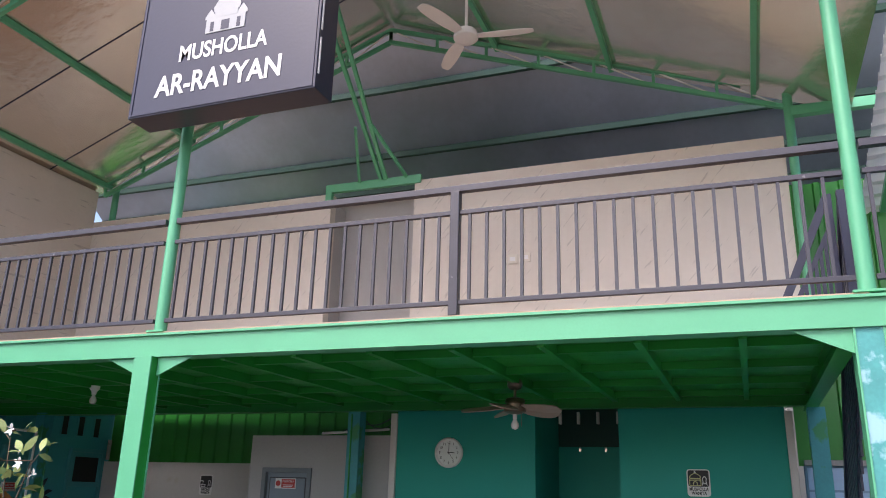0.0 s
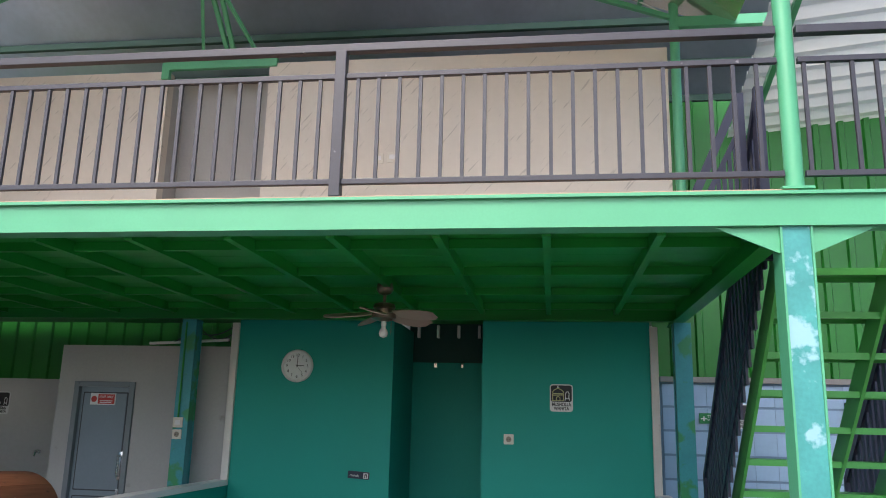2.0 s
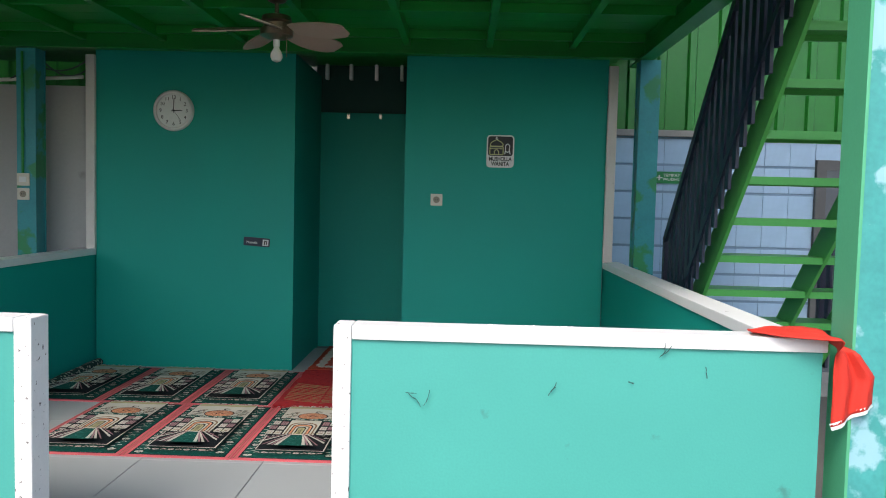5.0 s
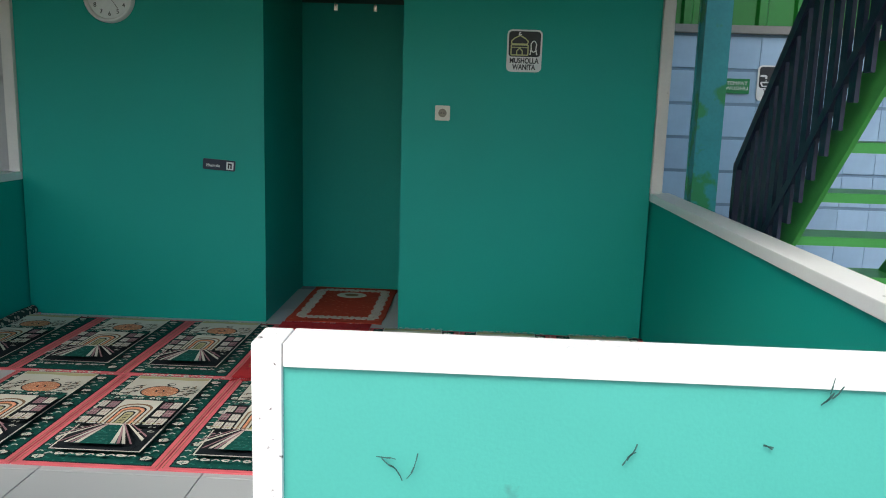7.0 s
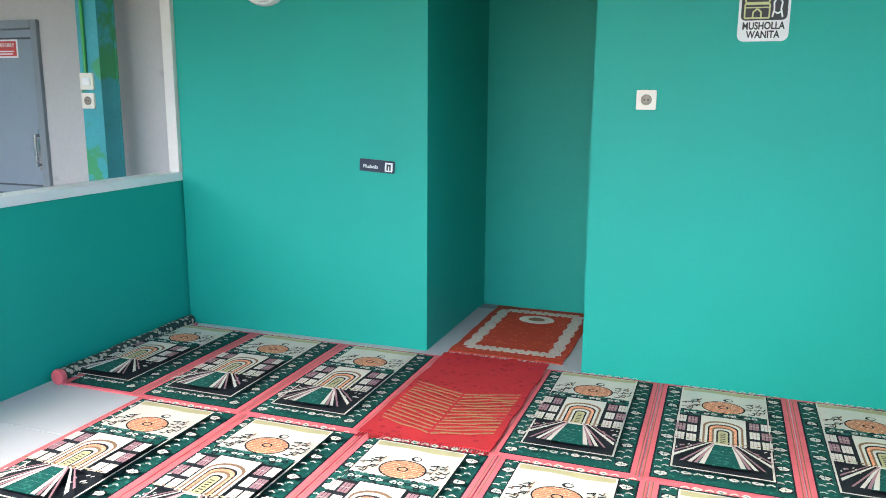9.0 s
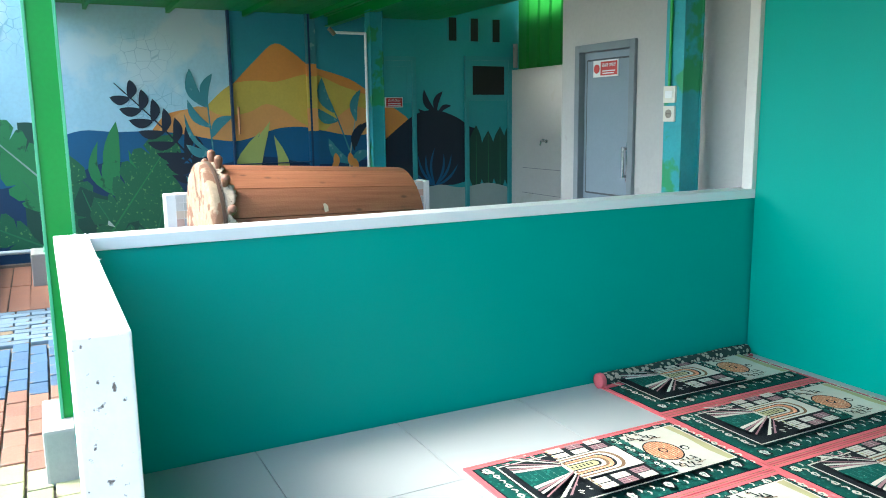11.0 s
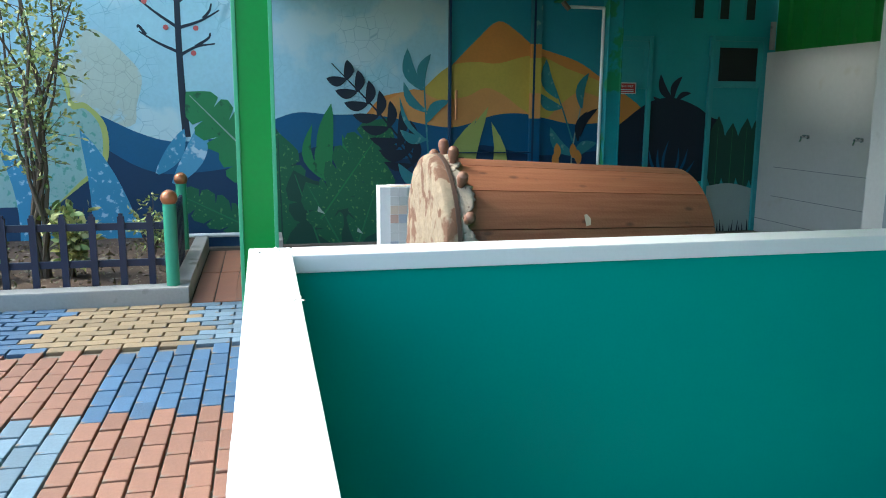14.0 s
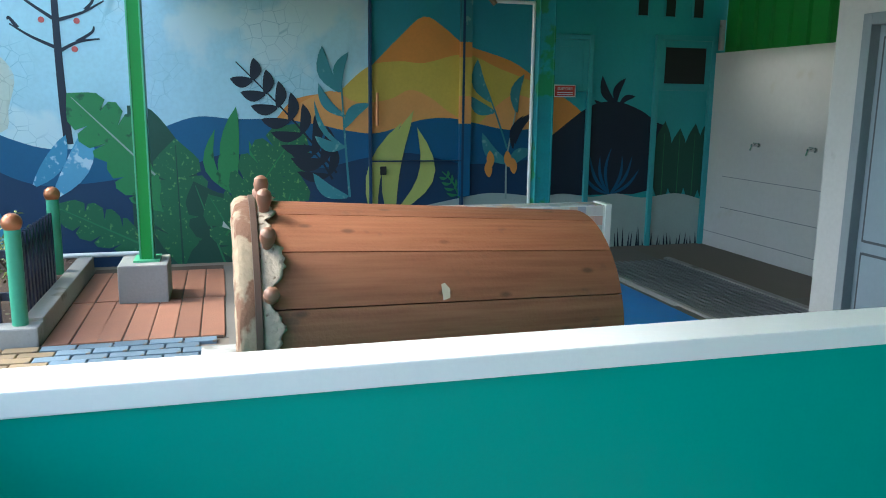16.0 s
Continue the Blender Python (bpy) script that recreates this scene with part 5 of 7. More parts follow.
# ---- trusses and purlins ----
def truss(a, b, gap, n, label, w=0.045):
    a, b = Vector(a), Vector(b)
    t = thing("roof_truss", a, label, "truss", "roof trusses")
    dn = Vector((0, 0, -gap))
    part("top_chord", bar(bmesh.new(), a, b, w, w), GREEN, t)
    part("bottom_chord", bar(bmesh.new(), a + dn, b + dn, w, w), GREEN, t)
    for i in range(n + 1):
        p = a + (b - a) * i / n
        part("strut", bar(bmesh.new(), p, p + dn, w * 0.7), GREEN, t)
        if i < n:
            q = a + (b - a) * (i + 1) / n
            part("web_rod", bar(bmesh.new(), p + dn, q, 0.014), ROOFSHEET, t)
    return t

truss((2.58, -0.12, 5.40), (-1.75, -0.12, 6.98), 0.17, 7, "green steel lattice truss under the foil roof")
truss((-5.92, -0.12, 5.42), (-1.75, -0.12, 6.98), 0.17, 7, "green steel lattice truss under the foil roof")
truss((2.60, -3.2, 5.36), (-1.75, -3.2, 6.98), 0.17, 7, "green steel lattice truss under the foil roof")
truss((-6.2, -3.2, 5.33), (-1.75, -3.2, 6.98), 0.17, 7, "green steel lattice truss under the foil roof")
for dx in (-0.03, 0.03):
    solid("roof_brace", bar(bmesh.new(), (-1.75 + dx, -0.12, 4.99), (-1.75 + dx * 3, -2.2, 6.9), 0.04), GREEN, "green steel roof brace", "brace", "roof braces")
solid("roof_brace", bar(bmesh.new(), (-2.05, -0.14, 4.98), (-1.85, -0.7, 5.4), 0.03), GREEN, "short green steel roof brace", "brace", "roof braces")
solid("roof_brace", bar(bmesh.new(), (-1.45, -0.14, 4.98), (-1.65, -0.7, 5.4), 0.03), GREEN, "short green steel roof brace", "brace", "roof braces")
def on_roof(x):
    return RIDGE[1] - (x - RIDGE[0]) * (RIDGE[1] - 5.30) / (2.75 - RIDGE[0]) if x > RIDGE[0] else RIDGE[1] - (RIDGE[0] - x) * (RIDGE[1] - 5.15) / (RIDGE[0] + 6.6)
for x in (-5.9, -4.6, -3.3, -0.4, 0.9, 2.3):
    z = on_roof(x) - 0.035
    solid("purlin", bar(bmesh.new(), (x, -4.3, z), (x, -0.05, z), 0.05, 0.06), GREEN, "green steel purlin under the roof lining", "purlin", "purlins")
# Darker copy of the purlin green; dimness under the rear roof is painted in.
SHADEDGREEN = mat("shaded_green_paint", (0.03, 0.09, 0.06), 0.6)
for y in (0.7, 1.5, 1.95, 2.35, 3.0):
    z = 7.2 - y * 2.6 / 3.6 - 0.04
    solid("purlin", bar(bmesh.new(), (-8, y, z), (4.5, y, z), 0.06, 0.08), SHADEDGREEN, "green steel purlin under the rear roof, darkened as shade", "purlin", "purlins")
# foil seams on the left slope
for y in (-0.9, -2.1, -3.3):
    bm = bmesh.new()
    bar(bm, (-6.5, y, on_roof(-6.5) - 0.004), (-1.8, y, on_roof(-1.8) - 0.004), 0.012, 0.004)
    struct("roof_seam", bm, NAVY, "dark taped seam in the roof foil", "seam")
# ribbed light roof over the stairs
bm = bmesh.new()
for i in range(22):
    y0 = -3.6 + i * 0.2
    z0 = 5.5 - (y0 + 3.6) * 0.28
    v = [bm.verts.new(p) for p in ((3.2, y0, z0), (7, y0, z0 + 0.45), (7, y0 + 0.15, z0 + 0.41), (3.2, y0 + 0.15, z0 - 0.04), (3.2, y0 + 0.16, z0), (7, y0 + 0.16, z0 + 0.45), (7, y0 + 0.2, z0 + 0.39), (3.2, y0 + 0.2, z0 - 0.056))]
    bm.faces.new(v[:4])
    bm.faces.new(v[4:])
    bm.faces.new((v[3], v[2], v[5], v[4]))
struct("roof_stairs", bm, CLEARSHEET, "pale ribbed roof sheet over the stairs", "roof")
for x in (3.4, 4.9):
    solid("purlin", bar(bmesh.new(), (x, -3.6, 5.5 + (x - 2.75) * 0.118 - 0.09), (x, 0.6, 4.33 + (x - 2.75) * 0.118 - 0.09), 0.05), GREEN, "green steel rafter under the pale roof", "purlin", "purlins")
solid("tie_beam", boxes((2.6, 7.0, -0.16, -0.08, 5.12, 5.22)), GREEN, "green steel tie beam", "beam", kind="structure")

# rib ends, their highlights built as pale blocks, and hooks over the recess
for i, x in enumerate((0.16, 0.35, 0.55, 0.75)):
    solid("sheet_rib", boxes((x - 0.012, x + 0.012, 0.40, 0.46, 2.24, 2.36), bevel=0.003), ROOFSHEET, "pale block for the highlight on a roof sheet rib end over the recess", "rib", "sheet ribs", "structure")
for x in (0.24, 0.52):
    h = thing("wall_hook", (x, 1.05, 2.02), "small bright metal hook on the recess wall", "hook", "recess hooks")
    part("plate", boxes((x - 0.012, x + 0.012, 1.044, 1.05, 2.0, 2.045)), CHROME, h)
    part("prong", tube(bmesh.new(), (x, 1.05, 2.03), (x, 1.01, 2.045), 0.005, seg=8), CHROME, h)

# ---- prayer carpets ----
def rug_mat(name, base, fleck=None, density=30, edge=0.42):
    m = mat(name, base, 0.95, scale=12, fine=320, bump=0.5, spec=0.1, dark=0.8)
    if fleck:
        nt = m.node_tree
        b = nt.nodes["Principled BSDF"]
        tc = nt.nodes.new("ShaderNodeTexCoord")
        v = nt.nodes.new("ShaderNodeTexVoronoi")
        v.inputs["Scale"].default_value = density
        nt.links.new(tc.outputs["Object"], v.inputs["Vector"])
        r = nt.nodes.new("ShaderNodeMapRange")
        r.inputs[1].default_value, r.inputs[2].default_value, r.inputs[3].default_value, r.inputs[4].default_value = edge - 0.06, edge, 1.0, 0.0
        nt.links.new(v.outputs["Distance"], r.inputs[0])
        x = nt.nodes.new("ShaderNodeMix")
        x.data_type = "RGBA"
        nt.links.new(b.inputs["Base Color"].links[0].from_socket, x.inputs[6])
        x.inputs[7].default_value = (*fleck, 1)
        nt.links.new(r.outputs[0], x.inputs[0])
        nt.links.new(x.outputs[2], b.inputs["Base Color"])
    return m

RUG = [rug_mat("rug_pink", (0.60, 0.13, 0.15)), rug_mat("rug_green", (0.008, 0.075, 0.062), (0.02, 0.13, 0.10), 45, 0.30), rug_mat("rug_cream", (0.55, 0.53, 0.46)), rug_mat("rug_mustard", (0.40, 0.37, 0.20)), rug_mat("rug_peach", (0.66, 0.27, 0.15), (0.75, 0.42, 0.26), 90, 0.4), rug_mat("rug_black", (0.012, 0.016, 0.02)), rug_mat("rug_brown", (0.20, 0.12, 0.07)), rug_mat("rug_mid_green", (0.03, 0.13, 0.11), (0.34, 0.38, 0.30), 60, 0.24), rug_mat("rug_mauve", (0.30, 0.17, 0.19))]

def carpet_panel(w, h):
    """One woven panel: pink edge, green border with flecks, a domed building over an arch and spreading paths."""
    bm = bmesh.new()
    level = [0.0]
    def flat(pts, k):
        level[0] += 0.00012
        f = bm.faces.new([bm.verts.new((x, y, 0.007 + level[0])) for x, y in pts])
        f.material_index = k
    def rect(x0, x1, y0, y1, k):
        flat([(x0, y0), (x1, y0), (x1, y1), (x0, y1)], k)
    def oval(cx, cy, rx, ry, k, n=20, a0=0, a1=360):
        flat([(cx + rx * math.cos(radians(a0 + (a1 - a0) * i / n)), cy + ry * math.sin(radians(a0 + (a1 - a0) * i / n))) for i in range(n if a1 - a0 == 360 else n + 1)], k)
    rnd = random.Random(5)
    def blob(cx, cy, rx, ry, k, n=9):
        flat([(cx + rx * rnd.uniform(0.6, 1.15) * math.cos(2 * math.pi * i / n), cy + ry * rnd.uniform(0.6, 1.15) * math.sin(2 * math.pi * i / n)) for i in range(n)], k)
    def stroke(x0, y0, x1, y1, t, k):
        d = Vector((x1 - x0, y1 - y0)).normalized() * t / 2
        flat([(x0 + d.y, y0 - d.x), (x1 + d.y, y1 - d.x), (x1 - d.y, y1 + d.x), (x0 - d.y, y0 + d.x)], k)
    box(bm, 0, w, 0, h, 0.0, 0.007)
    c, e = w / 2, 0.030
    for x in (0.010, w - 0.010):
        rect(x - 0.002, x + 0.002, 0.01, h - 0.01, 6)
    rect(e, w - e, 0.020, h - 0.020, 5)
    rect(e + 0.007, w - e - 0.007, 0.027, h - 0.027, 1)
    # border: pale squares with wavy flecks between them
    for side in (e + 0.036, w - e - 0.036):
        for i in range(17):
            y = 0.062 + i * (h - 0.124) / 16
            if i % 3 == 0:
                rect(side - 0.024, side + 0.024, y - 0.019, y + 0.019, 5)
                blob(side, y, 0.024, 0.018, 2, 12)
                stroke(side - 0.014, y, side + 0.014, y, 0.003, 7)
                stroke(side, y - 0.012, side, y + 0.012, 0.003, 7)
            else:
                for q in (-1, 1):
                    x = side + q * 0.013
                    stroke(x - 0.012, y + q * 0.010, x, y + q * 0.010 + 0.007, 0.006, 2)
                    stroke(x, y + q * 0.010 + 0.007, x + 0.012, y + q * 0.010 - 0.002, 0.006, 2)
                blob(side, y, 0.008, 0.007, 7, 7)
    for y in (0.054, h - 0.054):
        for i in range(9):
            x = e + 0.085 + i * (w - 2 * e - 0.17) / 8
            if i % 2:
                blob(x, y, 0.020, 0.013, 2, 10)
                blob(x, y, 0.008, 0.004, 7, 6)
            else:
                stroke(x - 0.014, y - 0.006, x + 0.002, y + 0.008, 0.007, 2)
                stroke(x + 0.002, y + 0.008, x + 0.015, y - 0.004, 0.007, 2)
    x0, x1, y0, y1 = e + 0.074, w - e - 0.074, 0.088, h - 0.085
    rect(x0 - 0.011, x1 + 0.011, y0 - 0.011, y1 + 0.011, 5)
    rect(x0 - 0.007, x1 + 0.007, y0 - 0.007, y1 + 0.007, 2)
    rect(x0, x1, y0, y1, 5)
    # sky with a faded band, dome and lettered side motifs
    ys = y0 + (y1 - y0) * 0.66
    rect(x0, x1, ys, y1, 2)
    flat([(x0, y1 - 0.035), (c - 0.05, y1 - 0.028), (c + 0.07, y1 - 0.04), (x1, y1 - 0.03), (x1, y1), (x0, y1)], 3)
    oval(c, ys + 0.085, 0.088, 0.070, 5, 24)
    oval(c, ys + 0.085, 0.082, 0.064, 4, 24)
    for i in range(-4, 5):
        y = ys + 0.085 + i * 0.0125
        r = 0.080 * math.sqrt(max(0.02, 1 - (i * 0.0125 / 0.064) ** 2))
        rect(c - r, c + r, y - 0.0016, y + 0.0016, 6)
    oval(c, ys + 0.085, 0.022, 0.017, 5, 14)
    oval(c, ys + 0.085, 0.015, 0.011, 4, 12)
    oval(c + 0.02, ys + 0.172, 0.020, 0.017, 5, 14)
    oval(c + 0.023, ys + 0.173, 0.013, 0.011, 2, 14)
    for q in (-1, 1):
        tx = c + q * 0.128
        for i in range(11):
            x, y = tx + rnd.uniform(-0.030, 0.030), ys + 0.035 + i * 0.0105
            g = rnd.uniform(0.010, 0.024)
            stroke(x - g, y, x + g * 0.4, y + rnd.uniform(-0.010, 0.010), 0.007, 5)
            stroke(x + g * 0.3, y - 0.008, x + g * 0.6, y + 0.014, 0.005, 6 if i % 3 else 5)
    # belt of trees
    rect(x0, x1, ys - 0.075, ys + 0.004, 1)
    for j in range(3):
        for i in range(12):
            x = x0 + 0.012 + (i + 0.5 * (j % 2)) * (x1 - x0 - 0.02) / 12
            blob(x, ys - 0.004 - 0.026 * j, 0.014, 0.012, (7, 2, 7)[j] if (i + j) % 3 else 5, 8)
            blob(x, ys - 0.006 - 0.026 * j, 0.007, 0.005, 1, 6)
    yb = y0 + (y1 - y0) * 0.235
    yt = ys - 0.075
    rect(x0, x1, yb, yt, 5)
    # pale windows at both sides
    for q in (-1, 1):
        for i in range(2):
            for j in range(3):
                x = c + q * (0.115 + 0.043 * i)
                y = yb + 0.012 + j * (yt - yb - 0.012) / 3
                g = (yt - yb - 0.012) / 3 * 0.76
                k = 8 if (i + j) % 3 == 2 else 2
                rect(x - 0.018, x + 0.018, y, y + g, k)
                for p in (-0.006, 0.006):
                    rect(x + p - 0.001, x + p + 0.001, y, y + g, 8 if k == 2 else 5)
                rect(x - 0.018, x + 0.018, y + g * 0.5, y + g * 0.5 + 0.002, 8 if k == 2 else 2)
    # gate with nested arches
    rect(c - 0.090, c + 0.090, yb, yt, 5)
    rect(c - 0.084, c + 0.084, yb, yt - 0.006, 2)
    ah = (yt - yb) * 0.62
    for r, k in ((0.074, 6), (0.066, 2), (0.056, 5), (0.050, 4), (0.040, 6), (0.033, 2), (0.024, 5), (0.018, 3)):
        pts = [(c - r, yb)] + [(c + r * math.cos(radians(180 - a)), yb + ah * (0.55 + 0.45 * r / 0.074) + r * 0.75 * math.sin(radians(a))) for a in range(0, 181, 20)] + [(c + r, yb)]
        flat(pts[::-1], k)
    for i in range(6):
        rect(c - 0.009, c + 0.009, yb + 0.012 + i * 0.016, yb + 0.018 + i * 0.016, 5)
    # spreading paths and birds
    flat([(c - 0.025, yb), (c - 0.085, y0), (c + 0.085, y0), (c + 0.025, yb)], 1)
    for i in range(5):
        stroke(c - 0.03 - 0.006 * i, y0 + 0.02 + 0.026 * i, c + 0.02 + 0.005 * i, y0 + 0.02 + 0.026 * i, 0.003, 7)
    flat([(c - 0.05, yb), (c - 0.03, yb - 0.014), (c + 0.03, yb - 0.014), (c + 0.05, yb)], 2)
    for q in (-1, 1):
        ex = x1 if q > 0 else x0
        for a, b, k in ((0.060, 0.078, 2), (0.084, 0.096, 8), (0.104, 0.118, 2), (0.136, 0.144, 8)):
            flat([(c + q * 0.028, yb - 0.004), (c + q * a, y0), (c + q * b, y0), (c + q * 0.036, yb - 0.004)], k)
        flat([(c + q * 0.045, yb - 0.006), (ex, y0 + 0.030), (ex, y0 + 0.052), (c + q * 0.052, yb - 0.006)], 2)
        flat([(c + q * 0.06, yb - 0.006), (ex, y0 + 0.068), (ex, y0 + 0.080), (c + q * 0.066, yb - 0.006)], 8)
        for i in range(9):
            x, y = c + q * (0.125 + rnd.uniform(-0.028, 0.045)), y0 + 0.11 + rnd.uniform(-0.012, 0.045)
            stroke(x, y, x + rnd.uniform(-0.018, 0.018), y + rnd.uniform(0.003, 0.014), 0.005, 2 if i % 3 else 8)
        for i in range(8):
            x = c + q * (0.02 + 0.021 * i)
            blob(x, yb + 0.004, 0.009, 0.006, 6 if i % 2 else 3, 7)
    for f in bm.faces:
        if f.normal.z < 0:
            f.normal_flip()
    me = bpy.data.meshes.new("carpet_panel")
    bm.normal_update()
    bm.to_mesh(me)
    bm.free()
    for m in RUG:
        me.materials.append(m)
    return me

PANEL = carpet_panel(0.545, 0.985)
def carpet(x0, n, y0, label, height=0.0):
    c = thing("prayer_carpet", (x0, y0, 0.0), label, "carpet", "prayer carpets")
    for i in range(n):
        p = new("panel", PANEL)
        p.parent = c
        p.location = (0.55 * i, 0, height)
    return c

carpet(-1.54 + 0.55, 2, -1.055, "green and pink woven prayer carpet with domed panels, one end rolled")
carpet(0.655, 3, -1.055, "green and pink woven prayer carpet with domed panels by the wall")
carpet(-0.955, 6, -2.045, "green and pink woven prayer carpet with domed panels")
# the panel with the rolled end
c = thing("prayer_carpet", (-1.42, -1.055, 0.0), "part-rolled end of a green and pink prayer carpet", "carpet", "prayer carpets")
bm = bmesh.new()
bm.from_mesh(PANEL)
bmesh.ops.bisect_plane(bm, geom=bm.verts[:] + bm.edges[:] + bm.faces[:], plane_co=(0.12, 0, 0), plane_no=(-1, 0, 0), clear_outer=True)
bmesh.ops.translate(bm, verts=bm.verts, vec=(-1.54, -1.055, 0))
me = bpy.data.meshes.new("panel")
bmesh.ops.translate(bm, verts=bm.verts, vec=(1.42, 1.055, 0))
bm.to_mesh(me)
bm.free()
for m in RUG:
    me.materials.append(m)
p = new("panel", me)
p.parent = c
ORIGIN[p.name] = Vector((-1.42, -1.055, 0))
bm = bmesh.new()
lathe(bm, [(0.032 + 0.0025 * math.sin(i * 1.7), i * 0.099) for i in range(11)], 16, Matrix.Translation((-1.420, -1.05, 0.035)) @ pose(0, 0, 0, -90, 0, 1.2))
part("roll", bm, rug_mat("rug_roll_back", (0.03, 0.05, 0.045), (0.36, 0.32, 0.26), 38, 0.45), c, "rolled carpet edge with its mottled back", True)
bm = bmesh.new()
bar(bm, (-1.384, -1.05, 0.014), (-1.402, -0.06, 0.014), 0.014, 0.012)
part("edging", bm, RUG[0], c, "pink edge along the roll")
bm = bmesh.new()
lathe(bm, [(0.020, 0.0), (0.034, 0.004), (0.038, 0.014), (0.036, 0.030), (0.030, 0.034)], 18, Matrix.Translation((-1.417, -1.036, 0.036)) @ pose(0, 0, 0, 90))
part("binding", bm, RUG[0], c, "pink bound edge", True)

def soft_rug(name, x0, x1, y0, y1, z, label, base, rough_amp, seed):
    t = thing(name, ((x0 + x1) / 2, (y0 + y1) / 2, z), label, "rug", "small rugs")
    bm = bmesh.new()
    nx, ny = 26, 44
    g = [[None] * (ny + 1) for _ in range(nx + 1)]
    for i in range(nx + 1):
        for j in range(ny + 1):
            x, y = x0 + (x1 - x0) * i / nx, y0 + (y1 - y0) * j / ny
            h = z + rough_amp * (0.5 + noise.noise((x * 9 + seed, y * 9, 0.3))) + (rough_amp * 3.2 * max(0, noise.noise((x * 14 + y * 9, y * 26, seed))) * max(0, (j / ny - 0.5) * 2) if rough_amp > 0.003 else 0)
            g[i][j] = bm.verts.new((x + 0.012 * noise.noise((y * 6, seed, 1)), y + 0.010 * noise.noise((x * 6, seed, 2)), max(z, h)))
    for i in range(nx):
        for j in range(ny):
            bm.faces.new((g[i][j], g[i + 1][j], g[i + 1][j + 1], g[i][j + 1]))
    f = bmesh.ops.extrude_face_region(bm, geom=bm.faces[:])
    bmesh.ops.translate(bm, verts=[v for v in f["geom"] if isinstance(v, bmesh.types.BMVert)], vec=(0, 0, 0.006))
    part("cloth", bm, base, t, smooth=True)
    return t

CRIMSON = rug_mat("rug_crimson", (0.42, 0.03, 0.035), (0.30, 0.02, 0.03), 22, 0.3)
BRICKRED = rug_mat("rug_brick_red", (0.40, 0.055, 0.03), (0.46, 0.09, 0.05), 26, 0.3)
GOLD = rug_mat("rug_gold", (0.30, 0.15, 0.08), (0.40, 0.06, 0.05), 60, 0.35)
r = soft_rug("prayer_rug", 0.115, 0.66, -1.06, -0.03, 0.0085, "rumpled crimson prayer rug with faded gold chevrons", CRIMSON, 0.004, 3.0)
rnd = random.Random(12)
for i in range(14):
    y = -0.99 + i * 0.033
    for q in (-1, 1):
        bm = bmesh.new()
        last = None
        for k in range(7):
            t = k / 6
            p = Vector((0.387 + q * (0.006 + 0.235 * t), y + 0.085 * t + 0.004 * math.sin(i * 2.1 + k * 1.3) + rnd.uniform(-0.002, 0.002), 0.0185 + 0.0015 * math.sin(k + i)))
            if last is not None:
                bar(bm, last, p, rnd.uniform(0.005, 0.010), 0.003)
            last = p
        part("gold_stripe", bm, GOLD, r)
for k, y in ((0, -1.075), (1, -0.025)):
    bm = bmesh.new()
    rnd = random.Random(8 + k)
    for i in range(46):
        x = 0.125 + i * 0.0117
        bar(bm, (x, y + 0.012 * (1 if k == 0 else -1), 0.013), (x + rnd.uniform(-0.01, 0.01), y - (0.03 if k == 0 else -0.03) * rnd.uniform(0.5, 1), 0.012), 0.004)
    part("fringe", bm, CRIMSON, r)
r = soft_rug("prayer_rug", 0.115, 0.72, 0.03, 0.985, 0.001, "brick red prayer rug with a white floral border in the recess", BRICKRED, 0.002, 9.0)
LACE = rug_mat("rug_lace", (0.56, 0.52, 0.46), (0.2, 0.05, 0.04), 60, 0.22)
def ribbon(pts, w, z=0.0105):
    bm = bmesh.new()
    for i in range(len(pts) - 1):
        a, b = Vector((*pts[i], z)), Vector((*pts[i + 1], z))
        bar(bm, a, b, w, 0.0015)
    return bm
edge = []
for (ax, ay), (bx, by) in (((0.19, 0.13), (0.65, 0.13)), ((0.65, 0.13), (0.65, 0.89)), ((0.65, 0.89), (0.19, 0.89)), ((0.19, 0.89), (0.19, 0.13))):
    n = 12
    for i in range(n):
        t = i / n
        nx, ny = (0, 1) if ay == by else (1, 0)
        wv = 0.008 * math.sin(i * math.pi)
        edge.append((ax + (bx - ax) * t + nx * 0.009 * (-1) ** i, ay + (by - ay) * t + ny * 0.009 * (-1) ** i))
part("border", ribbon(edge + [edge[0]], 0.062), LACE, r, "wavy white floral border")
bm = bmesh.new()
lathe(bm, [(0.105, 0.0), (0.105, 0.0015)], 20, Matrix.Translation((0.42, 0.74, 0.0105)) @ Matrix.Diagonal((1, 0.75, 1, 1)))
part("medallion", bm, LACE, r, "white oval medallion")
bm = bmesh.new()
lathe(bm, [(0.05, 0.0), (0.05, 0.001)], 16, Matrix.Translation((0.42, 0.74, 0.0122)) @ Matrix.Diagonal((1, 0.7, 1, 1)))
part("medallion_heart", bm, RUG[6], r)

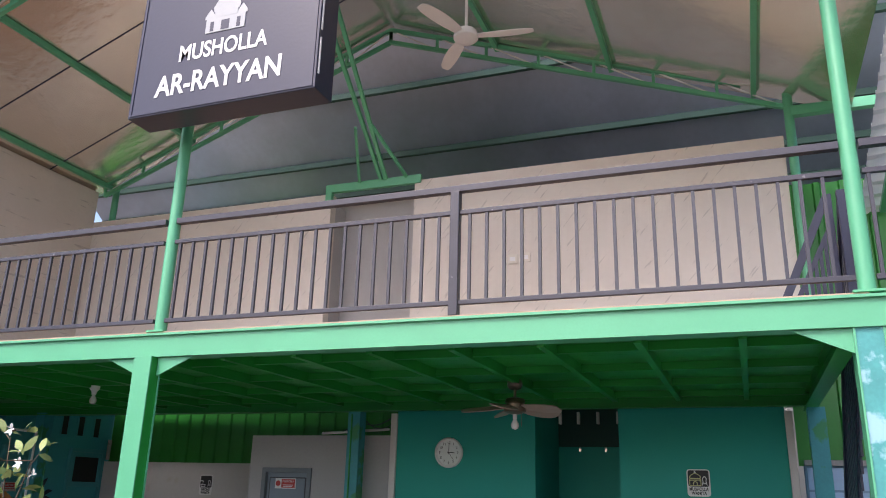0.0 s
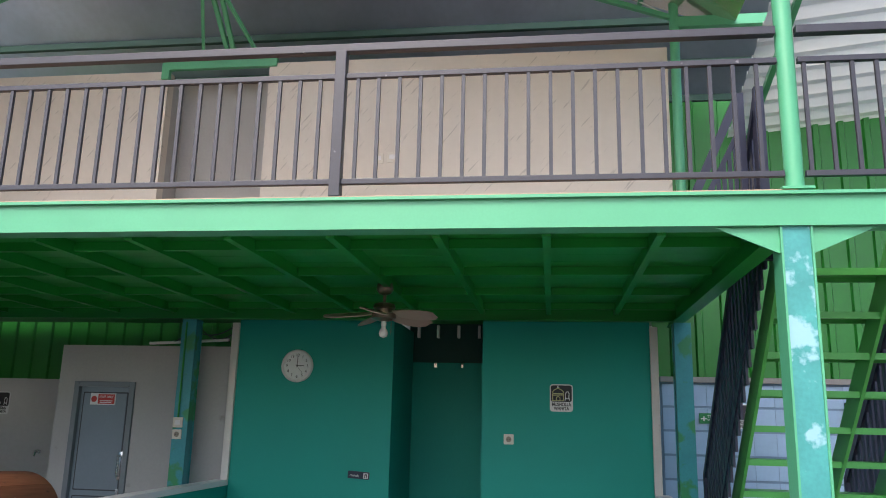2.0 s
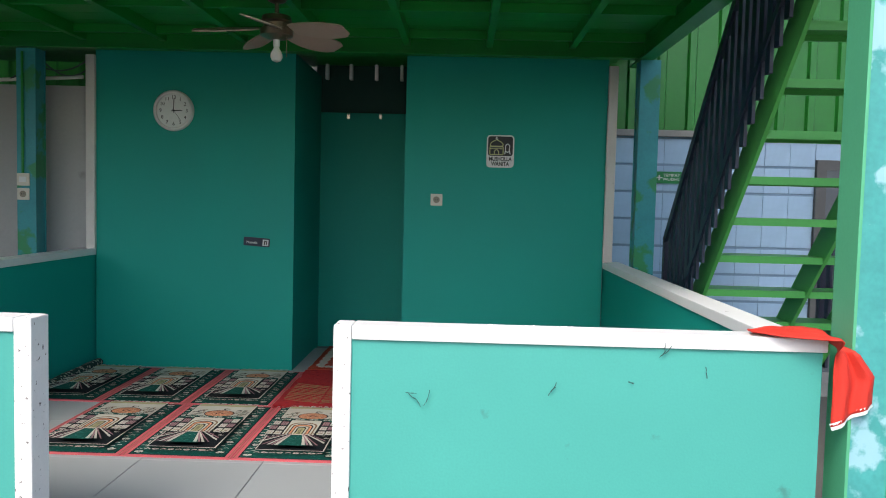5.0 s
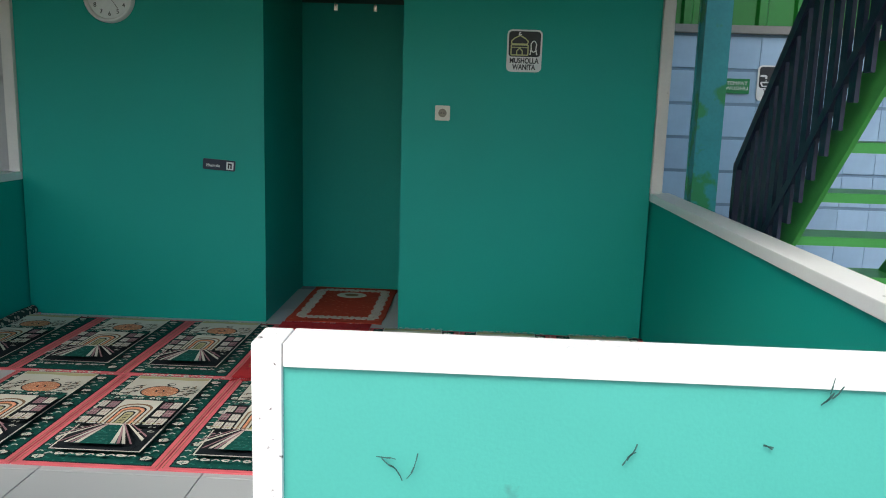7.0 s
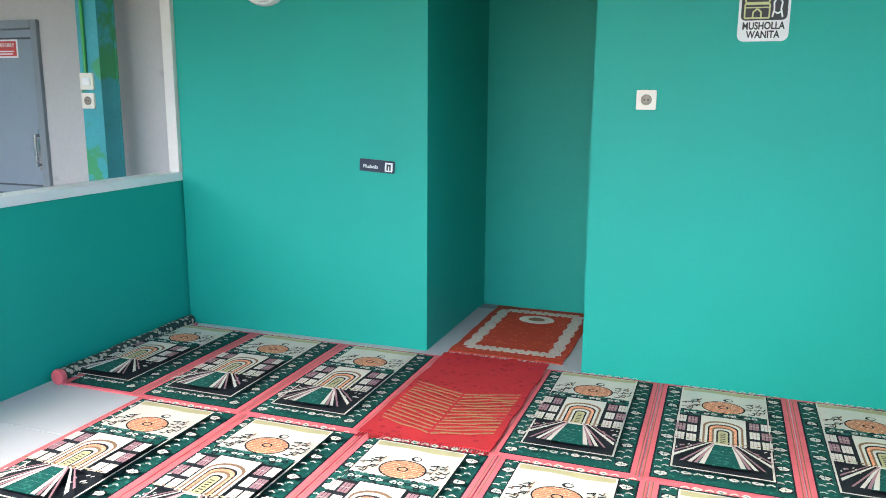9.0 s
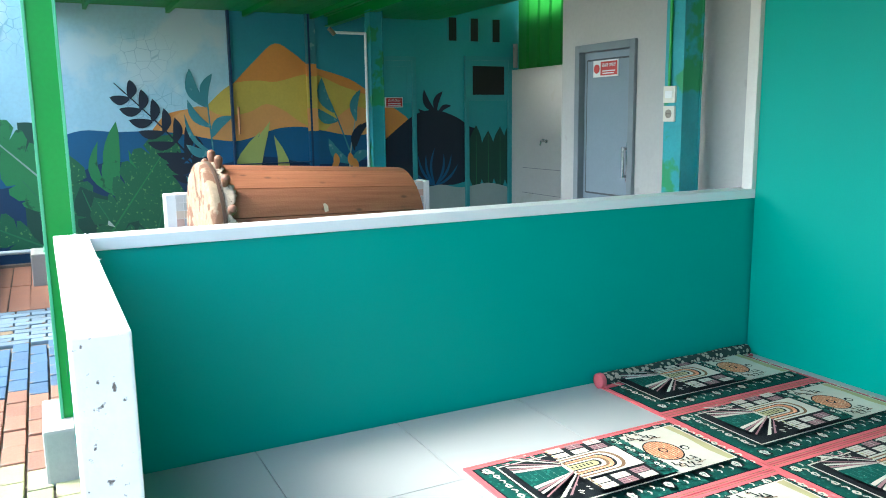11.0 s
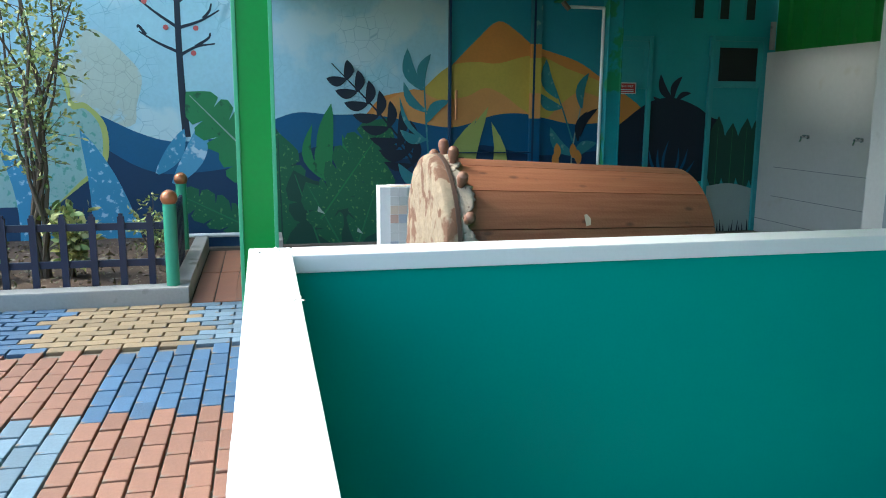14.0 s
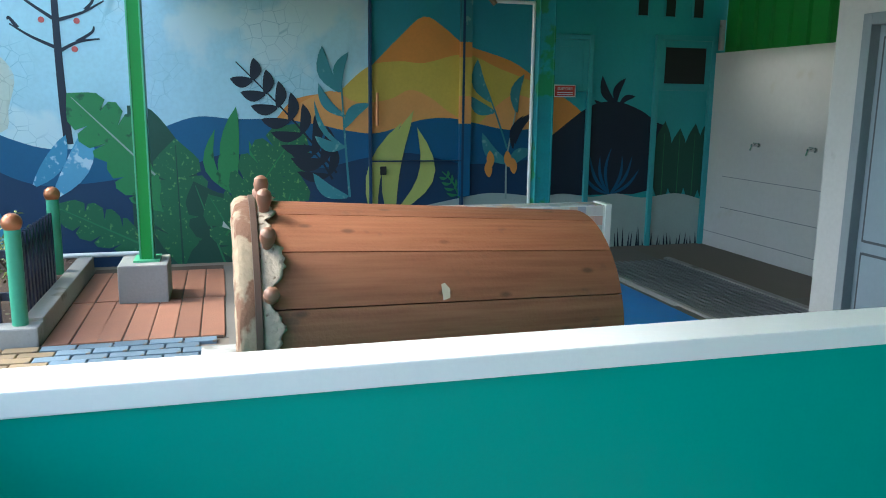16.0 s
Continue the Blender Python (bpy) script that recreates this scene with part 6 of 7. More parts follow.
# ---- red cloth over the wall corner ----
CLOTH = mat("red_cloth", (0.62, 0.03, 0.015), 0.75, scale=6, fine=200, bump=0.25, dark=0.8)
cl = thing("red_cloth", (2.38, -3.24, CAP), "crumpled red cloth with a white hem over the wall corner", "cloth")
bm = bmesh.new()
nu, nv = 34, 18
grid = []
for i in range(nu + 1):
    s = i / nu * 0.60
    row = []
    for j in range(nv + 1):
        v = j / nv - 0.5
        wob = noise.noise((s * 7, v * 5, 4.2))
        if s < 0.24:
            x, z = 2.215 + s, CAP + 0.010 + 0.016 * max(0, wob) + 0.03 * math.sin(s / 0.24 * math.pi) * (0.4 - abs(v))
        else:
            d = s - 0.24
            k = min(1, d / 0.07)
            k = k * k * (3 - 2 * k)
            x = 2.448 + 0.012 * k + k * (v + 0.5) * (0.045 + 0.085 * min(1, d / 0.2)) + 0.006 * wob
            z = CAP + 0.010 - d * (0.76 - 0.20 * (v + 0.5)) - 0.012 * k + 0.006 * wob
        y = -3.235 + v * (0.06 + 0.24 * min(1, s / 0.24))
        if s >= 0.24:
            y = y * (1 - k) + k * (-3.312 + 0.012 * math.sin(v * 11 + d * 6) + 0.012 * (v + 0.5))
        row.append(bm.verts.new((x, y, z)))
    grid.append(row)
for i in range(nu):
    for j in range(nv):
        bm.faces.new((grid[i][j], grid[i + 1][j], grid[i + 1][j + 1], grid[i][j + 1]))
hem = [(grid[-1][j].co.copy(), grid[-1][j + 1].co.copy()) for j in range(nv)]
fold = part("folds", bm, CLOTH, cl, smooth=True)
sol = fold.modifiers.new("thick", "SOLIDIFY")
sol.thickness = 0.004
bm = bmesh.new()
for a, b in hem:
    bar(bm, a, b, 0.007, 0.022)
part("hem", bm, SIGNWHITE, cl, "white stitched hem")

# ---- big wooden drum ----
DX, DZ, DR0, DR1, DY0, DY1 = -2.36, 0.700, 0.375, 0.322, -2.659, -1.655
drum = thing("mosque_drum", (DX, (DY0 + DY1) / 2, DZ - DR0), "large wooden barrel drum with a pegged hide head", "drum")
def stave_wood():
    m = mat("drum_stave_wood", (0.25, 0.082, 0.037), 0.6, scale=4, fine=120, bump=0.3, dark=0.66, light=1.25, stain=(0.125, 0.05, 0.03), stain_at=0.64, stain_scale=9)
    nt = m.node_tree
    b = nt.nodes["Principled BSDF"]
    tc, mp, nz, kn = (nt.nodes.new("ShaderNode" + n) for n in ("TexCoord", "Mapping", "TexNoise", "TexVoronoi"))
    mp.inputs["Scale"].default_value = (75, 1.4, 75)
    nt.links.new(tc.outputs["Object"], mp.inputs[0])
    nt.links.new(mp.outputs[0], nz.inputs["Vector"])
    nz.inputs["Scale"].default_value, nz.inputs["Detail"].default_value = 1.0, 6
    kn.inputs["Scale"].default_value = 1.0
    km = nt.nodes.new("ShaderNodeMapping")
    km.inputs["Scale"].default_value, km.inputs["Rotation"].default_value = (13, 6.5, 13), (0.3, 0.2, 0.5)
    nt.links.new(tc.outputs["Object"], km.inputs[0])
    nt.links.new(km.outputs[0], kn.inputs["Vector"])
    r = nt.nodes.new("ShaderNodeMapRange")
    r.inputs[1].default_value, r.inputs[2].default_value = 0.3, 0.75
    nt.links.new(nz.outputs[0], r.inputs[0])
    x = nt.nodes.new("ShaderNodeMix")
    x.data_type = "RGBA"
    nt.links.new(b.inputs["Base Color"].links[0].from_socket, x.inputs[6])
    x.inputs[7].default_value = (0.305, 0.118, 0.058, 1)
    nt.links.new(r.outputs[0], x.inputs[0])
    k = nt.nodes.new("ShaderNodeMapRange")
    k.inputs[1].default_value, k.inputs[2].default_value, k.inputs[3].default_value, k.inputs[4].default_value = 0.06, 0.15, 0.7, 0.0
    nt.links.new(kn.outputs["Distance"], k.inputs[0])
    y = nt.nodes.new("ShaderNodeMix")
    y.data_type = "RGBA"
    nt.links.new(x.outputs[2], y.inputs[6])
    y.inputs[7].default_value = (0.07, 0.025, 0.015, 1)
    nt.links.new(k.outputs[0], y.inputs[0])
    nt.links.new(y.outputs[2], b.inputs["Base Color"])
    return vary(m, 0.2)
STAVE = stave_wood()
n = 15
for i in range(n):
    bm = bmesh.new()
    a0, a1 = 2 * math.pi * (i + 0.012) / n, 2 * math.pi * (i + 0.988) / n
    ends = []
    for y, r in ((DY0, DR0), (DY1, DR1)):
        arc = [a0 + (a1 - a0) * k / 4 for k in range(5)]
        ends.append([bm.verts.new((DX + rr * math.cos(a), y, DZ + rr * math.sin(a))) for rr, seq in ((r, arc), (r - 0.03, arc[::-1])) for a in seq])
    for p, q in zip(ends, ends[1:]):
        for k in range(10):
            bm.faces.new((p[k], p[(k + 1) % 10], q[(k + 1) % 10], q[k]))
    bm.faces.new(ends[0][::-1])
    bm.faces.new(ends[-1])
    part("stave", bm, STAVE, drum)
my = Matrix.Translation((DX, 0, DZ)) @ pose(0, 0, 0, -90)
FUR = mat("hairy_hide", (0.30, 0.225, 0.15), 0.9, scale=18, fine=60, bump=1.0, dark=0.45, light=1.3, stain=(0.13, 0.06, 0.032), stain_at=0.50, stain_scale=11)
bm = bmesh.new()
rings = []
for k, (r, y) in enumerate(((0.02, -2.684), (0.14, -2.685), (0.25, -2.686), (0.33, -2.687), (0.366, -2.686), (0.380, -2.678), (0.386, -2.664), (0.385, -2.642), (0.37, -2.640))):
    rings.append([])
    for i in range(72):
        a = 2 * math.pi * i / 72
        q = 0.006 * noise.noise((math.cos(a) * (4 + 40 * r), math.sin(a) * (4 + 40 * r), 3)) + 0.003 * noise.noise((math.cos(a) * 30, math.sin(a) * 30, k))
        rings[-1].append(bm.verts.new((DX + (r + q * 0.4) * math.cos(a), y + q * (1 if k < 6 else 0.3), DZ + (r + q * 0.4) * math.sin(a))))
for r0, r1 in zip(rings, rings[1:]):
    for i in range(72):
        bm.faces.new((r0[i], r1[i], r1[(i + 1) % 72], r0[(i + 1) % 72]))
bm.faces.new(rings[0])
bmesh.ops.recalc_face_normals(bm, faces=bm.faces)
part("drum_head", bm, FUR, drum, "hairy raw hide head with brown patches", True)
part("strap", lathe(bmesh.new(), [(0.382, -2.645), (0.389, -2.643), (0.389, -2.628), (0.382, -2.626)], 40, my), mat("rusty_strap", (0.10, 0.06, 0.045), 0.6, metal=0.5), drum, "dark iron strap", True)
bm = bmesh.new()
rnd = random.Random(4)
N = 240
rings = [[] for _ in range(6)]
for i in range(N):
    a = 2 * math.pi * i / N
    ca, sa = math.cos(a), math.sin(a)
    scallop = abs(math.sin(a * 7.5 + 0.7 + 1.6 * noise.noise((ca * 3, sa * 3, 1))))
    edge = -2.574 - 0.024 * scallop ** 3 + 0.034 * noise.noise((ca * 4, sa * 4, 7)) + 0.018 * noise.noise((ca * 17, sa * 19, 2)) + 0.009 * noise.noise((ca * 45, sa * 45, 5))
    for k, ring in enumerate(rings):
        t = k / 5
        y = -2.628 + (edge + 2.628) * t
        r = 0.379 + 0.004 * t + 0.007 * t * abs(noise.noise((ca * 13, sa * 13, t * 2.0))) + 0.020 * t * t * max(0, noise.noise((ca * 10, sa * 10, 3 + t * 1.5)) - 0.05)
        ring.append(bm.verts.new((DX + r * ca, y, DZ + r * sa)))
for r0, r1 in zip(rings, rings[1:]):
    for i in range(N):
        bm.faces.new((r0[i], r0[(i + 1) % N], r1[(i + 1) % N], r1[i]))
flap = part("hide_flap", bm, HIDE, drum, "ragged edge of the hide", True)
so = flap.modifiers.new("thick", "SOLIDIFY")
so.thickness = 0.004
PEG = mat("peg_wood", (0.22, 0.10, 0.06), 0.55, scale=6)
for ang in (28, 50, 72, 94, 118, 142, 166, 190, 214, 238, 262, 286, 310, 334, 0):
    a = radians(ang)
    d = Vector((math.cos(a), 0, math.sin(a)))
    mm = Matrix.Translation(Vector((DX, -2.606, DZ)) + d * 0.372) @ d.to_track_quat("Z", "Y").to_matrix().to_4x4()
    part("peg", lathe(bmesh.new(), [(0.013, 0.0), (0.014, 0.022), (0.018, 0.030), (0.0205, 0.044), (0.018, 0.060), (0.010, 0.068), (0.003, 0.070)], 12, mm), PEG, drum, smooth=True)
bm = bmesh.new()
bm.faces.new([bm.verts.new((DX + x, y, z)) for x, y, z in ((0.335, -2.178, 0.852), (0.334, -2.160, 0.857), (0.324, -2.158, 0.878), (0.317, -2.170, 0.893), (0.318, -2.180, 0.890))])
part("paper_scrap", bm, mat("old_paper", (0.45, 0.36, 0.27), 0.8, scale=30), drum, "torn paper scrap")
for y in (-2.50, -1.85):
    part("cradle", boxes((DX - 0.28, DX + 0.28, y - 0.06, y + 0.06, GROUND - 0.03, 0.36), (DX - 0.28, DX - 0.20, y - 0.06, y + 0.06, 0.36, 0.47), (DX + 0.20, DX + 0.28, y - 0.06, y + 0.06, 0.36, 0.47), bevel=0.006), CONCRETE, drum, "grey cradle block")


# mosaic partition behind the drum
MOSAIC = mat("mosaic", (0.5, 0.47, 0.45), 0.3, bump=0)
nt = MOSAIC.node_tree
geo, cr = nt.nodes.new("ShaderNodeNewGeometry"), nt.nodes.new("ShaderNodeValToRGB")
cr.color_ramp.interpolation = "CONSTANT"
cr.color_ramp.elements[0].color, cr.color_ramp.elements[1].color, cr.color_ramp.elements[1].position = (0.62, 0.6, 0.58, 1), (0.58, 0.38, 0.32, 1), 0.45
for p, col in ((0.6, (0.42, 0.44, 0.5, 1)), (0.72, (0.66, 0.52, 0.42, 1)), (0.85, (0.5, 0.5, 0.48, 1))):
    cr.color_ramp.elements.new(p).color = col
nt.links.new(geo.outputs["Random Per Island"], cr.inputs[0])
nt.links.new(cr.outputs[0], nt.nodes["Principled BSDF"].inputs["Base Color"])
part_wall = thing("tiled_partition", (-4.27, -1.6, GROUND), "low partition covered in pale and pink mosaic tiles", "partition")
part("core", boxes((-4.35, -4.20, -2.585, -0.62, GROUND - 0.03, 0.775)), WHITE, part_wall)
bm = bmesh.new()
for i in range(36):
    for j in range(15):
        y, z = -2.522 + i * 0.0525, 0.73 - j * 0.055
        box(bm, -4.20, -4.195, y, y + 0.0495, z - 0.01, z + 0.042)
    for k in range(2):
        box(bm, -4.34 + k * 0.07, -4.275 + k * 0.07, -2.522 + i * 0.0525, -2.473 + i * 0.0525, 0.775, 0.779)
tiles = part("mosaic_tiles", bm, MOSAIC, part_wall)
tagged(tiles, kind="stuff")
part("end_cap", boxes((-4.36, -4.19, -0.62, -0.585, GROUND - 0.03, 0.783)), WHITE, part_wall)
solid("concrete_slab", boxes((-4.15, -3.15, -2.85, -2.2, GROUND - 0.03, 0.12), bevel=0.01), CONCRETE, "worn grey concrete slab beside the drum", "slab")
solid("floor_mat", boxes((-6.1, -4.0, -0.55, 0.36, GROUND - 0.01, GROUND + 0.012), bevel=0.004), mat("blue_mat", (0.03, 0.20, 0.55), 0.7, scale=8, fine=150, bump=0.4), "bright blue rubber floor mat", "mat")
GRATESTEEL = mat("worn_grate_steel", (0.17, 0.18, 0.19), 0.5, metal=0.3, scale=8, fine=60, dark=0.7)
grate = thing("drain_grate", (-5.6, 0.9, GROUND), "dark steel drain grating set in the floor", "grating")
part("channel", boxes((-6.6, -4.2, 0.5, 1.28, GROUND - 0.05, GROUND - 0.015)), DARK, grate)
for i in range(13):
    y = 0.53 + i * 0.06
    part("grate_bar", boxes((-6.6, -4.2, y, y + 0.022, GROUND - 0.015, GROUND + 0.012)), GRATESTEEL, grate)
part("rim", boxes((-6.65, -4.2, 0.46, 0.5, GROUND - 0.05, GROUND + 0.014), (-6.65, -4.2, 1.28, 1.34, GROUND - 0.05, GROUND + 0.02)), CONCRETE, grate)

# ---- planting bed, fence and bollards ----
SOIL = mat("garden_soil", (0.11, 0.065, 0.04), 0.95, scale=6, fine=50, bump=1.0, dark=0.5, stain=(0.24, 0.2, 0.15), stain_at=0.62, stain_scale=12)
struct("planting_bed", boxes((MURAL, -5.22, -12, -3.92, GROUND - 0.05, -0.02)), SOIL, "dry brown soil of the planting bed", "ground")
struct("kerb", boxes((-5.24, -5.08, -12, -3.80, GROUND - 0.05, 0.012), (-7.2, -5.24, -3.92, -3.80, GROUND - 0.05, 0.03), bevel=0.012), CONCRETE, "grey concrete kerb round the planting bed", "kerb")
struct("path_strip", boxes((-7.3, -5.08, -3.80, -2.75, GROUND - 0.08, GROUND - 0.012)), mat("dark_joint", (0.07, 0.045, 0.03), 0.95), "worn terracotta path", "pavement")

def picket(x, y, h, along):
    bm = bmesh.new()
    w, t = 0.045, 0.022
    dx, dy = (w / 2, t / 2) if along == "x" else (t / 2, w / 2)
    box(bm, x - dx, x + dx, y - dy, y + dy, -0.03, h - 0.02)
    if along == "x":
        box(bm, x - dx * 0.6, x + dx * 0.6, y - dy, y + dy, h - 0.02, h)
    else:
        box(bm, x - dx, x + dx, y - dy * 0.6, y + dy * 0.6, h - 0.02, h)
    return bm

fence = thing("picket_fence", (-5.3, -5.0, 0.0), "low navy blue picket fence round the planting bed", "fence", "picket fences")
for z in (0.39, 0.13):
    part("rail", boxes((-5.325, -5.30, -8.0, -3.99, z, z + 0.05), bevel=0.003), NAVY, fence)
for i in range(21):
    part("picket", picket(-5.285, -4.06 - i * 0.19, 0.51, "y"), NAVY, fence)
fence = thing("picket_fence", (-6.0, -3.99, 0.0), "low navy blue picket fence beside the path", "fence", "picket fences")
for z in (0.39, 0.13):
    part("rail", boxes((-6.5, -5.28, -3.995, -3.97, z, z + 0.05), bevel=0.003), NAVY, fence)
for i in range(12):
    part("picket", picket(-5.36 - i * 0.095, -3.955, 0.51, "x"), NAVY, fence)
COPPER = mat("copper_paint", (0.42, 0.16, 0.07), 0.3, metal=0.5, scale=7)
BOLGREEN = mat("bollard_green", (0.06, 0.32, 0.19), 0.4, scale=4, fine=60, dark=0.8, stain=(0.03, 0.14, 0.09), stain_at=0.72, stain_scale=16)
for x, y in ((-5.17, -3.91), (-6.62, -3.97)):
    b = thing("bollard", (x, y, 0.01), "green metal bollard with a copper painted ball", "bollard", "bollards")
    part("shaft", tube(bmesh.new(), (x, y, 0.01), (x, y, 0.585), 0.045, seg=18), BOLGREEN, b, smooth=True)
    bm = bmesh.new()
    bmesh.ops.create_uvsphere(bm, u_segments=18, v_segments=12, radius=0.058, matrix=Matrix.Translation((x, y, 0.625)))
    part("ball", bm, COPPER, b, "copper painted ball", True)

# ---- plants ----
def leaf_mat(name, base, back=0.0):
    m = mat(name, base, 0.5, scale=20, fine=80, dark=0.6, light=1.3, bump=0.1)
    nt = m.node_tree
    b = nt.nodes["Principled BSDF"]
    b.inputs["Subsurface Weight"].default_value = 0.0
    geo, hsv, rng = nt.nodes.new("ShaderNodeNewGeometry"), nt.nodes.new("ShaderNodeHueSaturation"), nt.nodes.new("ShaderNodeMapRange")
    rng.inputs[3].default_value, rng.inputs[4].default_value = 0.55, 1.5
    nt.links.new(geo.outputs["Random Per Island"], rng.inputs[0])
    nt.links.new(rng.outputs[0], hsv.inputs["Value"])
    nt.links.new(b.inputs["Base Color"].links[0].from_socket, hsv.inputs["Color"])
    nt.links.new(hsv.outputs[0], b.inputs["Base Color"])
    return m

LEAF, YLEAF, BARK = leaf_mat("leaf", (0.26, 0.33, 0.10)), leaf_mat("yellow_leaf", (0.52, 0.50, 0.17)), mat("bark", (0.10, 0.075, 0.05), 0.9, scale=9, fine=60, bump=0.6)
PETAL = leaf_mat("white_petal", (0.72, 0.72, 0.66))

def put_leaf(bm, p, d, length, width, rnd):
    d = Vector(d).normalized()
    s = d.cross(Vector((rnd.uniform(-1, 1), rnd.uniform(-1, 1), rnd.uniform(0.2, 1)))).normalized()
    u = s.cross(d)
    p = Vector(p)
    a, m1, m2, tip = p, p + d * length * 0.35 + u * length * 0.05, p + d * length * 0.72 + u * length * 0.03, p + d * length - u * length * 0.06
    v = [bm.verts.new(q) for q in (a, m1 + s * width / 2, m2 + s * width * 0.4, tip, m2 - s * width * 0.4, m1 - s * width / 2)]
    bm.faces.new((v[0], v[1], v[5]))
    bm.faces.new((v[1], v[2], v[4], v[5]))
    bm.faces.new((v[2], v[3], v[4]))

def shrub(name, at, stems, height, spread, leaves, size, label, m, seed, bare=0.35, category="shrub", lean=(0, 0)):
    rnd = random.Random(seed)
    t = thing(name, at, label, category)
    wood, crown, ym = bmesh.new(), bmesh.new(), bmesh.new()
    base = Vector(at)
    for s in range(stems):
        a = 2 * math.pi * s / stems + rnd.uniform(-0.4, 0.4)
        h = height * rnd.uniform(0.65, 1.0)
        pts = [base + Vector((0.03 * math.cos(a), 0.03 * math.sin(a), 0))]
        for k in range(1, 8):
            f = k / 7
            pts.append(base + Vector((math.cos(a) * spread * f ** 1.6 + rnd.uniform(-1, 1) * 0.03 * h + lean[0] * f, math.sin(a) * spread * f ** 1.6 + rnd.uniform(-1, 1) * 0.03 * h + lean[1] * f, h * f)))
        for k in range(7):
            tube(wood, pts[k], pts[k + 1], 0.014 * (1 - k / 8) * height ** 0.3, 0.014 * (1 - (k + 1) / 8) * height ** 0.3, 6)
        for q in range(leaves):
            f = rnd.uniform(bare, 1.0)
            k = min(6, int(f * 7))
            p = pts[k].lerp(pts[k + 1], f * 7 - k)
            tw = Vector((rnd.gauss(0, 1), rnd.gauss(0, 1), rnd.gauss(0.35, 0.7))).normalized() * rnd.uniform(0.04, 0.16) * height ** 0.5
            if q % 3 == 0:
                tube(wood, p, p + tw, 0.003, 0.0015, 4)
            for c in range(4):
                d = tw.normalized() + Vector((rnd.gauss(0, 0.7), rnd.gauss(0, 0.7), rnd.gauss(0.1, 0.5)))
                put_leaf(ym if rnd.random() < 0.35 else crown, p + tw * rnd.uniform(0.5, 1.1), d, size * rnd.uniform(0.6, 1.25), size * 0.42, rnd)
    part("trunk", wood, BARK, t)
    part("crown", crown, m[0], t)
    part("young_leaves", ym, m[1], t, "yellowish young leaves")
    return t

shrub("garden_tree", (-5.75, -4.88, -0.03), 9, 3.1, 0.34, 62, 0.05, "slender garden tree with sparse small leaves", (LEAF, YLEAF), 2, 0.35, "tree")
shrub("garden_tree", (-6.1, -5.5, -0.03), 7, 2.9, 0.42, 60, 0.05, "slender garden tree with sparse small leaves", (LEAF, YLEAF), 12, 0.3, "tree")
shrub("croton_shrub", (-5.75, -4.70, -0.03), 7, 0.55, 0.16, 13, 0.10, "low croton shrub with yellow leaves", (YLEAF, LEAF), 5, 0.2)
shrub("small_bush", (-6.2, -4.18, -0.03), 6, 0.55, 0.16, 20, 0.045, "small round bush by the fence", (LEAF, YLEAF), 7, 0.4)
shrub("low_plant", (-5.7, -5.3, -0.03), 6, 0.34, 0.16, 8, 0.10, "low leafy garden plant", (LEAF, LEAF), 9, 0.1)

# flowering shrub in front
fsh = shrub("flowering_shrub", (-1.55, -4.75, GROUND), 6, 1.92, 0.22, 14, 0.085, "leafy shrub with white star flowers", (LEAF, LEAF), 21, 0.66, lean=(0.08, 0))
rnd = random.Random(31)
for c in ((-1.37, -4.78, 1.60), (-1.34, -4.82, 1.66), (-1.44, -4.8, 1.76), (-1.31, -4.74, 1.55)):
    bm = bmesh.new()
    for i in range(5):
        a = 2 * math.pi * i / 5
        put_leaf(bm, c, (math.cos(a), -0.35, math.sin(a)), 0.034, 0.017, rnd)
    part("flower", bm, PETAL, fsh, "white five-petalled flower")

# ground cover and litter in the bed
bm = bmesh.new()
rnd = random.Random(77)
for i in range(900):
    x, y = rnd.uniform(-7.3, -5.3), rnd.uniform(-6.5, -4.0)
    put_leaf(bm, (x, y, -0.012), (rnd.gauss(0, 1), rnd.gauss(0, 1), rnd.uniform(0.0, 0.7)), rnd.uniform(0.02, 0.06), 0.018, rnd)
solid("leaf_litter", bm, leaf_mat("litter", (0.15, 0.12, 0.05)), "dry leaves and weeds on the soil", "litter", kind="stuff")

# ---- closing walls, light blockers and yard ----
struct("yard", boxes((-1.05, 12, -30, -3.30, GROUND - 0.05, GROUND), (2.45, 12, -3.30, 0.55, GROUND - 0.05, GROUND - 0.004), (-4.05, -1.62, -3.30, 2.24, GROUND - 0.05, GROUND - 0.004), (-5.08, -4.05, -2.72, 2.24, GROUND - 0.05, GROUND - 0.004), (-7.3, -5.08, -2.75, 1.3, GROUND - 0.06, GROUND - 0.02), (-5.08, -1.05, -30, -6.6, GROUND - 0.05, GROUND)), YARD, "grey-brown block paved yard", "pavement")
# Unseen sheet added to keep open sky light off the wash wall.
struct("roof_wash", boxes((-7.6, -1.5, 1.2, 2.15, 2.70, 2.74)), SHEET, "unseen green sheet added to shade the washing place", "roof")
# Added out of view to cut low sky light into the room.
struct("wall_yard_front", boxes((-16, 12, -15.3, -15.0, GROUND - 0.05, 2.2)), GREYWALL, "unseen plain wall added to block low sky light", "wall")
struct("wall_rear_close", boxes((-8, 7, 3.7, 3.9, GROUND, 6.0)), GREYWALL, "plain rear wall of the building", "wall")

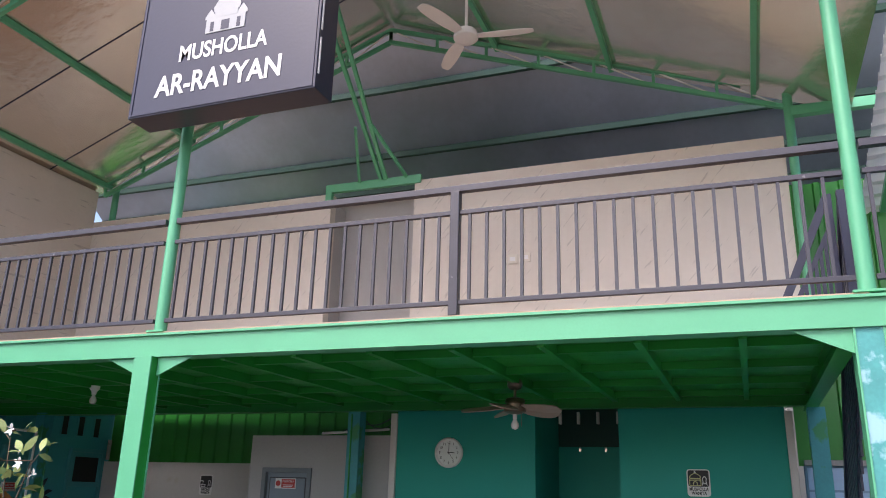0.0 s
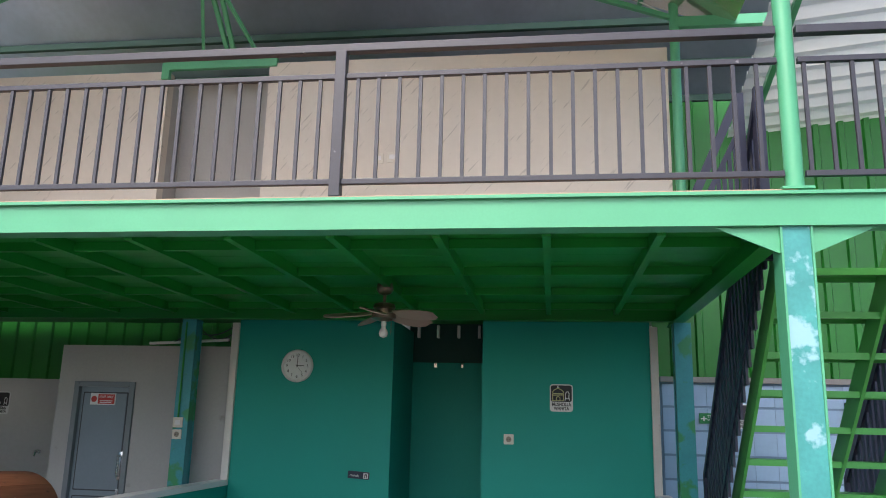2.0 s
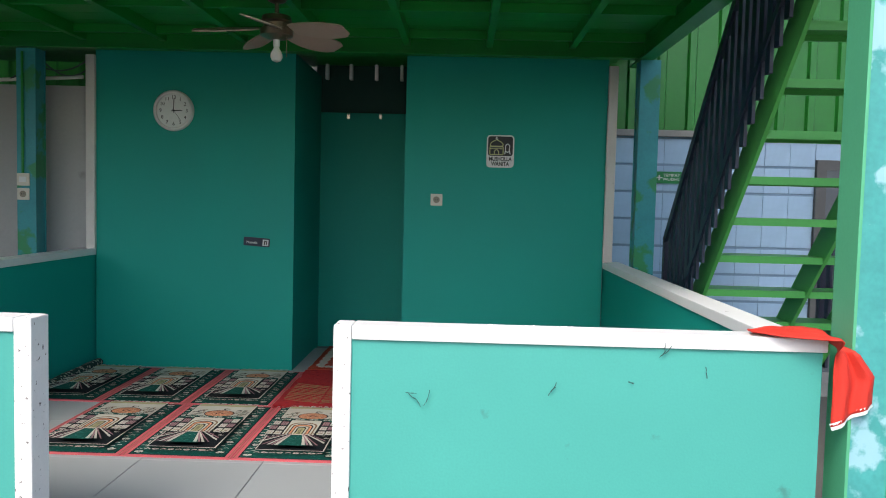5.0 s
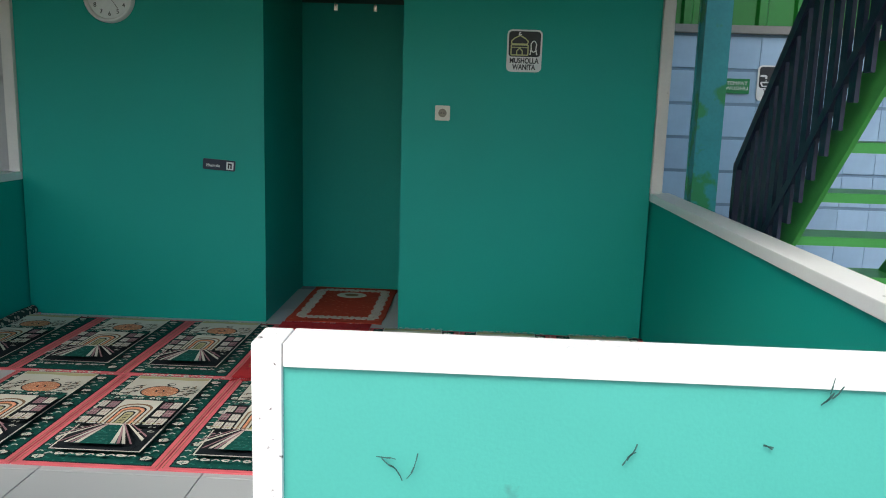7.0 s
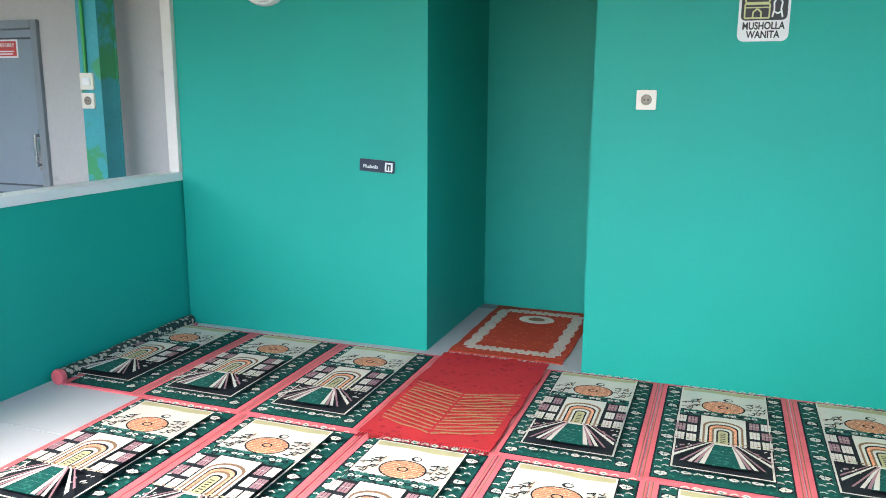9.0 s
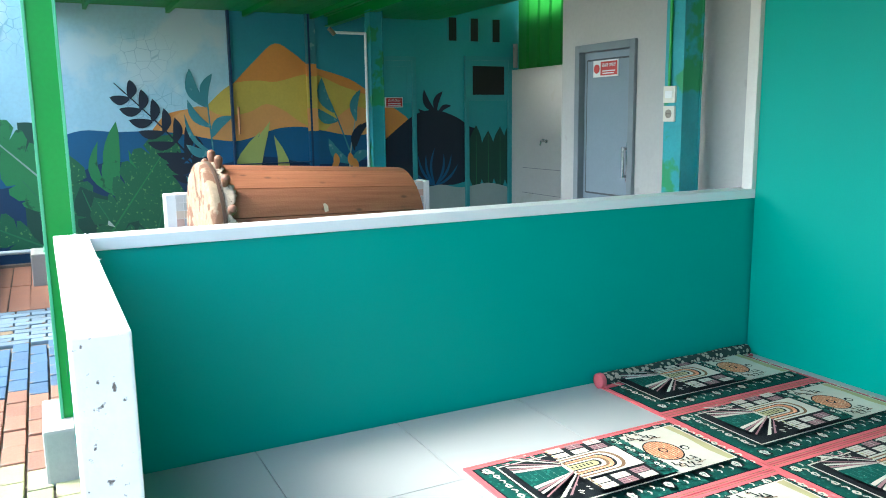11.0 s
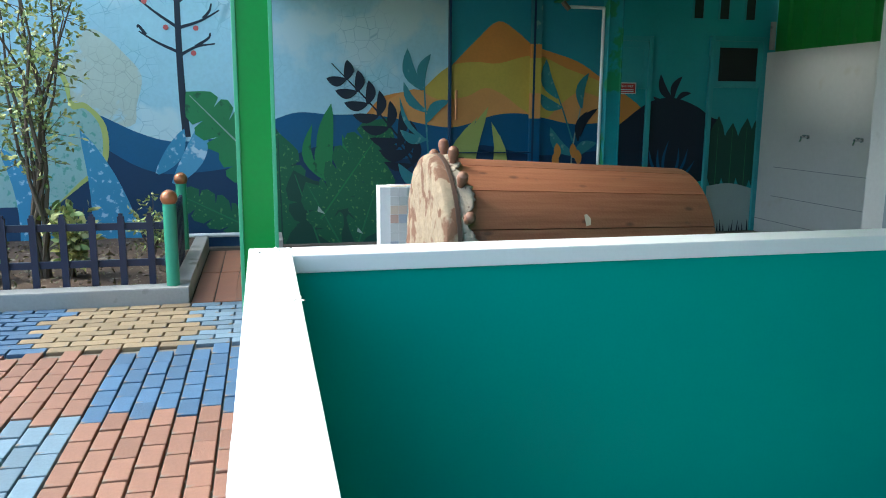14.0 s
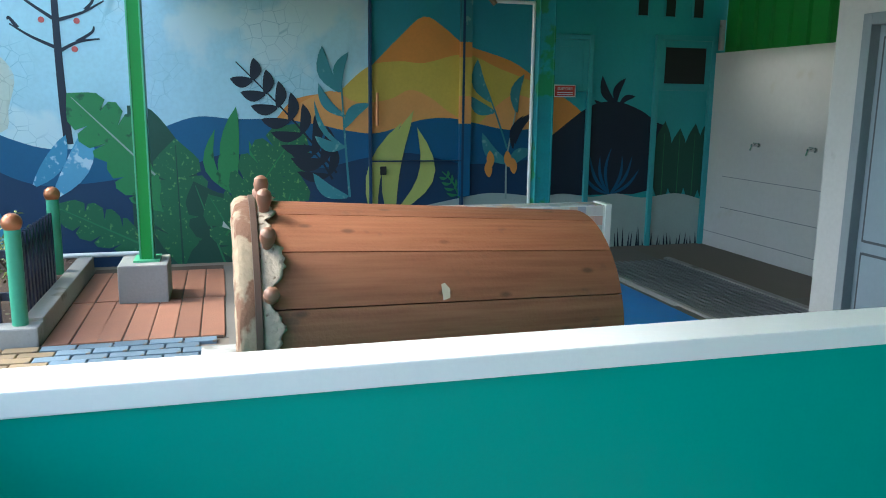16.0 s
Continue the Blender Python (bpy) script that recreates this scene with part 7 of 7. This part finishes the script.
# ---- fittings that sit on a part belong to that part ----
SITS_ON = {
    "wall_clock": {"numeral": "dial", "clock_pointer": "dial"}, "hanging_sign": {"lettering": "box", "border": "box", "edge_strip": "box", "emblem_door": "emblem"},
    "door_2": {"handle": "leaf", "lock": "leaf", "panel": "leaf", "groove": "leaf"}, "name_plate": {"lettering": "plate", "drawing": "picture"}, "arrow_sign": {"lettering": "plate", "arrow": "plate"},
    "wall_sign": {"lettering": "plate", "dome_drawing": "picture", "hall_drawing": "picture", "robe_drawing": "picture", "crescent": "picture", "tap_drawing": "picture", "basin_drawing": "picture", "water_drawing": "picture"},
    "door_sign": {"lettering": "red_field", "small_print": "red_field"}, "wall_socket": {"well": "plate", "pin_hole": "plate"}, "light_switch": {"rocker": "plate"},
    "ceiling_fan": {"bulb": "bulb_holder", "blade": "motor", "pull_chain": "motor"}, "ceiling_bulb": {"bulb": "holder"}, "water_tap": {"spout": "body", "lever": "body", "collar": "body"},
    "wall_hook": {"prong": "plate"}, "red_cloth": {"hem": "folds"}, "mosque_drum": {"hide_flap": "drum_head", "peg": "drum_head", "strap": "drum_head"},
}
for ob in [o for o in bpy.data.objects if o.parent is None]:
    rule = SITS_ON.get(ob.name.split(".")[0], {})
    kin = list(ob.children)
    for child in kin:
        seat = rule.get(child.name.split(".")[0])
        hosts = [k for k in kin if k.name.split(".")[0] == seat]
        if hosts:
            child.parent = hosts[0]

# ---- small pieces: floor tiles, wall tiles, pavers ----
floor = bpy.data.objects["floor"]
def pieces(name, mesh, spots, parent):
    for p, turn in spots:
        o = new(name, mesh)
        o.parent = parent
        o.matrix_basis = pose(*p, 0, 0, turn)

def slab_mesh(name, w, d, h, m, bevel=0.003):
    return finish(name, boxes((0, w, 0, d, 0, h), bevel=bevel), m)

tile = slab_mesh("floor_tile", 0.596, 0.596, 0.008, FLOORTILE, 0.0015)
spots = []
for i in range(7):
    for j in range(8):
        x, y = XL + 0.002 + i * 0.6, FRONT1 - 0.115 + j * 0.6
        if x + 0.6 < XR + 0.2 and y + 0.6 < 1.2:
            spots.append(((x, y, -0.008), 0))
pieces("tile", tile, spots, floor)

wash = bpy.data.objects["wall_wash_right"]
wt = finish("wall_tile", boxes((0, 0.197, 0, 0.008, 0, 0.197), bevel=0.0015), BLUETILE)
spots = []
for i in range(22):
    for j in range(9):
        x, z = 2.46 + i * 0.2, GROUND + 0.01 + j * 0.217
        if x + 0.1 < 4.05 or (z > 1.6 and x + 0.1 < 7.0):
            spots.append(((x, 0.552, z), 0))
pieces("tile", wt, spots, wash)

# colour-painted pavers, in the zones in which they are painted
def paver_paint(name, base):
    return vary(mat(name, base, 0.8, scale=7, fine=70, bump=0.4, dark=0.7, stain=(0.17, 0.13, 0.1), stain_at=0.66, stain_scale=9), 0.22)
PAV = {"sand": paver_paint("paver_sand", (0.26, 0.185, 0.105)), "blue": paver_paint("paver_blue", (0.052, 0.115, 0.21)), "orange": paver_paint("paver_orange", (0.245, 0.118, 0.078)), "sky": paver_paint("paver_sky", (0.14, 0.205, 0.265)), "olive": paver_paint("paver_olive", (0.34, 0.33, 0.19))}
LONG = {k: slab_mesh("paver", 0.190, 0.090, 0.03, m, 0.006) for k, m in PAV.items()}
paving = struct("pavement", boxes((-5.08, -1.05, -6.6, -3.30, GROUND - 0.08, GROUND - 0.024), (-5.08, -4.05, -3.30, -2.72, GROUND - 0.08, GROUND - 0.024)), ASPHALT, "block paving painted in blue, orange and sand patches", "pavement")
rnd = random.Random(3)
def zone(x, y):
    if x < -4.08:
        e = 0.06 * math.sin(round(x / 0.1) * 2.4)
        return "blue" if y < -4.62 + e else "sand" if y < -3.72 + e else "sky"
    if x < -3.02:
        return "blue" if -4.12 < y < -3.0 else "orange" if y > -5.1 else "sand"
    if x < -1.98:
        return "orange" if y > -4.06 else "sky" if y > -4.5 else "orange"
    return "olive" if y > -3.95 else "orange" if y > -4.5 else "blue"
near, rest = [], []
row = 0
x = -5.07
while x < -4.10:
    y = -6.58 + (0.1 if row % 2 else 0)
    while y < -2.90:
        (near if y > -5.2 else rest).append((x + 0.1, y, 90))
        y += 0.2
    x += 0.1
    row += 1
y = -6.58
row = 0
while y < -3.38:
    x = -4.07 + (0.1 if row % 2 else 0)
    while x < -1.15:
        (near if y > -4.75 else rest).append((x, y, 0))
        x += 0.2
    y += 0.1
    row += 1
near.sort(key=lambda p: -p[1])
for k, (x, y, turn) in enumerate(near[:300]):
    cx, cy = (x - 0.05, y + 0.1) if turn else (x + 0.1, y + 0.05)
    o = new("paver", LONG[zone(cx, cy)])
    o.parent = paving
    o.matrix_basis = pose(x, y, GROUND - 0.03 + rnd.uniform(-0.003, 0.003), rnd.uniform(-0.6, 0.6), rnd.uniform(-0.6, 0.6), turn + rnd.uniform(-0.6, 0.6))
for key, m in PAV.items():
    vs, fs = [], []
    for x, y, turn in near[300:] + rest:
        cx, cy = (x - 0.05, y + 0.1) if turn else (x + 0.1, y + 0.05)
        if zone(cx, cy) != key:
            continue
        hx, hy = (0.045, 0.095) if turn else (0.095, 0.045)
        z1 = GROUND + rnd.uniform(-0.003, 0.003)
        b = len(vs)
        vs += [(cx + sx * hx, cy + sy * hy, GROUND - 0.03) for sx, sy in ((-1, -1), (1, -1), (1, 1), (-1, 1))]
        vs += [(cx + sx * (hx - 0.005), cy + sy * (hy - 0.005), z1) for sx, sy in ((-1, -1), (1, -1), (1, 1), (-1, 1))]
        fs += [(b + 4, b + 5, b + 6, b + 7)] + [(b + i, b + (i + 1) % 4, b + 4 + (i + 1) % 4, b + 4 + i) for i in range(4)]
    me = bpy.data.meshes.new("paver_field")
    me.from_pydata(vs, [], fs)
    me.materials.append(m)
    o = new("paver_field", me)
    o.parent = paving
    tagged(o, kind="stuff")
# long terracotta slabs of the path
TERRA = paver_paint("terracotta_slab", (0.34, 0.15, 0.09))
path = bpy.data.objects["path_strip"]
slab = slab_mesh("path_slab", 1.0, 0.145, 0.03, TERRA, 0.006)
for i in range(7):
    for x0 in (-6.1, -7.12):
        o = new("slab", slab)
        o.parent = path
        o.matrix_basis = pose(x0, -3.79 + i * 0.15, GROUND - 0.035 + rnd.uniform(-0.003, 0.003), 0, 0, rnd.uniform(-0.5, 0.5))
for x, w in ((-2.0, 0.2), (2.66, 0.215)):
    solid("footing_block", boxes((x - w, x + w, -3.41, -3.30 if x > 0 else -3.02, GROUND - 0.03, 0.11), bevel=0.012), CONCRETE, "rough grey concrete footing block under a column", "footing")
